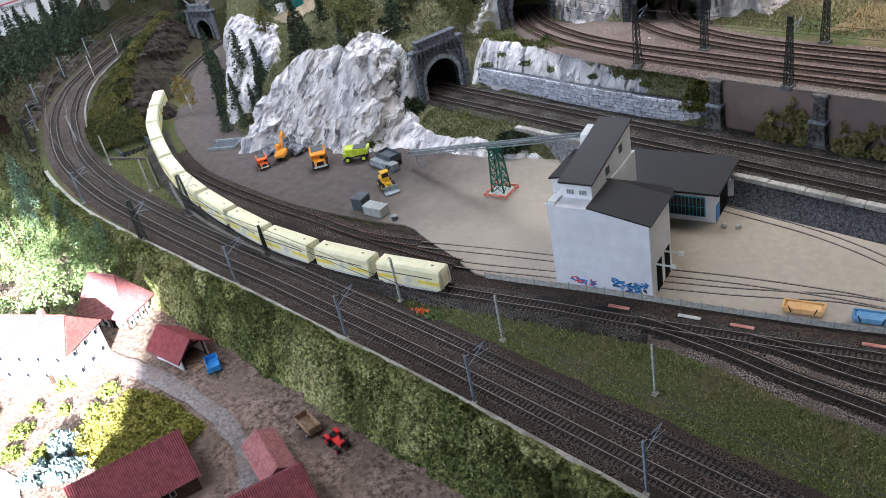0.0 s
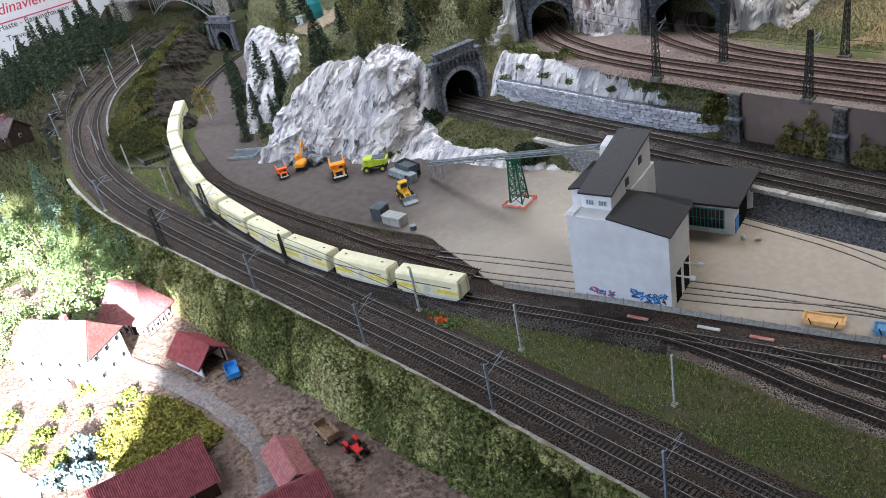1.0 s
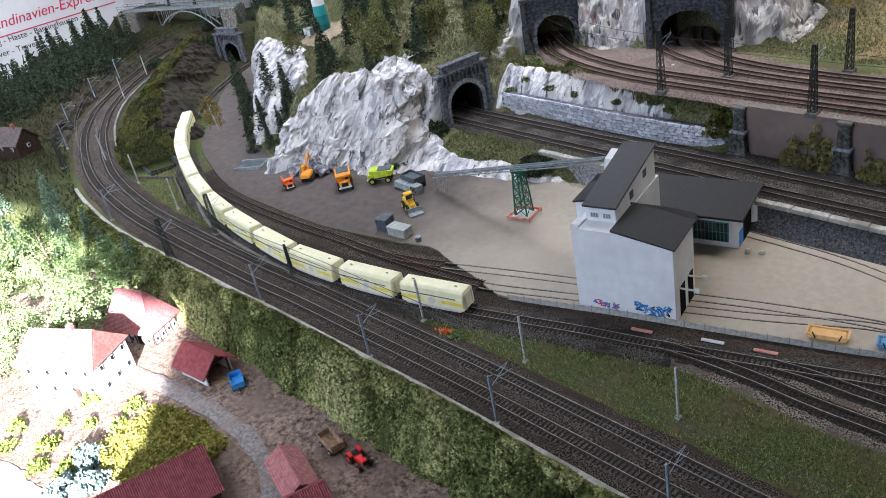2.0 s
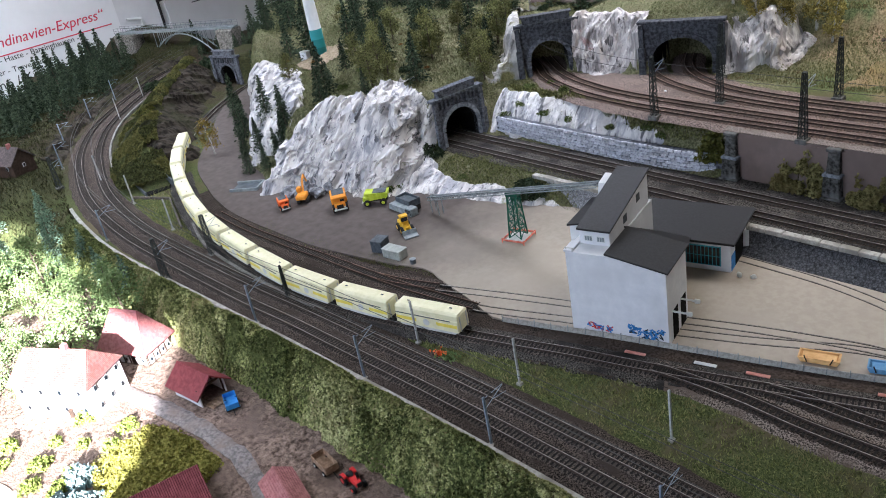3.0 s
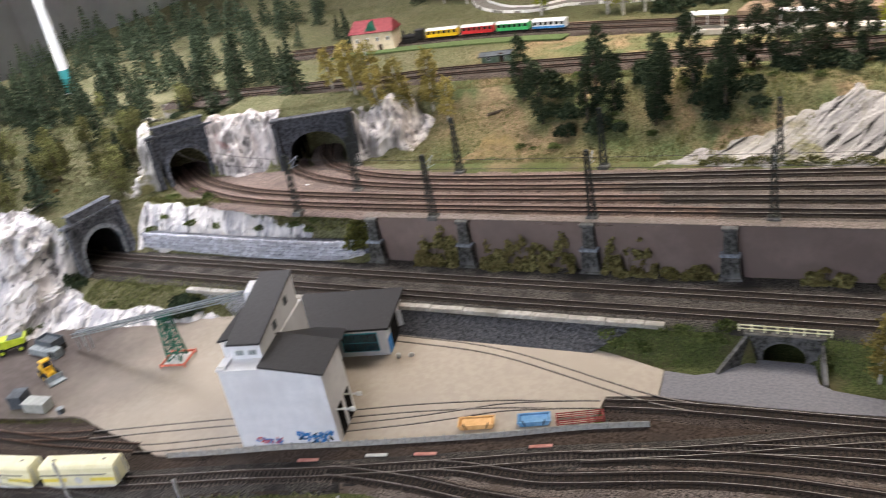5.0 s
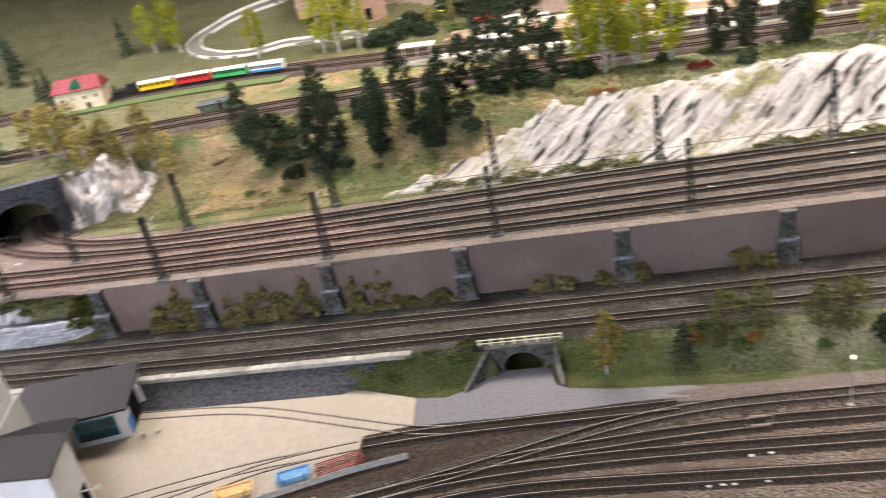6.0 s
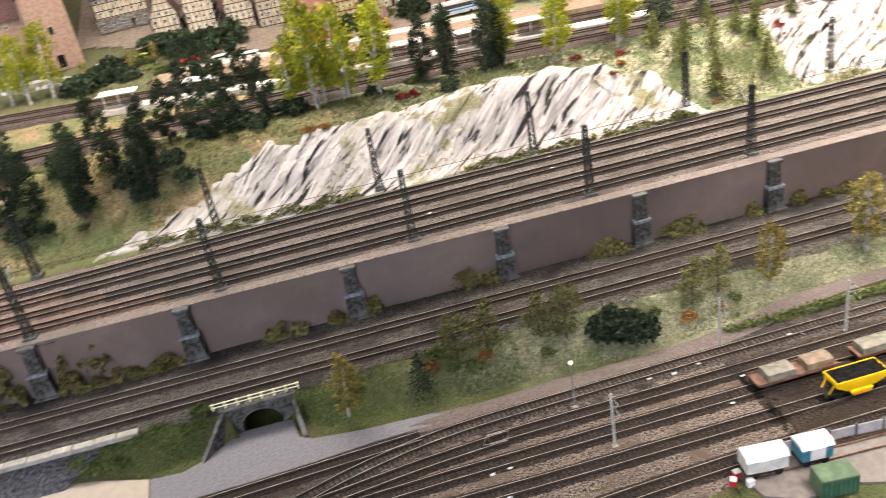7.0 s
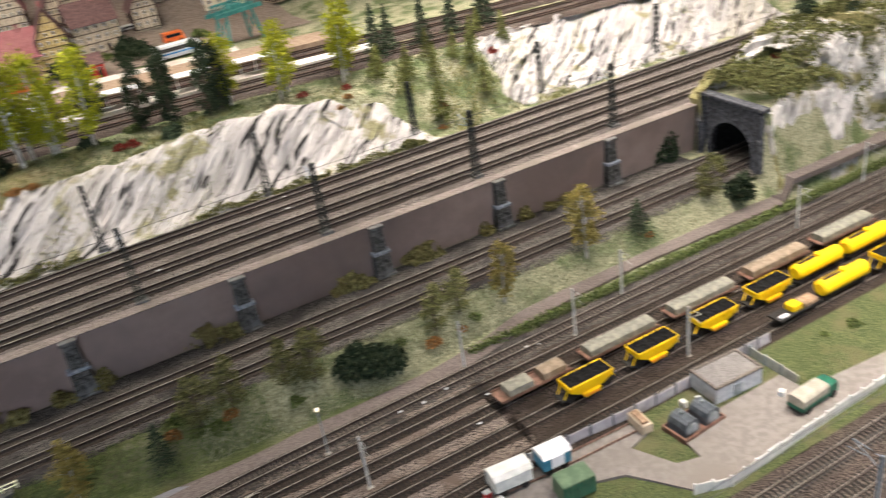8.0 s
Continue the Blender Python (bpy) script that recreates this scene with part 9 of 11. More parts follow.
def farm_trailer(label, at, turn, mat, size=(0.040, 0.022, 0.010), wheel=0.0045):
    ob = thing("trailer", label, "trailer", "farm trailers", at, turn)
    a, b, h = size[0] / 2, size[1] / 2, size[2]
    part("bed", boxed((-a, -b, 0.007), (a, b, 0.0085)), mat, ob)
    for lo, hi in (((-a, -b, 0.0085), (a, -b + 0.001, 0.007 + h)), ((-a, b - 0.001, 0.0085), (a, b, 0.007 + h)), ((-a, -b + 0.001, 0.0085), (-a + 0.001, b - 0.001, 0.007 + h)), ((a - 0.001, -b + 0.001, 0.0085), (a, b - 0.001, 0.007 + h))):
        part("side_board", boxed(lo, hi), mat, ob)
    for x in (-a * 0.6, a * 0.6):
        for s in (-1, 1):
            tyre = part("wheel", rod(bmesh.new(), (x, s * (b - 0.003), wheel), (x, s * (b + 0.001), wheel), wheel, sides=14), RUBBER, ob)
            part("hub", rod(bmesh.new(), (x, s * (b + 0.0008), wheel), (x, s * (b + 0.0018), wheel), wheel * 0.45, sides=10), PALE_GREY, tyre)
    part("drawbar", rod(bmesh.new(), (a, 0, 0.007), (a + 0.014, 0, 0.004), 0.0008), DARK, ob)
    return ob


farm_trailer("blue tipping farm trailer on the bare soil", (-0.421, -0.413, FARM + 0.001), -20, BLUE)
farm_trailer("weathered wooden hay wagon behind the tractor", (-0.155, -0.402, FARM + 0.001), -6, PLANK, (0.045, 0.022, 0.012))
tractor = thing("tractor", "red farm tractor with an open seat", "tractor", "", (-0.093, -0.397, FARM + 0.001), -4)
part("bonnet", boxed((0.0, -0.005, 0.008), (0.020, 0.005, 0.017), 0.0015), RED, tractor)
part("body", boxed((-0.014, -0.006, 0.007), (0.0, 0.006, 0.013), 0.001), RED, tractor)
part("grille", boxed((0.0195, -0.004, 0.009), (0.0207, 0.004, 0.016)), DARK, tractor)
part("seat", boxed((-0.011, -0.004, 0.013), (-0.004, 0.004, 0.019), 0.001), DARK, tractor)
part("exhaust", rod(bmesh.new(), (0.013, 0.002, 0.017), (0.013, 0.002, 0.025), 0.0009), DARK, tractor)
part("steering_wheel", rod(bmesh.new(), (-0.001, 0, 0.019), (-0.0005, 0, 0.0198), 0.0035, sides=12), RUBBER, tractor)
for s in (-1, 1):
    part("mudguard", prism(bmesh.new(), [(-0.018, 0.010), (-0.016, 0.017), (-0.010, 0.020), (-0.004, 0.017), (-0.002, 0.010), (-0.004, 0.013), (-0.010, 0.0165), (-0.015, 0.014)], min(s * 0.006, s * 0.011), max(s * 0.006, s * 0.011), "y"), RED, tractor)
    for x, r in ((-0.010, 0.009), (0.015, 0.0055)):
        wheel = part("wheel", rod(bmesh.new(), (x, s * 0.007, r), (x, s * 0.0115, r), r, sides=18), RUBBER, tractor)
        part("rim", rod(bmesh.new(), (x, s * 0.0112, r), (x, s * 0.0122, r), r * 0.5, sides=12), RED, wheel)
house("long barn with a ribbed dark red roof", (-0.252, -0.632, FARM), 78, 0.150, 0.100, 0.034, 0.040, TIMBER, RIB_TILE, 0.0, None, (2, 1), None, "barns", "barn", category="barn")
house("half-timbered barn with a ribbed red roof", (-0.062, -0.556, FARM), 74, 0.150, 0.085, 0.030, 0.034, BEIGE, RIB_TILE, 0.0, TIMBER, (2, 1), None, "barns", "barn", category="barn")
house("low lean-to barn with a pink-red roof", (-0.135, -0.482, FARM), -14, 0.085, 0.040, 0.026, 0.012, BEIGE, PINK_TILE, 0.0, None, (1, 1), None, "barns", "barn", category="barn")
house("dark log house below the fir wood", (-1.885, -0.285, float(height_at(-1.885, -0.285))), 20, 0.10, 0.075, 0.04, 0.035, TIMBER, SLATE, 0.0, None, (2, 1), None, "farm houses", chimney=True)
house("grey boarded barn beside the dark log house", (-1.97, -0.40, float(height_at(-1.97, -0.40))), 35, 0.12, 0.07, 0.03, 0.03, TIMBER, BROWN_TILE, 0.0, None, (2, 1), None, "barns", "barn", category="barn")


def inside_poly(poly, x, y):
    hit = np.zeros(np.shape(x), bool)
    for (ax, ay), (bx, by) in zip(poly, poly[1:] + poly[:1]):
        hit ^= ((ay > y) != (by > y)) & (x < (bx - ax) * (y - ay) / (by - ay + 1e-12) + ax)
    return hit


blades(26000, -0.95, 0.45, -0.75, -0.35, lambda x, y: (farm_edge(x, y) > 0.0) & (fbm(x, y, 16, 3, 77) > -0.02) & (np.abs(side_of([(-0.86, -0.60), (-0.60, -0.51), (-0.36, -0.476), (-0.14, -0.52), (-0.05, -0.60)], x, y)) > 0.022), 0.006, foliage("stubble", (0.07, 0.05, 0.035), (0.24, 0.18, 0.13), 0.0), "stubble", "short brown stubble on the farm soil")
blades(5000, -0.95, 0.45, -0.75, -0.35, lambda x, y: (farm_edge(x, y) > 0.0) & (fbm(x, y, 16, 3, 78) > 0.10), 0.006, SAGE, "weeds", "green weeds on the farm soil")
crop_poly = [(-0.475, -0.640), (-0.490, -0.530), (-0.40, -0.503), (-0.305, -0.498), (-0.285, -0.54), (-0.335, -0.64), (-0.40, -0.665)]
cx, cy = rng.uniform(-0.5, -0.28, 30000), rng.uniform(-0.67, -0.49, 30000)
keep = inside_poly(crop_poly, cx + 0.012 * rng.normal(size=30000) * 0.5, cy)
cx, cy = cx[keep], cy[keep]
lump = np.clip(fbm(cx, cy, 40, 2, 210) + 0.6, 0.3, 1.2)
leaf_sheet("crop_field", "dense yellow crop in a small field", "crops", CROP, np.column_stack([cx, cy, FARM + 0.018 * lump * rng.uniform(0.2, 1.0, len(cx))]), 0.0026)

# Sunlit trees and bushes round the farm.
pale = [leaf_tree(0.125, 0.042, PALE_LEAF, "pale green leafy tree in full sunlight", "sunlit trees", BARK, 0.0, 34, 46, 0.12, size=0.022) for _ in range(3)]
plant(pale, [(-0.87, -0.60), (-0.78, -0.545), (-1.10, -0.52), (-1.12, -0.42), (-0.97, -0.39), (-0.89, -0.47), (-1.02, -0.62), (-0.86, -0.69), (-0.92, -0.53), (-1.20, -0.58), (-1.00, -0.47), (-1.22, -0.46), (-0.80, -0.64), (-1.33, -0.52), (-0.85, -0.41)], 0.75, 1.15)
spruce = [fir_tree(0.125, 0.038, BLUE_FIR, "pale blue-green spruce in sunlight", "blue spruces") for _ in range(2)]
plant(spruce, [(-1.39, -0.48), (-1.30, -0.40), (-1.05, -0.37), (-1.45, -0.36), (-1.54, -0.33), (-0.93, -0.36), (-1.20, -0.36), (-1.58, -0.45)], 0.8, 1.1)
pale_bush = [shrub(0.026, foliage("sunlit_bush_leaves", (0.10, 0.14, 0.03), (0.26, 0.30, 0.08)), "sunlit yellow-green bush beside the farm", "farm bushes", leaves=320) for _ in range(2)]
plant(pale_bush, [(-0.50, -0.60), (-0.53, -0.56), (-0.55, -0.63), (-0.50, -0.67), (-0.60, -0.66), (-0.66, -0.72), (-0.72, -0.76), (-0.56, -0.70), (-0.47, -0.70), (-0.62, -0.75), (-0.52, -0.73), (-0.78, -0.74), (-0.85, -0.35), (-0.76, -0.40), (-1.1, -0.35), (-1.3, -0.33), (-0.62, -0.60)], 0.7, 1.2)
blue_bush = shrub(0.032, foliage("blue_grey_bush_leaves", (0.10, 0.15, 0.15), (0.26, 0.34, 0.34)), "blue-grey bush at the garden's edge", "farm bushes", leaves=420)
plant([blue_bush], [(-0.40, -0.685), (-0.43, -0.72), (-0.46, -0.665)], 0.8, 1.1)
flowers = thing("flower_tuft", "tuft of red and pale green flowers in the verge", "flowers", "", (-0.125, -0.170, 0.0))
v, f = cards(np.column_stack([rng.normal(0.01, 0.008, 120), rng.normal(0, 0.006, 120), rng.uniform(0.001, 0.008, 120)]), 0.003)
mesh_part("leaves", v, f, PALE_LEAF, flowers)
v, f = cards(np.column_stack([rng.normal(-0.008, 0.006, 50), rng.normal(0, 0.004, 50), rng.uniform(0.003, 0.008, 50)]), 0.003)
mesh_part("blossoms", v, f, RED_ORANGE, flowers)

# ---- the west wall's posters ----
def lettering(name, words, y, z, size, mat, x=WEST + 0.006, right=False, shear=0.0, parent=None):
    """Flat letters on the west wall, read towards +y."""
    curve = bpy.data.curves.new(name, "FONT")
    curve.body, curve.size, curve.shear, curve.extrude = words, size, shear, 0.0004
    curve.align_x = "RIGHT" if right else "LEFT"
    carrier = bpy.data.objects.new(name, curve)
    data = bpy.data.meshes.new_from_object(carrier)
    bpy.data.objects.remove(carrier)
    data.materials.clear()
    data.materials.append(mat)
    ob = new(name, data)
    if parent is not None:
        ob.parent = parent
    ob.matrix_world = Matrix(((0, 0, 1, x), (1, 0, 0, y), (0, 1, 0, z), (0, 0, 0, 1)))
    return ob


poster = thing("poster", "large white route poster with red and dark lettering", "poster", "wall posters")
part("sheet", boxed((WEST, -0.95, -0.30), (WEST + 0.004, 0.74, 0.95)), PAPER, poster)
lettering("red_lettering", "Skandinavien-Express\u201c", 0.672, 0.160, 0.066, INK_RED, right=True, shear=0.25, parent=poster)
part("red_underline", boxed((WEST + 0.004, -0.05, 0.122), (WEST + 0.006, 0.70, 0.127)), INK_RED, poster)
lettering("lettering", "rg - Haste - Barsinghausen -", 0.525, 0.095, 0.037, INK, right=True, parent=poster)
lettering("lettering", "ver - Travem\u00fcnde -", 0.400, 0.043, 0.037, INK, right=True, parent=poster)
lettering("lettering", "Malm\u00f6 / Kopenhagen", 0.535, -0.018, 0.062, INK, right=True, parent=poster)
part("underline", boxed((WEST + 0.004, -0.20, 0.372), (WEST + 0.006, 0.42, 0.378)), INK, poster)
for y in (0.36, 0.50):
    part("tick", boxed((WEST + 0.004, y, 0.335), (WEST + 0.006, y + 0.006, 0.372)), INK, poster)
board = thing("poster", "grey-white station name board on the hall wall", "poster", "wall posters")
part("sheet", boxed((WEST, 0.995, -0.30), (WEST + 0.012, 2.60, 0.95)), surface("grey_white_board", (0.55, 0.55, 0.57), (0.60, 0.60, 0.62), 5, 1, 0.6, 0.0), board)
lettering("lettering", "Hannover", 1.144, 0.136, 0.066, INK, WEST + 0.014, parent=board)
lettering("lettering", "Wunstorf", 1.150, 0.222, 0.066, INK, WEST + 0.014, parent=board)
part("underline", boxed((WEST + 0.012, 1.134, 0.113), (WEST + 0.014, 1.75, 0.118)), INK, board)
hook = thing("wall_pipe", "black bent pipe on the white wall", "pipe")
part("upright", rod(bmesh.new(), (WEST + 0.012, 0.957, -0.05), (WEST + 0.012, 0.957, 0.168), 0.007), DARK, hook)
part("arm", rod(bmesh.new(), (WEST + 0.012, 0.951, 0.168), (WEST + 0.012, 0.999, 0.172), 0.007), DARK, hook)
hook2 = thing("wall_pipe", "white bent pipe on the hall wall", "pipe")
part("upright", rod(bmesh.new(), (WEST + 0.012, 0.845, -0.05), (WEST + 0.012, 0.845, 0.11), 0.006), WHITE, hook2)
part("arm", rod(bmesh.new(), (WEST + 0.012, 0.850, 0.11), (WEST + 0.012, 0.775, 0.125), 0.006), WHITE, hook2)

# ---- girder bridge over the end of the main line ----
bridge = thing("railway_bridge", "grey steel arch bridge with lattice railings", "bridge", "", (-2.86, 0.745, 0.0), 19.5)
part("deck", boxed((-0.36, -0.020, 0.109), (0.36, 0.020, 0.115)), STEEL, bridge)
for s in (-1, 1):
    bm = bmesh.new()
    xs = np.linspace(-0.14, 0.22, 15)
    arc = [(x, s * 0.017, 0.015 + 0.085 * (1 - ((x - 0.04) / 0.18) ** 2)) for x in xs]
    for p, q in zip(arc[:-1], arc[1:]):
        rod(bm, p, q, 0.003, sides=6)
    part("arch_rib", bm, STEEL, bridge)
    for p in arc[1:-1]:
        part("hanger", rod(bmesh.new(), p, (p[0], p[1], 0.109), 0.0014, sides=5), STEEL, bridge)
    part("handrail", rod(bmesh.new(), (-0.36, s * 0.020, 0.138), (0.36, s * 0.020, 0.138), 0.0010, sides=5), STEEL, bridge)
    part("midrail", rod(bmesh.new(), (-0.36, s * 0.020, 0.127), (0.36, s * 0.020, 0.127), 0.0008, sides=5), STEEL, bridge)
    for x in np.linspace(-0.36, 0.36, 25):
        part("railing_post", rod(bmesh.new(), (x, s * 0.020, 0.114), (x, s * 0.020, 0.139), 0.0010, sides=5), STEEL, bridge)
part("abutment", boxed((-0.36, -0.035, -0.02), (-0.24, 0.035, 0.107), 0.004), STONE_WALL, bridge, "grey rubble stone abutment")
part("abutment", boxed((0.27, -0.035, -0.02), (0.36, 0.035, 0.107), 0.004), STONE_WALL, bridge, "grey rubble stone abutment")

# ---- wind turbines, camper and small things on the hill ----
TEALS = [surface("turbine_green_%s" % w, tuple(c * 0.88 for c in k), k, 30, 4, 0.5, 0.05) for w, k in (("dark", (0.008, 0.13, 0.125)), ("mid", (0.015, 0.20, 0.20)), ("light", (0.04, 0.30, 0.32)))]
TURBINE = surface("white_turbine_paint", (0.72, 0.74, 0.76), (0.80, 0.82, 0.83), 30, 4, 0.45, 0.05)
for tx, ty in ((-1.30, 0.480), (-1.90, 1.01), (-1.43, 1.12)):
    ob = thing("wind_turbine_tower", "tall white wind turbine tower with teal bands at its foot", "wind turbine", "wind turbines", (tx, ty, height_at(tx, ty) - 0.004))
    for (z0, z1), m in zip(((0, 0.026), (0.026, 0.050), (0.050, 0.078)), TEALS):
        part("band", rod(bmesh.new(), (0, 0, z0), (0, 0, z1), 0.0195 - z0 * 0.02, 0.0195 - z1 * 0.02, 24), m, ob)
    part("shaft", rod(bmesh.new(), (0, 0, 0.078), (0, 0, 0.62), 0.0178, 0.008, 24), TURBINE, ob)
    part("plinth", rod(bmesh.new(), (0, 0, -0.006), (0, 0, 0.005), 0.024, sides=24), KERB, ob)
BEIGE_SAND = surface("beige_clearing", (0.16, 0.125, 0.085), (0.31, 0.25, 0.18), 160, 12, 0.95, 0.6, 0.001)
for x0, y0, r in ((-1.27, 0.455, 0.085), (-1.88, 0.96, 0.10)):
    v, f = height_sheet(x0 - r * 1.4, x0 + r * 1.4, y0 - r, y0 + r, 0.01, lambda x, y, z: np.where(np.hypot((x - x0) / 1.3, y - y0) < r * (0.8 + 0.9 * fbm(x, y, 12, 2, 301)), z + 0.003, np.nan), False)
    tagged(mesh_part("ground_clearing", v, f, BEIGE_SAND, shade=True), kind="structure")


def van(label, at, turn, mat, size=(0.055, 0.022, 0.026), stripe=None, name="van", wheels=2, category="van"):
    ob = thing(name, label, category, "parked vehicles", at, turn)
    a, b, h = size[0] / 2, size[1] / 2, size[2]
    body = prism(bmesh.new(), [(-a, 0.004), (a, 0.004), (a, h * 0.5), (a * 0.86, h * 0.92), (a * 0.78, h), (-a * 0.97, h), (-a, h * 0.95)], -b, b, "y")
    part("body", body, mat, ob)
    for s in (-1, 1):
        part("side_window", boxed((-a * 0.85, s * b - 0.0006, h * 0.56), (a * 0.72, s * b + 0.0006, h * 0.84)), GLASS, ob)
        if stripe is not None:
            part("stripe", boxed((-a * 0.97, s * b - 0.0005, h * 0.36), (a * 0.97, s * b + 0.0005, h * 0.46)), stripe, ob)
        for x in np.linspace(-a * 0.62, a * 0.62, wheels):
            part("wheel", rod(bmesh.new(), (x, s * (b - 0.003), 0.0045), (x, s * (b + 0.0006), 0.0045), 0.0045, sides=12), RUBBER, ob)
    m = Matrix.Translation((a * 0.945, 0, h * 0.70)) @ Matrix.Rotation(radians(-18), 4, "Y")
    part("windscreen", boxed((-0.0006, -b * 0.86, -h * 0.17), (0.0016, b * 0.86, h * 0.17), 0, m), GLASS, ob)
    return ob


van("white camper van parked on the beige clearing", (-1.85, 0.93, height_at(-1.85, 0.93) + 0.003), 20, WHITE, (0.060, 0.024, 0.030))
kiosk = thing("transformer_box", "small white transformer box beside the turbine", "box", "", (-1.345, 0.455, height_at(-1.345, 0.455)), 15)
part("body", boxed((-0.012, -0.009, -0.01), (0.012, 0.009, 0.022), 0.0008), WHITE, kiosk)
part("lid", boxed((-0.013, -0.010, 0.022), (0.013, 0.010, 0.0245), 0.0006), PALE_GREY, kiosk)
# Culvert, pit kerb and basin beside the cutting.
culvert = thing("culvert", "dark open culvert box at the end of the ridge", "culvert", "", (-1.42, -0.075, 0.0), -8)
part("floor_slab", boxed((-0.09, -0.04, -0.004), (0.09, 0.04, 0.002)), NEAR_BLACK, culvert)
for lo, hi in (((-0.09, 0.036, 0.002), (0.09, 0.040, 0.022)), ((-0.09, -0.040, 0.002), (0.09, -0.036, 0.012)), ((-0.09, -0.036, 0.002), (-0.086, 0.036, 0.018))):
    part("side_wall", boxed(lo, hi), DARK_STEEL, culvert)
pit = thing("pit_edge", "pale concrete edge round a shallow pit", "kerb", "", (0, 0, 0.001))
for a, b in (((-1.37, -0.150), (-1.255, -0.098)), ((-1.255, -0.098), (-1.045, -0.170)), ((-1.37, -0.150), (-1.33, -0.172))):
    d = Vector(b) - Vector(a)
    m = Matrix.Translation((*((Vector(a) + Vector(b)) / 2), 0.004)) @ Matrix.Rotation(math.atan2(d.y, d.x), 4, "Z")
    part("kerb", boxed((-d.length / 2, -0.0022, -0.008), (d.length / 2, 0.0022, 0.0), 0.0006, m), PALE_SLEEPER, pit)
basin = thing("water_basin", "small grey concrete water basin by the rock", "basin", "", (-1.10, 0.047, 0.0), 35)
part("floor_slab", boxed((-0.035, -0.022, -0.002), (0.035, 0.022, 0.006)), DARK_STEEL, basin)
for lo, hi in (((-0.038, 0.022, 0), (0.038, 0.026, 0.011)), ((-0.038, -0.026, 0), (0.038, -0.022, 0.011)), ((0.035, -0.022, 0), (0.039, 0.022, 0.011))):
    part("rim", boxed(lo, hi), STEEL, basin)

# ---- ridge bushes and soil by the fence ----
ridge_bush = [shrub(0.036, foliage("ridge_bush_leaves", (0.05, 0.06, 0.014), (0.16, 0.16, 0.045)), "olive-brown bush on the cutting's ridge", "ridge bushes", leaves=380) for _ in range(3)]
ridge = spline(RIDGE, 0.05)
plant(ridge_bush, [(x + rng.normal(0, 0.02), y - 0.03 + rng.normal(0, 0.02)) for x, y in ridge[2:-2:3]], 0.45, 0.8)
plant(shrubs["dark"], [(-2.42, 0.40), (-2.47, 0.52), (-2.52, 0.60), (-2.36, 0.66), (-2.40, 0.74), (-2.30, 0.62), (-2.46, 0.68), (-2.25, 0.70)], 1.0, 1.6)
ridge_n = 60000
ridge_t = rng.uniform(0, len(ridge) - 1.001, ridge_n)
rx, ry = np.interp(ridge_t, np.arange(len(ridge)), ridge[:, 0]), np.interp(ridge_t, np.arange(len(ridge)), ridge[:, 1])
off = rng.uniform(-0.03, 0.115, ridge_n)
rx, ry = rx - 0.35 * off, ry - off
bush, own = clumps(rx, ry, 20, 301)
keep = fbm(rx, ry, 14, 3, 303) > -0.14
moss_pts = np.column_stack([rx, ry, ground(rx, ry) + 0.004 + 0.022 * bush * rng.uniform(0.3, 1.0, ridge_n) ** 0.4])
for leaf, pick in ((foliage("ridge_moss", (0.04, 0.042, 0.014), (0.17, 0.165, 0.06), 0.0, (0.10, 0.095, 0.03)), own > 0.45), (foliage("dark_ridge_moss", (0.02, 0.025, 0.010), (0.10, 0.105, 0.04), 0.0), own <= 0.45)):
    leaf_sheet("ridge_growth", "olive moss and low bushes along the cutting's ridge", "undergrowth", leaf, moss_pts[keep & pick], 0.0026)
fence_d = lambda x, y: side_of(TRAIN[::8], x, y)
v, f = height_sheet(-0.16, 1.05, -0.12, 0.26, 0.006, lambda x, y, z: np.where((fence_d(x, y) > -0.035 + 0.02 * fbm(x, y, 20, 3, 9)) & (fence_d(x, y) < 0.075) & (x > -0.12), np.maximum(z, 0) + 0.0006, np.nan))
tagged(mesh_part("ground_dark_soil", v, f, surface("dark_trackside_soil", (0.03, 0.022, 0.017), (0.085, 0.064, 0.052), 260, 14, 0.95, 0.9, 0.002, third=(0.05, 0.04, 0.034)), shade=True), kind="structure")
v, f = height_sheet(-0.64, 2.08, 0.372, 0.534, 0.008, lambda x, y, z: np.where(y < np.interp(x, (-0.64, -0.1, -0.02, 2.1), (0.52, 0.515, 0.532, 0.532)), LOW_Z + 0.0008 + 0.0015 * fbm(x, y, 60, 2, 71), np.nan))
tagged(mesh_part("ground_track_bed", v, f, GREY_BALLAST, shade=True), kind="structure")
# ---- the village and its station at the back ----
def ground_z(x, y):
    return height_at(x, y)


def village(label, x, y, turn, *rest, **more):
    return house(label, (x, y, ground_z(x, y)), turn, *rest, group="village houses", **more)


village("cream station building with a red roof and green dormer", -0.475, 1.44, 8, 0.130, 0.065, 0.060, 0.026, PLASTER, RED_TILE, 0.3, None, (4, 1), None, over=0.005)
dormer = thing("dormer_roof", "green dormer on the red station roof", "dormer", "", (-0.475, 1.44, ground_z(-0.47, 1.43) + 0.072), 8)
part("gablet", prism(bmesh.new(), [(-0.018, -0.008), (0.018, -0.008), (0.0, 0.016)], -0.036, 0.006, "y"), GREEN, dormer)
village("pink sandstone gatehouse with a steep roof", 0.10, 2.02, 15, 0.17, 0.12, 0.12, 0.08, PINK_STONE, MAROON_ROOF, 0.0, None, (4, 2), None)
tower = thing("church_tower", "tall pink stone tower with small windows", "tower", "", (0.262, 1.895, ground_z(0.262, 1.895)), 20)
part("shaft", prism(bmesh.new(), [(-0.058, -0.01), (0.058, -0.01), (0.050, 0.40), (-0.050, 0.40)], -0.055, 0.055, "y"), PINK_STONE, tower)
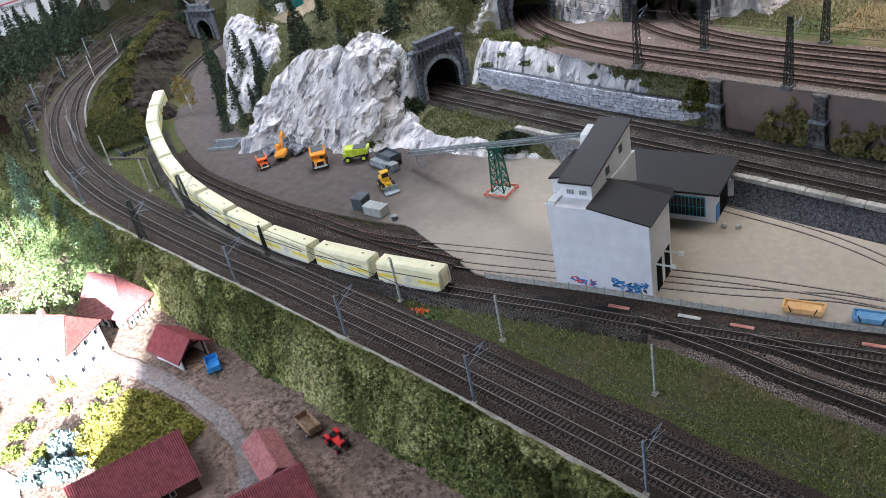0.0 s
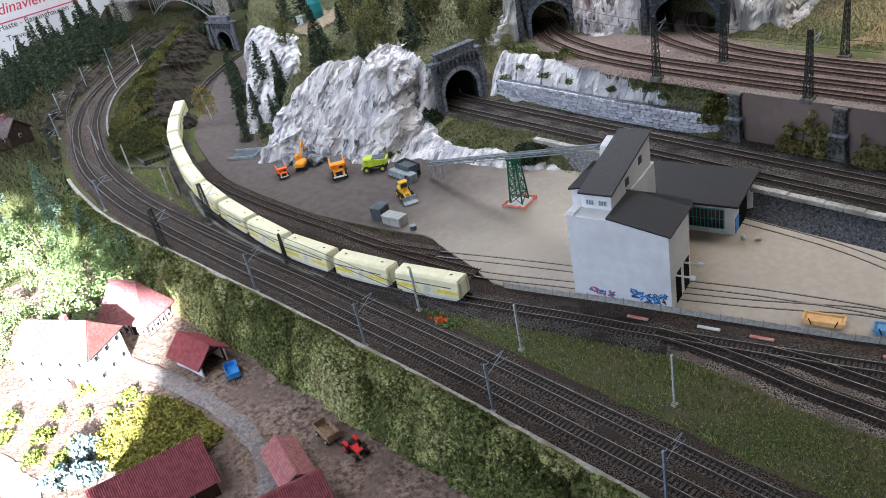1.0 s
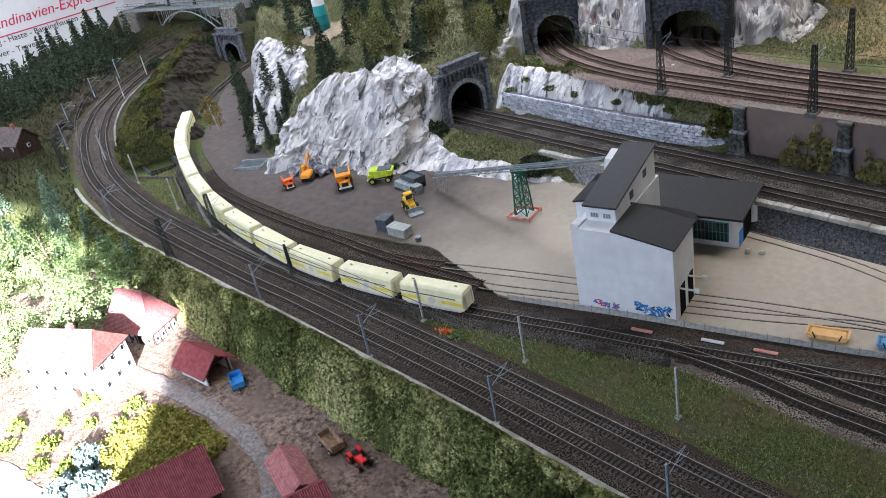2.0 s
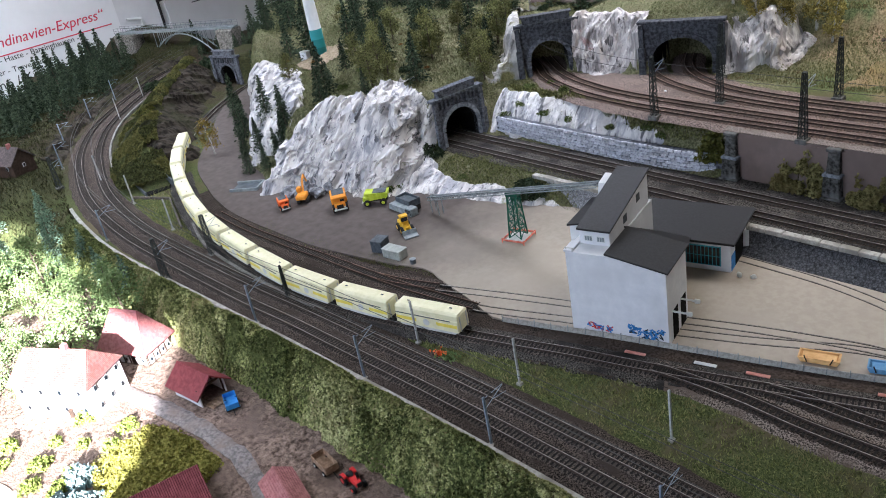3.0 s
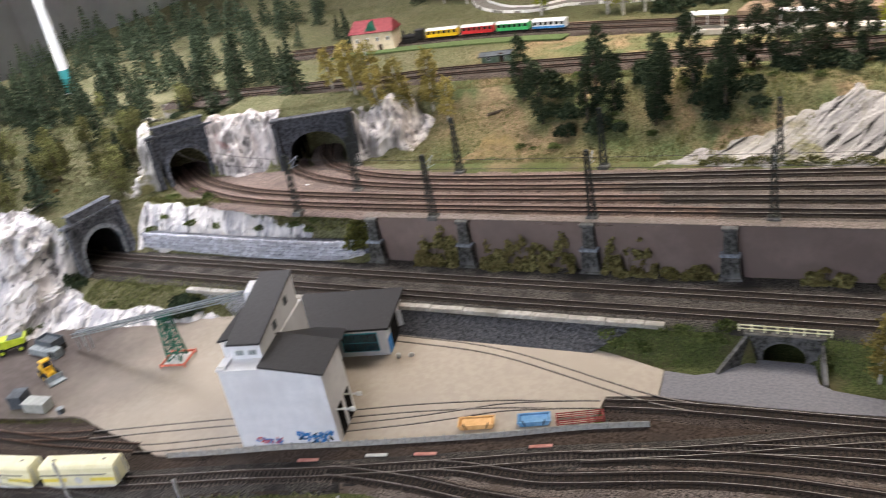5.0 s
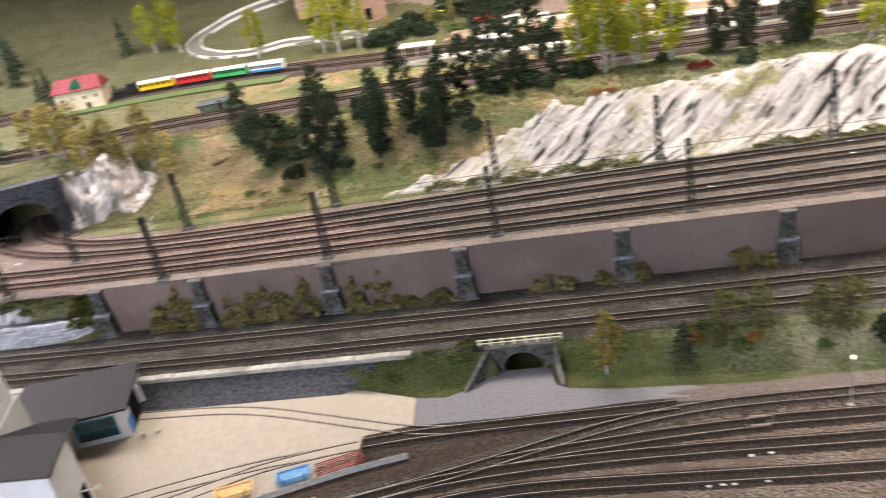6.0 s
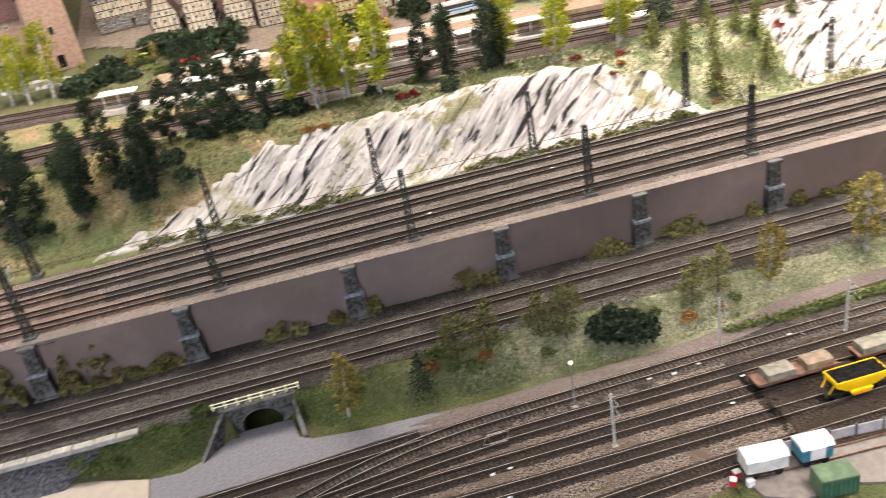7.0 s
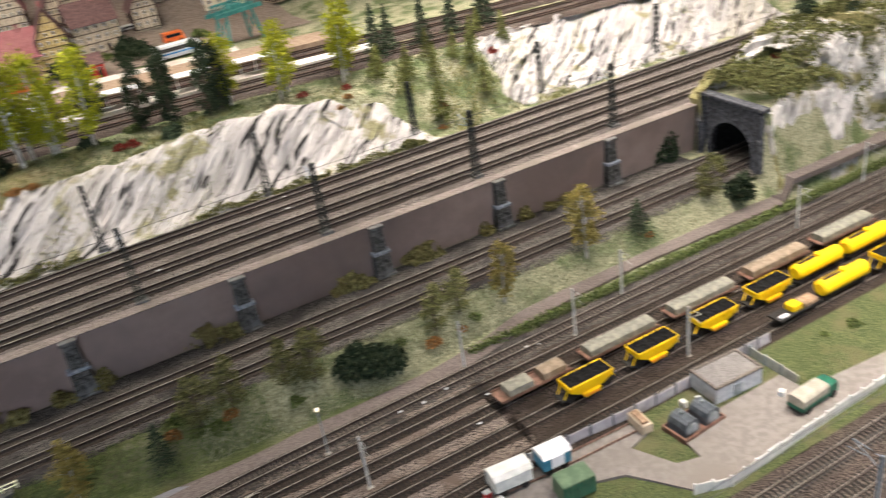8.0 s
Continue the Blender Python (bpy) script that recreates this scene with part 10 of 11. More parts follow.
for s in (-1, 1):
    for z in (0.10, 0.20, 0.30):
        part("window", boxed((s * 0.052 - 0.006, -0.006, z - 0.010), (s * 0.052 + 0.006, 0.006, z + 0.010)), GLASS, tower)
        part("window", boxed((-0.006, s * 0.0555 - 0.001, z - 0.010), (0.006, s * 0.0555 + 0.001, z + 0.010)), GLASS, tower)
# The doorway's inner shade is only a near-black plate.
part("doorway", boxed((-0.010, -0.0565, -0.002), (0.010, -0.053, 0.032)), NEAR_BLACK, tower)
part("roof", prism(bmesh.new(), [(-0.062, 0.40), (0.062, 0.40), (0.0, 0.50)], -0.060, 0.060, "y"), MAROON_ROOF, tower)
HOUSES = [
    (0.44, 2.06, 12, 0.15, 0.10, 0.10, 0.07, PLASTER, SLATE, True),
    (0.575, 1.955, 92, 0.12, 0.080, 0.060, 0.085, PLASTER, MAROON_ROOF, True),
    (0.680, 1.945, 88, 0.12, 0.085, 0.085, 0.100, PLASTER, MAROON_ROOF, True),
    (0.785, 1.915, 94, 0.12, 0.080, 0.075, 0.090, PLASTER, MAROON_ROOF, True),
    (0.893, 1.885, 2, 0.11, 0.09, 0.095, 0.055, PLASTER, MAROON_ROOF, True),
    (1.005, 1.80, -4, 0.10, 0.08, 0.050, 0.060, YELLOW_PLASTER, PINK_TILE, True),
    (1.090, 1.80, 88, 0.10, 0.075, 0.080, 0.070, YELLOW_PLASTER, MAROON_ROOF, True),
    (1.02, 2.02, 86, 0.12, 0.08, 0.10, 0.08, PLASTER, PINK_TILE, True),
    (1.225, 2.14, 4, 0.15, 0.09, 0.085, 0.055, PLASTER, SLATE, True),
    (1.200, 1.82, 6, 0.12, 0.08, 0.085, 0.050, PLASTER, MAROON_ROOF, True),
    (1.42, 2.06, 8, 0.15, 0.085, 0.105, 0.05, YELLOW_PLASTER, MAROON_ROOF, True),
    (1.13, 1.98, 90, 0.09, 0.07, 0.075, 0.06, PLASTER, MAROON_ROOF, True),
    (1.35, 1.90, 90, 0.09, 0.07, 0.06, 0.06, PLASTER, MAROON_ROOF, True),
    (1.60, 1.95, -10, 0.12, 0.08, 0.07, 0.05, PLASTER, PINK_TILE, False),
    (1.78, 1.90, 12, 0.13, 0.08, 0.07, 0.05, PLASTER, MAROON_ROOF, True),
    (0.46, 2.40, 5, 0.16, 0.10, 0.10, 0.08, PLASTER, MAROON_ROOF, True),
    (0.68, 2.36, -5, 0.18, 0.10, 0.12, 0.08, PLASTER, MAROON_ROOF, True),
    (0.90, 2.26, 90, 0.14, 0.10, 0.10, 0.09, YELLOW_PLASTER, MAROON_ROOF, True),
    (1.09, 2.30, 0, 0.16, 0.10, 0.10, 0.08, PLASTER, MAROON_ROOF, True),
]
for x, y, turn, L, D, wh, rh, wm, rm, tim in HOUSES:
    kind = "half-timbered village house with dark beams" if tim else "village house with a stone-built wall"
    roof = {"maroon_roof_tiles": "a maroon tiled roof", "dark_slate_roof": "a dark slate roof", "brown_red_tiles": "a brown-red roof", "pink_red_tiles": "a pink-red roof"}[rm.name]
    village("%s and %s" % (kind, roof), x, y, turn, L, D, wh, rh, wm, rm, 0.0, TIMBER if tim else None, (4, 2) if wh > 0.06 else (3, 1), STONE_WALL if wh > 0.095 else None, chimney=True)
village("small red-fronted shop with white windows", 1.150, 1.60, 4, 0.045, 0.05, 0.040, 0.018, RED, MAROON_ROOF, 0.0, None, (2, 1), None)
village("orange-red shop front below the half-timbered houses", 0.99, 1.665, 2, 0.085, 0.05, 0.032, 0.016, RED_ORANGE, MAROON_ROOF, 0.0, None, (3, 1), None)


def small_loco(x, y, z, turn):
    ob = thing("steam_locomotive", "small black steam locomotive with a tall chimney", "locomotive", "", (x, y, z), turn)
    part("frame", boxed((-0.036, -0.009, 0.006), (0.036, 0.009, 0.010)), DARK, ob)
    part("boiler", rod(bmesh.new(), (-0.034, 0, 0.018), (0.012, 0, 0.018), 0.0075, sides=16), DARK, ob)
    part("cab", boxed((0.012, -0.011, 0.010), (0.034, 0.011, 0.034), 0.001), DARK, ob)
    part("cab_roof", boxed((0.010, -0.0125, 0.034), (0.036, 0.0125, 0.036), 0.0008), ROOF, ob)
    part("chimney", rod(bmesh.new(), (-0.028, 0, 0.024), (-0.028, 0, 0.037), 0.003, 0.004, 12), DARK, ob)
    part("dome", rod(bmesh.new(), (-0.008, 0, 0.024), (-0.008, 0, 0.029), 0.004, 0.0025, 12), DARK, ob)
    for px in (-0.024, -0.008, 0.008):
        for s in (-1, 1):
            part("wheel", rod(bmesh.new(), (px, s * 0.0085, 0.007), (px, s * 0.0105, 0.007), 0.007, sides=14), DARK, ob)


def coach(label, x, y, z, turn, mat, length=0.095, roof=PALE_GREY, band_mat=None):
    ob = thing("coach", label, "railway coach", "little train", (x, y, z), turn)
    a = length / 2
    part("underframe", boxed((-a, -0.009, 0.006), (a, 0.009, 0.010)), DARK, ob)
    part("body", boxed((-a, -0.0125, 0.010), (a, 0.0125, 0.030), 0.001), mat, ob)
    part("roof", prism(bmesh.new(), [(-0.0135, 0.0295), (0.0135, 0.0295), (0.009, 0.0335), (0, 0.0348), (-0.009, 0.0335)], -a - 0.001, a + 0.001, "x"), roof, ob)
    n = 6
    for s in (-1, 1):
        for k in range(n):
            px = -a + length * (k + 0.5) / n
            part("window", boxed((px - length * 0.055, s * 0.0125 - 0.0005, 0.0195), (px + length * 0.055, s * 0.0125 + 0.0005, 0.0275)), GLASS, ob)
        if band_mat is not None:
            part("band", boxed((-a, s * 0.0126 - 0.0004, 0.0105), (a, s * 0.0126 + 0.0004, 0.016)), band_mat, ob)
        for px in (-a * 0.7, a * 0.7):
            part("wheel", rod(bmesh.new(), (px, s * 0.0085, 0.0055), (px, s * 0.0105, 0.0055), 0.0055, sides=12), DARK, ob)


def on_line(line, x):
    y = float(np.interp(x, line[:, 0], line[:, 1]))
    dy = float(np.interp(x + 0.01, line[:, 0], line[:, 1])) - y
    return y, math.degrees(math.atan2(dy, 0.01))


TOP = BACK_Z + 0.0065
y, a = on_line(BACK_3, -0.365)
small_loco(-0.365, y, TOP, a)
for x, mat, label, band_mat in ((-0.270, BRIGHT_YELLOW, "bright yellow four-wheeled coach with a grey roof", None), (-0.160, RED, "red four-wheeled coach with a pale roof", None), (-0.052, surface("bright_green_paint", (0.03, 0.36, 0.10), (0.05, 0.46, 0.15), 60, 9, 0.5, 0.05), "bright green four-wheeled coach", None), (0.058, WHITE, "white coach with a blue lower band", BLUE)):
    y, a = on_line(BACK_3, x)
    coach(label, x, y, TOP, a, mat, 0.095, WHITE if mat is WHITE else PALE_GREY, band_mat)
hut = house("low grey-green platform hut between the tracks", (-0.01, 1.225, BACK_Z), 10, 0.075, 0.032, 0.016, 0.004, surface("grey_green_boards", (0.12, 0.19, 0.14), (0.20, 0.27, 0.21), 90, 9, 0.8, 0.3), DARK_STEEL, 0.0, None, (2, 1), None, "", "platform_hut", category="hut")
PLATFORM = surface("pale_platform", (0.50, 0.47, 0.42), (0.64, 0.61, 0.56), 120, 9, 0.9, 0.3, third=(0.44, 0.39, 0.33))
TAN_PLATFORM = surface("tan_platform", (0.24, 0.17, 0.12), (0.34, 0.26, 0.19), 120, 9, 0.9, 0.3)
GREEN_VERGE = surface("bright_green_verge", (0.06, 0.10, 0.035), (0.13, 0.17, 0.075), 400, 12, 0.95, 0.8, 0.002)


def platform(x0, x1, off, width, mat, line=BACK_3, high=0.012):
    k = (line[:, 0] > x0) & (line[:, 0] < x1)
    pts = line[k][::6].copy()
    pts[:, 1] += off
    pts = np.column_stack([pts[:, :2], np.full(len(pts), BACK_Z)])
    w = width / 2
    v, f = sweep(pts, [(-w, 0.0), (w, 0.0), (w, high), (-w, high)])
    return tagged(mesh_part("platform", v, f, mat), "low station platform with a pale edge", "platform", "platforms", kind="structure")


platform(0.45, 1.75, -0.052, 0.045, PLATFORM)
platform(0.55, 1.70, 0.155, 0.10, TAN_PLATFORM)
platform(0.60, 1.50, 0.245, 0.06, PLATFORM, high=0.008)
platform(-0.60, 0.15, -0.055, 0.05, GREEN_VERGE, high=0.004)
platform(-0.55, 0.2, 0.075, 0.03, TAN_PLATFORM, high=0.006)
awnings = []
for x in (0.49, 0.69, 0.95, 1.16, 1.31, 1.45):
    y, a = on_line(BACK_3, x)
    ob = thing("platform_awning", "white platform awning on thin posts", "awning", "platform awnings", (x, y - 0.052, BACK_Z + 0.012), a)
    part("roof", prism(bmesh.new(), [(-0.020, 0.034), (0.0, 0.030), (0.020, 0.034), (0.020, 0.036), (0.0, 0.0325), (-0.020, 0.036)], -0.045, 0.045, "x"), WHITE, ob)
    for px in (-0.035, 0.0, 0.035):
        part("post", rod(bmesh.new(), (px, 0, -0.002), (px, 0, 0.032), 0.0012, sides=6), PALE_GREY, ob)
gz = ground_z(1.36, 1.60)
van("white coach bus with dark windows beside the platforms", (1.365, 1.595, gz), 6, WHITE, (0.125, 0.029, 0.036), BLUE, "bus", 2, "bus")
van("orange delivery van on the village street", (1.385, 1.72, ground_z(1.385, 1.72)), 2, RED_ORANGE, (0.055, 0.024, 0.028))
for x, y, turn, mat, label in ((0.632, 1.72, 20, RED, "red car parked near the platforms"), (0.72, 1.66, 5, WHITE, "white car parked near the platforms"), (0.80, 1.63, -5, WHITE, "white car parked near the platforms"), (0.40, 1.80, 30, WHITE, "white car below the stone tower"), (1.30, 1.90, 10, PALE_GREY, "grey car on the village street"), (0.50, 1.80, 10, LEMON, "yellow car below the stone tower")):
    van(label, (x, y, ground_z(x, y)), turn, mat, (0.046, 0.019, 0.015), None, "car", 2, "car")
crane = thing("gantry_crane", "teal steel gantry crane on lattice legs", "crane", "", (1.525, 1.56, ground_z(1.525, 1.56)), 20)
CRANE_TEAL = surface("teal_crane_steel", (0.03, 0.16, 0.15), (0.06, 0.25, 0.23), 60, 9, 0.5, 0.1)
for sx in (-1, 1):
    for sy in (-1, 1):
        part("leg", rod(bmesh.new(), (sx * 0.055, sy * 0.03, 0), (sx * 0.04, sy * 0.02, 0.085), 0.0035, sides=6), CRANE_TEAL, crane)
        part("brace", rod(bmesh.new(), (sx * 0.055, sy * 0.03, 0.01), (sx * 0.043, -sy * 0.022, 0.075), 0.002, sides=5), CRANE_TEAL, crane)
for sy in (-1, 1):
    part("girder", boxed((-0.075, sy * 0.020 - 0.003, 0.083), (0.075, sy * 0.020 + 0.003, 0.093)), CRANE_TEAL, crane)
    for k in range(7):
        part("lattice_bar", rod(bmesh.new(), (-0.066 + k * 0.02, sy * 0.020, 0.093), (-0.056 + k * 0.02, 0, 0.112), 0.0018, sides=5), CRANE_TEAL, crane)
part("top_beam", rod(bmesh.new(), (-0.07, 0, 0.112), (0.07, 0, 0.112), 0.003, sides=6), CRANE_TEAL, crane)
part("trolley", boxed((-0.015, -0.018, 0.093), (0.012, 0.018, 0.106), 0.001), CRANE_TEAL, crane)
# The winding road with white edges, and the village streets.
LANE = [(0.36, 1.72), (0.20, 1.78), (0.02, 1.83), (-0.12, 1.79), (-0.22, 1.80), (-0.30, 1.86), (-0.33, 1.96), (-0.25, 2.06), (-0.10, 2.13), (0.0, 2.22), (-0.05, 2.38), (-0.25, 2.46), (-0.6, 2.5)]
ROAD_GREY = surface("pale_grey_lane", (0.17, 0.16, 0.14), (0.25, 0.235, 0.21), 160, 9, 0.9, 0.3)
lay_way("road_lane", LANE, 0.046, ROAD_GREY, 0.004)
WHITE_LINE = surface("white_road_edge", (0.66, 0.65, 0.62), (0.80, 0.79, 0.76), 120, 9, 0.8, 0.3)
lane = spline(LANE, 0.012)
for s in (-1, 1):
    e = lane.copy()
    e += across(lane) * s * 0.023
    dash = e[:: 1]
    e = np.column_stack([e, ground(e[:, 0], e[:, 1], False) + 0.004])
    v, f = sweep(e, [(-0.0012, -0.006), (0.0012, -0.006), (0.0012, 0.003), (-0.0012, 0.003)])
    tagged(mesh_part("trim_lane_edge", v, f, WHITE_LINE), kind="structure")
STREET = surface("warm_grey_street", (0.17, 0.135, 0.11), (0.27, 0.22, 0.18), 120, 8, 0.9, 0.3)
v, f = height_sheet(0.30, 2.0, 1.55, 2.6, 0.02, lambda x, y, z: np.where((y > np.interp(x, (0.3, 0.5, 1.0, 2.0), (1.95, 1.86, 1.56, 1.6))) & (x < 1.75), z + 0.002, np.nan), False)
tagged(mesh_part("road_village", v, f, STREET, shade=True), kind="structure")
plant(shrubs["mid"] + shrubs["dark"], [(0.45, 1.80), (0.50, 1.78), (0.55, 1.84), (0.58, 1.78), (0.60, 1.87), (0.53, 1.72), (0.47, 1.66), (0.40, 1.68), (0.36, 1.62), (0.56, 1.66), (0.50, 1.92), (0.68, 1.86), (0.74, 1.80), (0.90, 1.72), (1.20, 1.72), (1.26, 1.68), (1.10, 1.68), (1.46, 1.72), (0.44, 1.74), (0.62, 1.80)], 1.0, 1.9)
plant(dark_t, [(0.705, 1.44), (1.084, 1.357), (0.62, 1.56), (0.66, 1.50)], 0.6, 0.8)
plant(golden, [(0.48, 1.70), (0.54, 1.76), (0.36, 1.70)], 0.5, 0.7)
log_ob = thing("log", "dark fallen log on the dry meadow", "log", "", (0.075, 0.965, height_at(0.075, 0.965) + 0.003), 40)
part("bark", rod(bmesh.new(), (-0.02, 0, 0), (0.02, 0, 0.002), 0.004, 0.0035, 9), BARK, log_ob)

# ---- wagons and compound of the freight yard on the right ----
TARP = surface("grey_green_tarp", (0.14, 0.14, 0.115), (0.24, 0.235, 0.19), 70, 12, 0.7, 0.6, 0.002)
TARP_TAN = surface("tan_tarp", (0.17, 0.13, 0.09), (0.27, 0.215, 0.155), 70, 12, 0.7, 0.6, 0.002)
RUST_BROWN = surface("red_brown_wagon", (0.10, 0.055, 0.038), (0.19, 0.105, 0.075), 80, 12, 0.7, 0.2)


def axles(ob, xs):
    for px in xs:
        for s in (-1, 1):
            part("wheel", rod(bmesh.new(), (px, s * 0.0085, 0.0055), (px, s * 0.0105, 0.0055), 0.0055, sides=12), DARK, ob)
        part("axle", rod(bmesh.new(), (px, -0.009, 0.0055), (px, 0.009, 0.0055), 0.001, sides=6), DARK, ob)


def flat_wagon(x, y, length, loads, label, group="flat wagons"):
    ob = thing("flat_wagon", label, "railway wagon", group, (x, y, 0.0085))
    ob.matrix_world = pose(x - 0.008, y, 0.0075) @ Matrix.Diagonal((0.88, 0.88, 0.85, 1))
    a = length / 2
    part("underframe", boxed((-a, -0.010, 0.009), (a, 0.010, 0.0125)), DARK, ob)
    part("deck", boxed((-a, -0.0165, 0.0125), (a, 0.0165, 0.015), 0.0006), RUST_BROWN, ob)
    for s in (-1, 1):
        part("side_board", boxed((-a, s * 0.0165 - 0.0006, 0.013), (a, s * 0.0165 + 0.0006, 0.018)), RUST_BROWN, ob)
    axles(ob, (-a * 0.75, -a * 0.55, a * 0.55, a * 0.75))
    for lo, hi, m in loads:
        bm = prism(bmesh.new(), [(-0.0135, 0.0145), (0.0135, 0.0145), (0.0125, 0.027), (0.004, 0.0285), (-0.004, 0.0283), (-0.0125, 0.027)], lo, hi, "x")
        part("tarped_load", bm, m, ob, "sheeted load on the deck")


flat_wagon(1.455, 0.142, 0.135, [(-0.050, -0.005, TARP), (0.015, 0.058, TARP_TAN)], "brown flat wagon with two tarped crates")
flat_wagon(1.610, 0.142, 0.150, [(-0.068, 0.068, TARP)], "brown flat wagon under a long grey-green tarp")
flat_wagon(1.770, 0.142, 0.150, [(-0.068, 0.068, TARP)], "brown flat wagon under a long grey-green tarp")
flat_wagon(1.930, 0.142, 0.150, [(-0.068, 0.068, TARP_TAN)], "brown flat wagon under a long tan tarp")
flat_wagon(2.090, 0.142, 0.150, [(-0.068, 0.068, TARP)], "brown flat wagon under a long grey-green tarp")


def frustum(rings):
    """Stacked rectangles (half length, half width, height) joined into one closed body."""
    bm = bmesh.new()
    loops = [[bm.verts.new((sx * a, sy * b, z)) for sx, sy in ((-1, -1), (1, -1), (1, 1), (-1, 1))] for a, b, z in rings]
    for lo, hi in zip(loops[:-1], loops[1:]):
        for i in range(4):
            bm.faces.new((lo[i], lo[(i + 1) % 4], hi[(i + 1) % 4], hi[i]))
    bm.faces.new(loops[0][::-1]), bm.faces.new(loops[-1])
    bmesh.ops.recalc_face_normals(bm, faces=bm.faces)
    return bm


def hopper(x, y):
    ob = thing("hopper_wagon", "bright yellow hopper wagon full of coal, on a black frame", "railway wagon", "yellow hopper wagons", (x, y, 0.0085))
    ob.matrix_world = pose(x, y, 0.0075) @ Matrix.Diagonal((0.86, 0.86, 0.86, 1))
    part("underframe", boxed((-0.052, -0.010, 0.008), (0.052, 0.010, 0.0115)), DARK, ob)
    axles(ob, (-0.036, 0.036))
    body = part("hopper_body", frustum([(0.020, 0.0100, 0.0095), (0.024, 0.0150, 0.0150), (0.041, 0.0165, 0.0250), (0.042, 0.0168, 0.0335)]), BRIGHT_YELLOW, ob)
    for s in (-1, 1):
        part("rim", boxed((-0.0425, s * 0.0165 - 0.0010, 0.0335), (0.0425, s * 0.0165 + 0.0010, 0.0350)), BRIGHT_YELLOW, body)
        part("rim", boxed((s * 0.0418 - 0.0008, -0.0155, 0.0335), (s * 0.0418 + 0.0008, 0.0155, 0.0350)), BRIGHT_YELLOW, body)
        part("discharge_chute", frustum([(0.014, 0.0030, 0.0050), (0.018, 0.0038, 0.0130)]), BRIGHT_YELLOW, ob).matrix_local = pose(0.0, s * 0.0140, 0.0)
        part("end_platform", boxed((s * 0.049 - 0.006, -0.012, 0.0115), (s * 0.049 + 0.006, 0.012, 0.013)), DARK, ob)
        for sy in (-1, 1):
            part("end_strut", rod(bmesh.new(), (s * 0.049, sy * 0.009, 0.013), (s * 0.041, sy * 0.010, 0.030), 0.0011, sides=6), BRIGHT_YELLOW, ob)
        for k in range(4):
            part("rib", boxed((-0.029 + k * 0.0187, s * 0.0172 - 0.0005, 0.0252), (-0.0275 + k * 0.0187, s * 0.0172 + 0.0005, 0.0335)), BRIGHT_YELLOW, body)
        part("stripe", boxed((-0.016, s * 0.0178 - 0.0003, 0.0080), (0.012, s * 0.0178 + 0.0003, 0.0095)), RED_ORANGE, ob)
    coal = bmesh.new()
    bmesh.ops.create_grid(coal, x_segments=22, y_segments=9, size=1.0)
    for v in coal.verts:
        v.co = Vector((v.co.x * 0.0412, v.co.y * 0.0158, 0.0352 + 0.0014 * noise.noise(Vector((v.co.x * 9 + x * 40, v.co.y * 4, 1.0)))))
    part("load", coal, NEAR_BLACK, ob, "black coal heaped to the rim")


for x in (1.500, 1.618, 1.734, 1.847):
    hopper(x, 0.0895)


def tank_wagon(x, y):
    ob = thing("tank_wagon", "bright yellow tank wagon on a black frame", "railway wagon", "yellow tank wagons", (x, y, 0.0085))
    ob.matrix_world = pose(x, y, 0.0075) @ Matrix.Diagonal((0.84, 0.86, 0.86, 1))
    part("underframe", boxed((-0.062, -0.010, 0.008), (0.062, 0.010, 0.012)), DARK, ob)
    axles(ob, (-0.045, 0.045))
    part("tank", rod(bmesh.new(), (-0.056, 0, 0.026), (0.056, 0, 0.026), 0.0145, sides=24), BRIGHT_YELLOW, ob)
    for s in (-1, 1):
        part("tank_end", rod(bmesh.new(), (s * 0.056, 0, 0.026), (s * 0.060, 0, 0.026), 0.0145, 0.010, 24), BRIGHT_YELLOW, ob)
        part("saddle", boxed((s * 0.04 - 0.004, -0.012, 0.011), (s * 0.04 + 0.004, 0.012, 0.016)), DARK, ob)
    part("dome", rod(bmesh.new(), (0, 0, 0.039), (0, 0, 0.045), 0.006, sides=16), BRIGHT_YELLOW, ob)
    part("catwalk", boxed((-0.05, -0.003, 0.0405), (-0.008, 0.003, 0.042)), DARK, ob)


for x in (1.955, 2.07):
    tank_wagon(x, 0.0895)
tank_wagon(1.945, 0.036)
hopper(2.06, 0.036)
crane_wagon = thing("works_wagon", "black flat works wagon with a yellow engine box", "railway wagon", "", (1.845, 0.036, 0.0075))
crane_wagon.matrix_world = pose(1.845, 0.036, 0.0075) @ Matrix.Diagonal((0.8, 0.86, 0.86, 1))
part("deck", boxed((-0.055, -0.014, 0.010), (0.055, 0.014, 0.014), 0.0006), DARK, crane_wagon)
axles(crane_wagon, (-0.038, 0.038))
part("engine_box", boxed((-0.018, -0.010, 0.014), (0.006, 0.010, 0.026), 0.0015), BRIGHT_YELLOW, crane_wagon)
part("timber_load", boxed((0.012, -0.012, 0.014), (0.048, 0.012, 0.021), 0.001), PLANK, crane_wagon)
part("white_plate", boxed((-0.048, -0.010, 0.014), (-0.028, -0.004, 0.0165)), WHITE, crane_wagon)

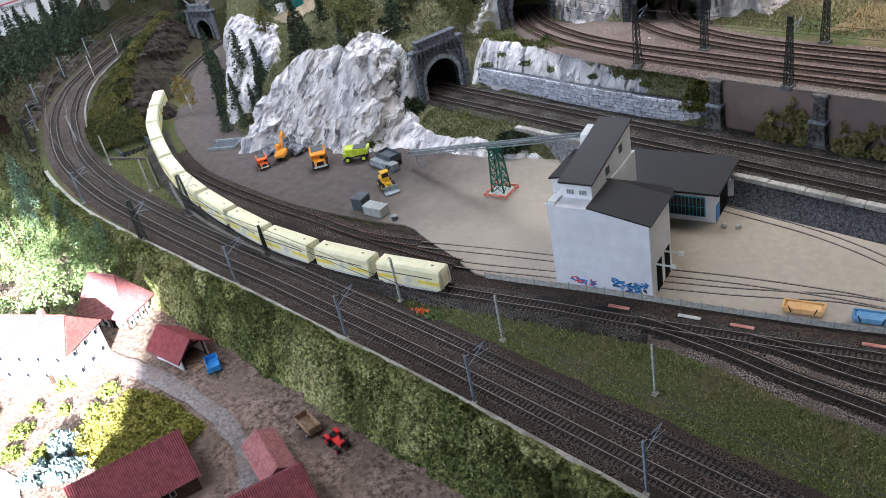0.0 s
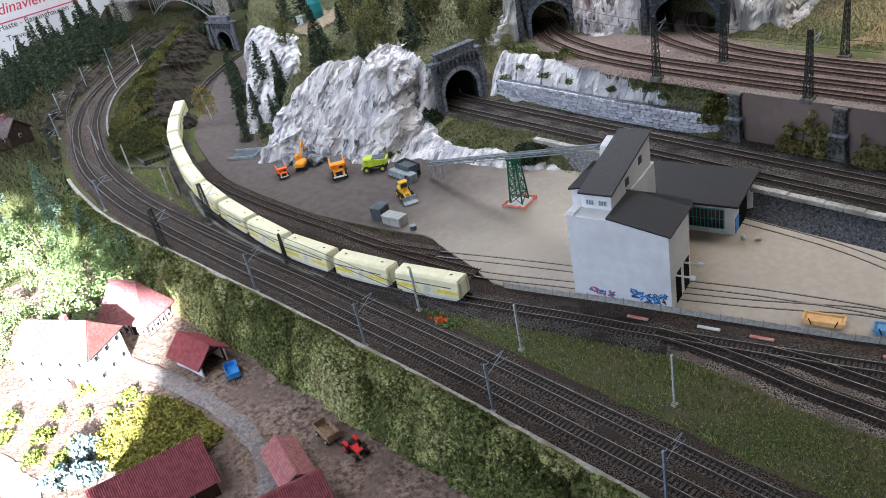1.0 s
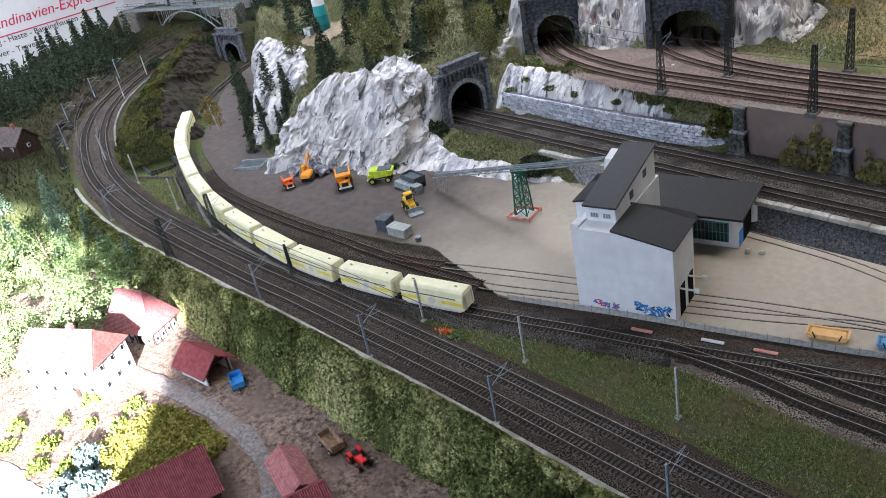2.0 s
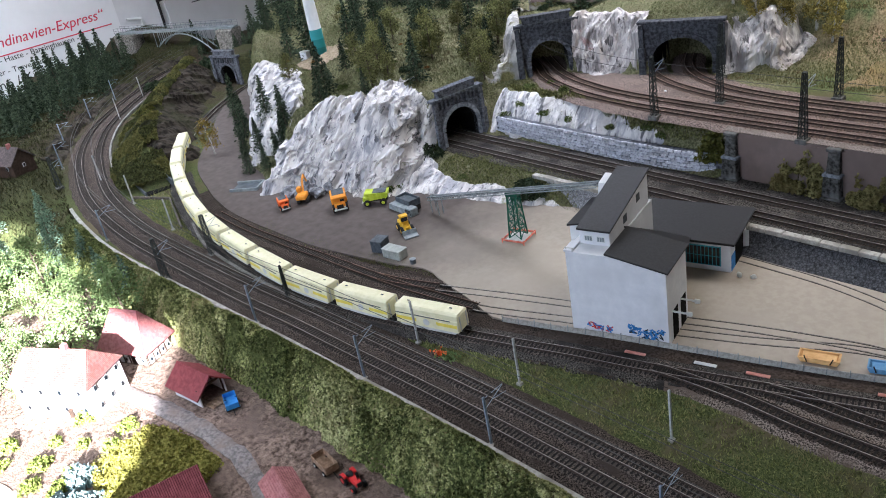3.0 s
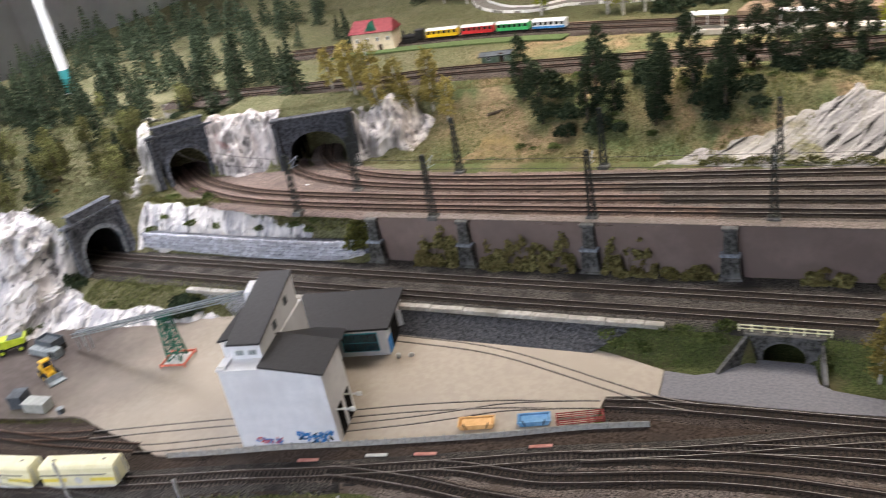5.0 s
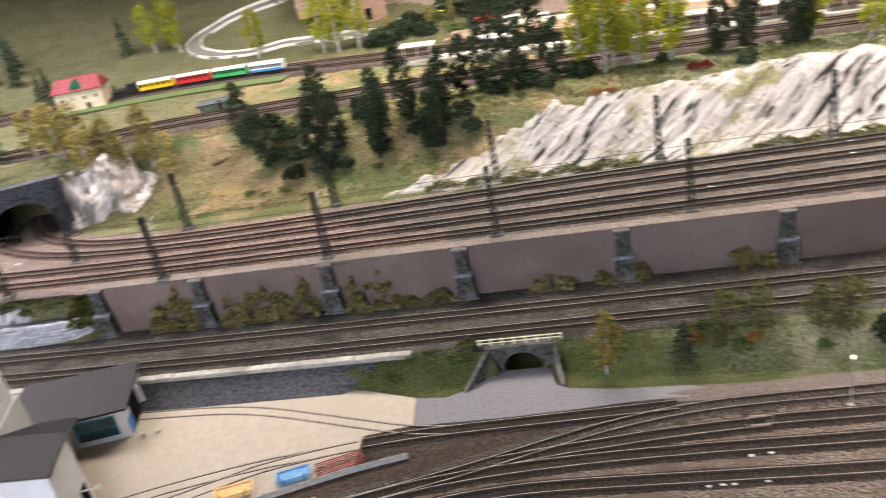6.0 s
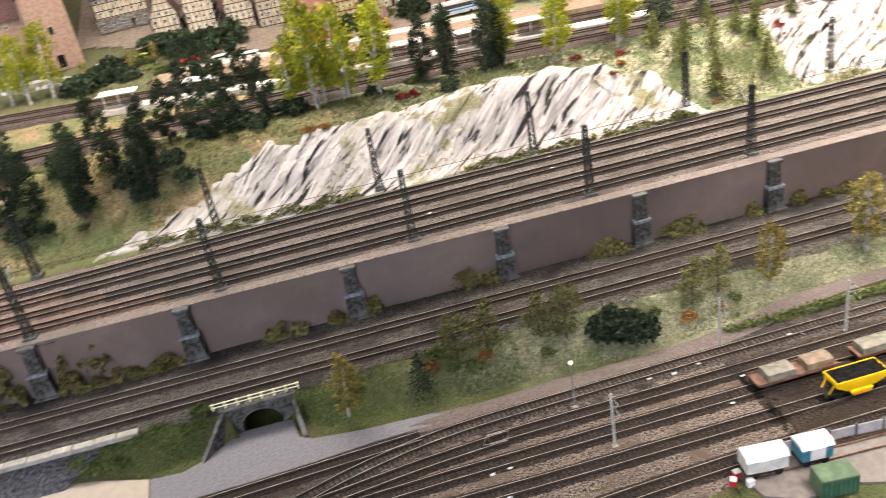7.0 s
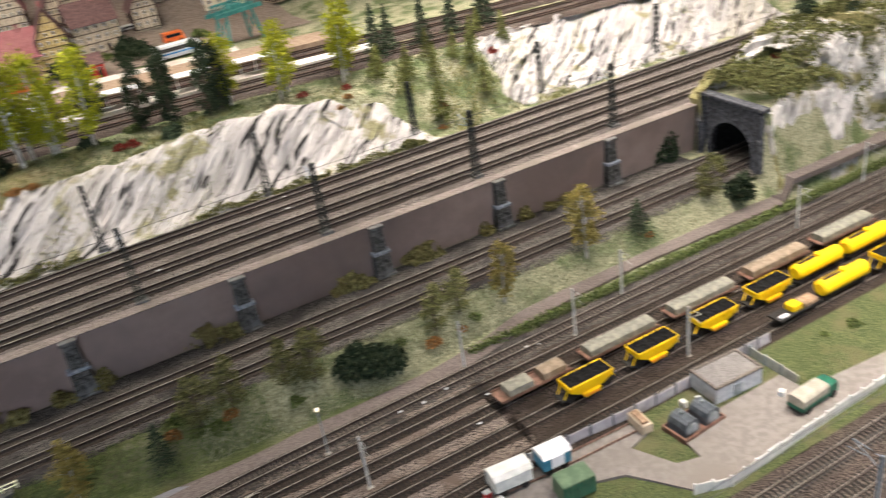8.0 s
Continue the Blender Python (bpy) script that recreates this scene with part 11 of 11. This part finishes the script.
# Compound: ground, fences, shed, tanks, truck.
CONC2 = surface("pale_compound_concrete", (0.165, 0.15, 0.138), (0.215, 0.198, 0.182), 110, 7, 0.9, 0.3, third=(0.175, 0.158, 0.142))
lawn_v, lawn_f = height_sheet(1.28, 2.9, -0.19, 0.012, 0.008, lambda x, y, z: np.where((y < np.interp(x, (1.28, 1.5, 1.8, 2.9), (0.004, 0.010, 0.012, 0.005))) & (y > -0.158), np.maximum(z, 0.0) + 0.003 + 0.002 * fbm(x, y, 30, 2, 5), np.nan))
tagged(mesh_part("ground_lawn", lawn_v, lawn_f, LAWN, shade=True), kind="structure")
blades(26000, 1.28, 2.4, -0.155, 0.004, lambda x, y: ~inside_poly([(1.30, -0.01), (1.50, 0.02), (1.73, 0.02), (1.73, -0.14), (1.49, -0.14), (1.3, -0.06)], x, y), 0.0055, LAWN, "lawn_grass", "short green grass round the compound")
sheet("pavement_compound", [(1.602, -0.045), (1.72, -0.045), (1.722, -0.085), (1.76, -0.088), (1.86, -0.098), (1.98, -0.10), (1.98, -0.13), (1.83, -0.130), (1.715, -0.134), (1.53, -0.143), (1.488, -0.132), (1.44, -0.062), (1.395, -0.046), (1.34, -0.05), (1.30, -0.03), (1.29, 0.012), (1.42, 0.010), (1.50, 0.004), (1.512, -0.022), (1.475, -0.032), (1.50, -0.085), (1.53, -0.094), (1.535, -0.06)], 0.0065, 0.02, CONC2)


def panel_fence(points, high, mat, label, post_mat, gap=0.03):
    ob = thing("panel_fence", label, "fence", "compound fences")
    for (ax, ay), (bx, by) in zip(points[:-1], points[1:]):
        d = Vector((bx - ax, by - ay))
        n = max(1, round(d.length / gap))
        for k in range(n):
            p = Vector((ax, ay)) + d * (k + 0.5) / n
            m = Matrix.Translation((p.x, p.y, 0.0)) @ Matrix.Rotation(math.atan2(d.y, d.x) + rng.normal(0, 0.02), 4, "Z") @ Matrix.Rotation(rng.normal(0, 0.03), 4, "X")
            w = d.length / n / 2 - 0.0006
            part("panel", boxed((-w, -0.0007, 0.001), (w, 0.0007, high * rng.uniform(0.94, 1.04)), 0, m), mat, ob)
            q = Vector((ax, ay)) + d * k / n
            part("post", boxed((q.x - 0.0013, q.y - 0.0013, -0.002), (q.x + 0.0013, q.y + 0.0013, high * 1.12)), post_mat, ob)


panel_fence([(1.300, 0.030), (1.418, 0.0235), (1.522, 0.0155), (1.625, 0.0135), (1.722, 0.017), (1.772, 0.0165)], 0.019, surface("lilac_grey_panels", (0.30, 0.29, 0.31), (0.40, 0.39, 0.41), 80, 9, 0.7, 0.2), "pale lilac-grey panel fence with dark posts along the siding", DARK_STEEL)
panel_fence([(1.727, 0.012), (1.724, -0.072)], 0.018, surface("grey_boards", (0.30, 0.31, 0.28), (0.42, 0.43, 0.39), 80, 9, 0.8, 0.3), "grey board fence beside the concrete shed", STEEL)
panel_fence([(1.483, -0.132), (1.525, -0.1475), (1.715, -0.139), (1.81, -0.137)], 0.018, PALE_GREY, "pale grey panel fence along the compound's front", PALE_GREY, 0.022)
csh = thing("concrete_shed", "grey concrete shed with a flat gravel roof", "shed", "", (1.658, -0.015, 0.0065), -3)
csh.matrix_world = pose(1.655, -0.013, 0.0065, 0, 0, -3) @ Matrix.Diagonal((0.90, 0.95, 0.72, 1))
part("wall", boxed((-0.044, -0.026, -0.004), (0.044, 0.026, 0.030), 0.0006), surface("blue_grey_concrete", (0.36, 0.385, 0.41), (0.47, 0.49, 0.51), 100, 9, 0.85, 0.3), csh)
part("roof", boxed((-0.041, -0.023, 0.030), (0.041, 0.023, 0.0315)), surface("grey_gravel_roof", (0.14, 0.13, 0.125), (0.21, 0.20, 0.19), 400, 14, 0.95, 0.7, third=(0.26, 0.25, 0.235)), csh)
for lo, hi in (((-0.045, -0.027, 0.030), (0.045, -0.023, 0.034)), ((-0.045, 0.023, 0.030), (0.045, 0.027, 0.034)), ((-0.045, -0.023, 0.030), (-0.041, 0.023, 0.034)), ((0.041, -0.023, 0.030), (0.045, 0.023, 0.034))):
    part("parapet", boxed(lo, hi), PALE_SLEEPER, csh)
part("door", boxed((-0.010, -0.0272, -0.003), (0.004, -0.025, 0.023)), STEEL, csh)
tray = thing("tank_tray", "red-brown tray holding two grey tanks", "tray", "", (1.566, -0.045, 0.004), 4)
part("base", boxed((-0.036, -0.020, 0.0), (0.036, 0.020, 0.003)), RUST_BROWN, tray)
for lo, hi in (((-0.036, -0.020, 0.003), (0.036, -0.018, 0.007)), ((-0.036, 0.018, 0.003), (0.036, 0.020, 0.007)), ((-0.036, -0.018, 0.003), (-0.034, 0.018, 0.007)), ((0.034, -0.018, 0.003), (0.036, 0.018, 0.007))):
    part("rim", boxed(lo, hi), RUST_BROWN, tray)
for x in (1.549, 1.584):
    tk = thing("fuel_tank", "dark grey rounded fuel tank in the tray", "tank", "fuel tanks", (x, -0.045, 0.007), 4)
    part("shell", prism(bmesh.new(), [(-0.0125, 0.0), (0.0125, 0.0), (0.0125, 0.011), (0.010, 0.018), (0.005, 0.0215), (-0.005, 0.0215), (-0.010, 0.018), (-0.0125, 0.011)], -0.0145, 0.0145, "y"), DARK_STEEL, tk)
    part("end_plate", prism(bmesh.new(), [(-0.009, 0.003), (0.009, 0.003), (0.009, 0.011), (0.004, 0.017), (-0.004, 0.017), (-0.009, 0.011)], -0.0155, -0.0144, "y"), STEEL, tk)
    part("cap", rod(bmesh.new(), (0, 0.004, 0.021), (0, 0.004, 0.025), 0.0025, sides=10), STEEL, tk)
truck = thing("tarpaulin_truck", "dark green truck with a grey-beige tarpaulin", "truck", "", (1.707, -0.108, 0.0065), 3)
part("chassis", boxed((-0.034, -0.009, 0.004), (0.036, 0.009, 0.008)), DARK, truck)
part("load_body", boxed((-0.034, -0.0115, 0.008), (0.016, 0.0115, 0.014)), GREEN, truck)
part("tarpaulin", prism(bmesh.new(), [(-0.0115, 0.014), (0.0115, 0.014), (0.0115, 0.024), (0.008, 0.027), (-0.008, 0.027), (-0.0115, 0.024)], -0.034, 0.016, "x"), surface("beige_tarpaulin", (0.27, 0.255, 0.21), (0.37, 0.35, 0.295), 60, 12, 0.8, 0.5, 0.0015), truck)
part("cab", prism(bmesh.new(), [(0.018, 0.006), (0.036, 0.006), (0.036, 0.014), (0.033, 0.023), (0.018, 0.023)], -0.0105, 0.0105, "y"), GREEN, truck)
part("windscreen", boxed((-0.0005, -0.009, -0.004), (0.0008, 0.009, 0.004), 0, Matrix.Translation((0.0348, 0, 0.0185)) @ Matrix.Rotation(radians(-18), 4, "Y")), GLASS, truck)
for px in (-0.022, 0.027):
    for s in (-1, 1):
        part("wheel", rod(bmesh.new(), (px, s * 0.008, 0.0055), (px, s * 0.0115, 0.0055), 0.0055, sides=14), RUBBER, truck)


def box_wagon(label, x, y, turn, mat, roof, length=0.05):
    ob = thing("box_wagon", label, "railway wagon", "small box wagons", (x, y, 0.0085), turn)
    a = length / 2
    part("underframe", boxed((-a, -0.010, 0.007), (a, 0.010, 0.011)), DARK, ob)
    part("body", boxed((-a, -0.0135, 0.011), (a, 0.0135, 0.030), 0.0008), mat, ob)
    part("roof", prism(bmesh.new(), [(-0.0145, 0.0295), (0.0145, 0.0295), (0.009, 0.0345), (-0.009, 0.0345)], -a - 0.001, a + 0.001, "x"), roof, ob)
    for s in (-1, 1):
        part("door", boxed((-0.009, s * 0.0138 - 0.0006, 0.0125), (0.009, s * 0.0138 + 0.0006, 0.0285)), roof, ob)
    axles(ob, (-a * 0.6, a * 0.6))


box_wagon("small pale grey box wagon on the ramp siding", 1.318, 0.004, -6, PALE_GREY, PALE_GREY)
box_wagon("small teal-blue wagon under a pale cover", 1.378, -0.0005, -4, TARP_BLUE, WHITE, 0.038)
gc = thing("container", "green steel container beside the siding", "container", "", (1.376, -0.046, 0.0065), -6)
part("body", boxed((-0.022, -0.014, 0.0), (0.022, 0.014, 0.026), 0.0008), surface("moss_green_steel", (0.07, 0.12, 0.07), (0.12, 0.18, 0.11), 60, 9, 0.6, 0.1), gc)
for k in range(8):
    part("rib", boxed((-0.0205 + k * 0.0055, -0.0148, 0.002), (-0.018 + k * 0.0055, -0.0139, 0.024)), GREEN, gc)
for y in (-0.008, 0.0085):
    v, f = sweep(np.array([(1.29, y + 0.008, 0.0075), (1.38, y, 0.0075), (1.50, y - 0.006, 0.0075)]), [(-0.0006, 0), (0.0006, 0), (0.0006, 0.0025), (-0.0006, 0.0025)])
    tagged(mesh_part("rail", v, f, RUST_RAIL), "rusty rail of the ramp siding", "rail", "ramp rails")
stop = thing("buffer_stop", "pale wooden buffer stop at the siding's end", "buffer stop", "", (1.508, -0.008, 0.0065), -6)
part("beam", boxed((-0.006, -0.017, 0.0), (0.010, 0.017, 0.014), 0.001), BEIGE, stop)
part("cap", boxed((-0.004, -0.014, 0.014), (0.006, 0.014, 0.018), 0.001), PLANK, stop)
for x, y, mat, label in ((1.288, 0.010, RED, "red crate beside the siding"), (1.295, -0.008, WHITE, "white crate beside the siding"), (1.278, 0.0, RED, "red crate beside the siding"), (1.60, -0.02, RED_ORANGE, "small orange machine on the grass"), (1.58, -0.012, WHITE, "white sack on the grass"), (1.69, -0.075, WHITE, "white drum in the concrete yard")):
    c = thing("crate", label, "crate", "small crates", (x, y, 0.006), float(rng.uniform(0, 90)))
    part("body", boxed((-0.004, -0.0035, -0.002), (0.004, 0.0035, 0.007), 0.0006), mat, c)
    part("lid", boxed((-0.0043, -0.0038, 0.007), (0.0043, 0.0038, 0.0078)), PALE_GREY, c)

# Small white plates between the rails.
for x, y, z in ((1.042, 0.128, 0), (1.018, 0.126, 0), (0.958, 0.078, 0), (0.975, 0.079, 0), (0.988, 0.079, 0), (1.027, 0.080, 0), (1.276, 0.221, 0), (1.312, 0.218, 0), (1.499, 0.232, 0), (1.516, 0.227, 0), (1.352, 0.224, 0), (1.392, 0.175, 0), (1.351, 0.130, 0), (1.039, 0.647, UP_Z), (1.066, 0.634, UP_Z), (1.327, 0.752, UP_Z), (1.314, 0.698, UP_Z), (0.543, 0.567, UP_Z), (-0.276, 0.675, UP_Z)):
    tag = thing("track_plate", "small white plate between the rails", "track plate", "track plates", (x, y, z + 0.0035), float(rng.uniform(-8, 8)))
    part("plate", boxed((-0.0030, -0.0013, -0.001), (0.0030, 0.0013, 0.0014), 0.0003), WHITE, tag)
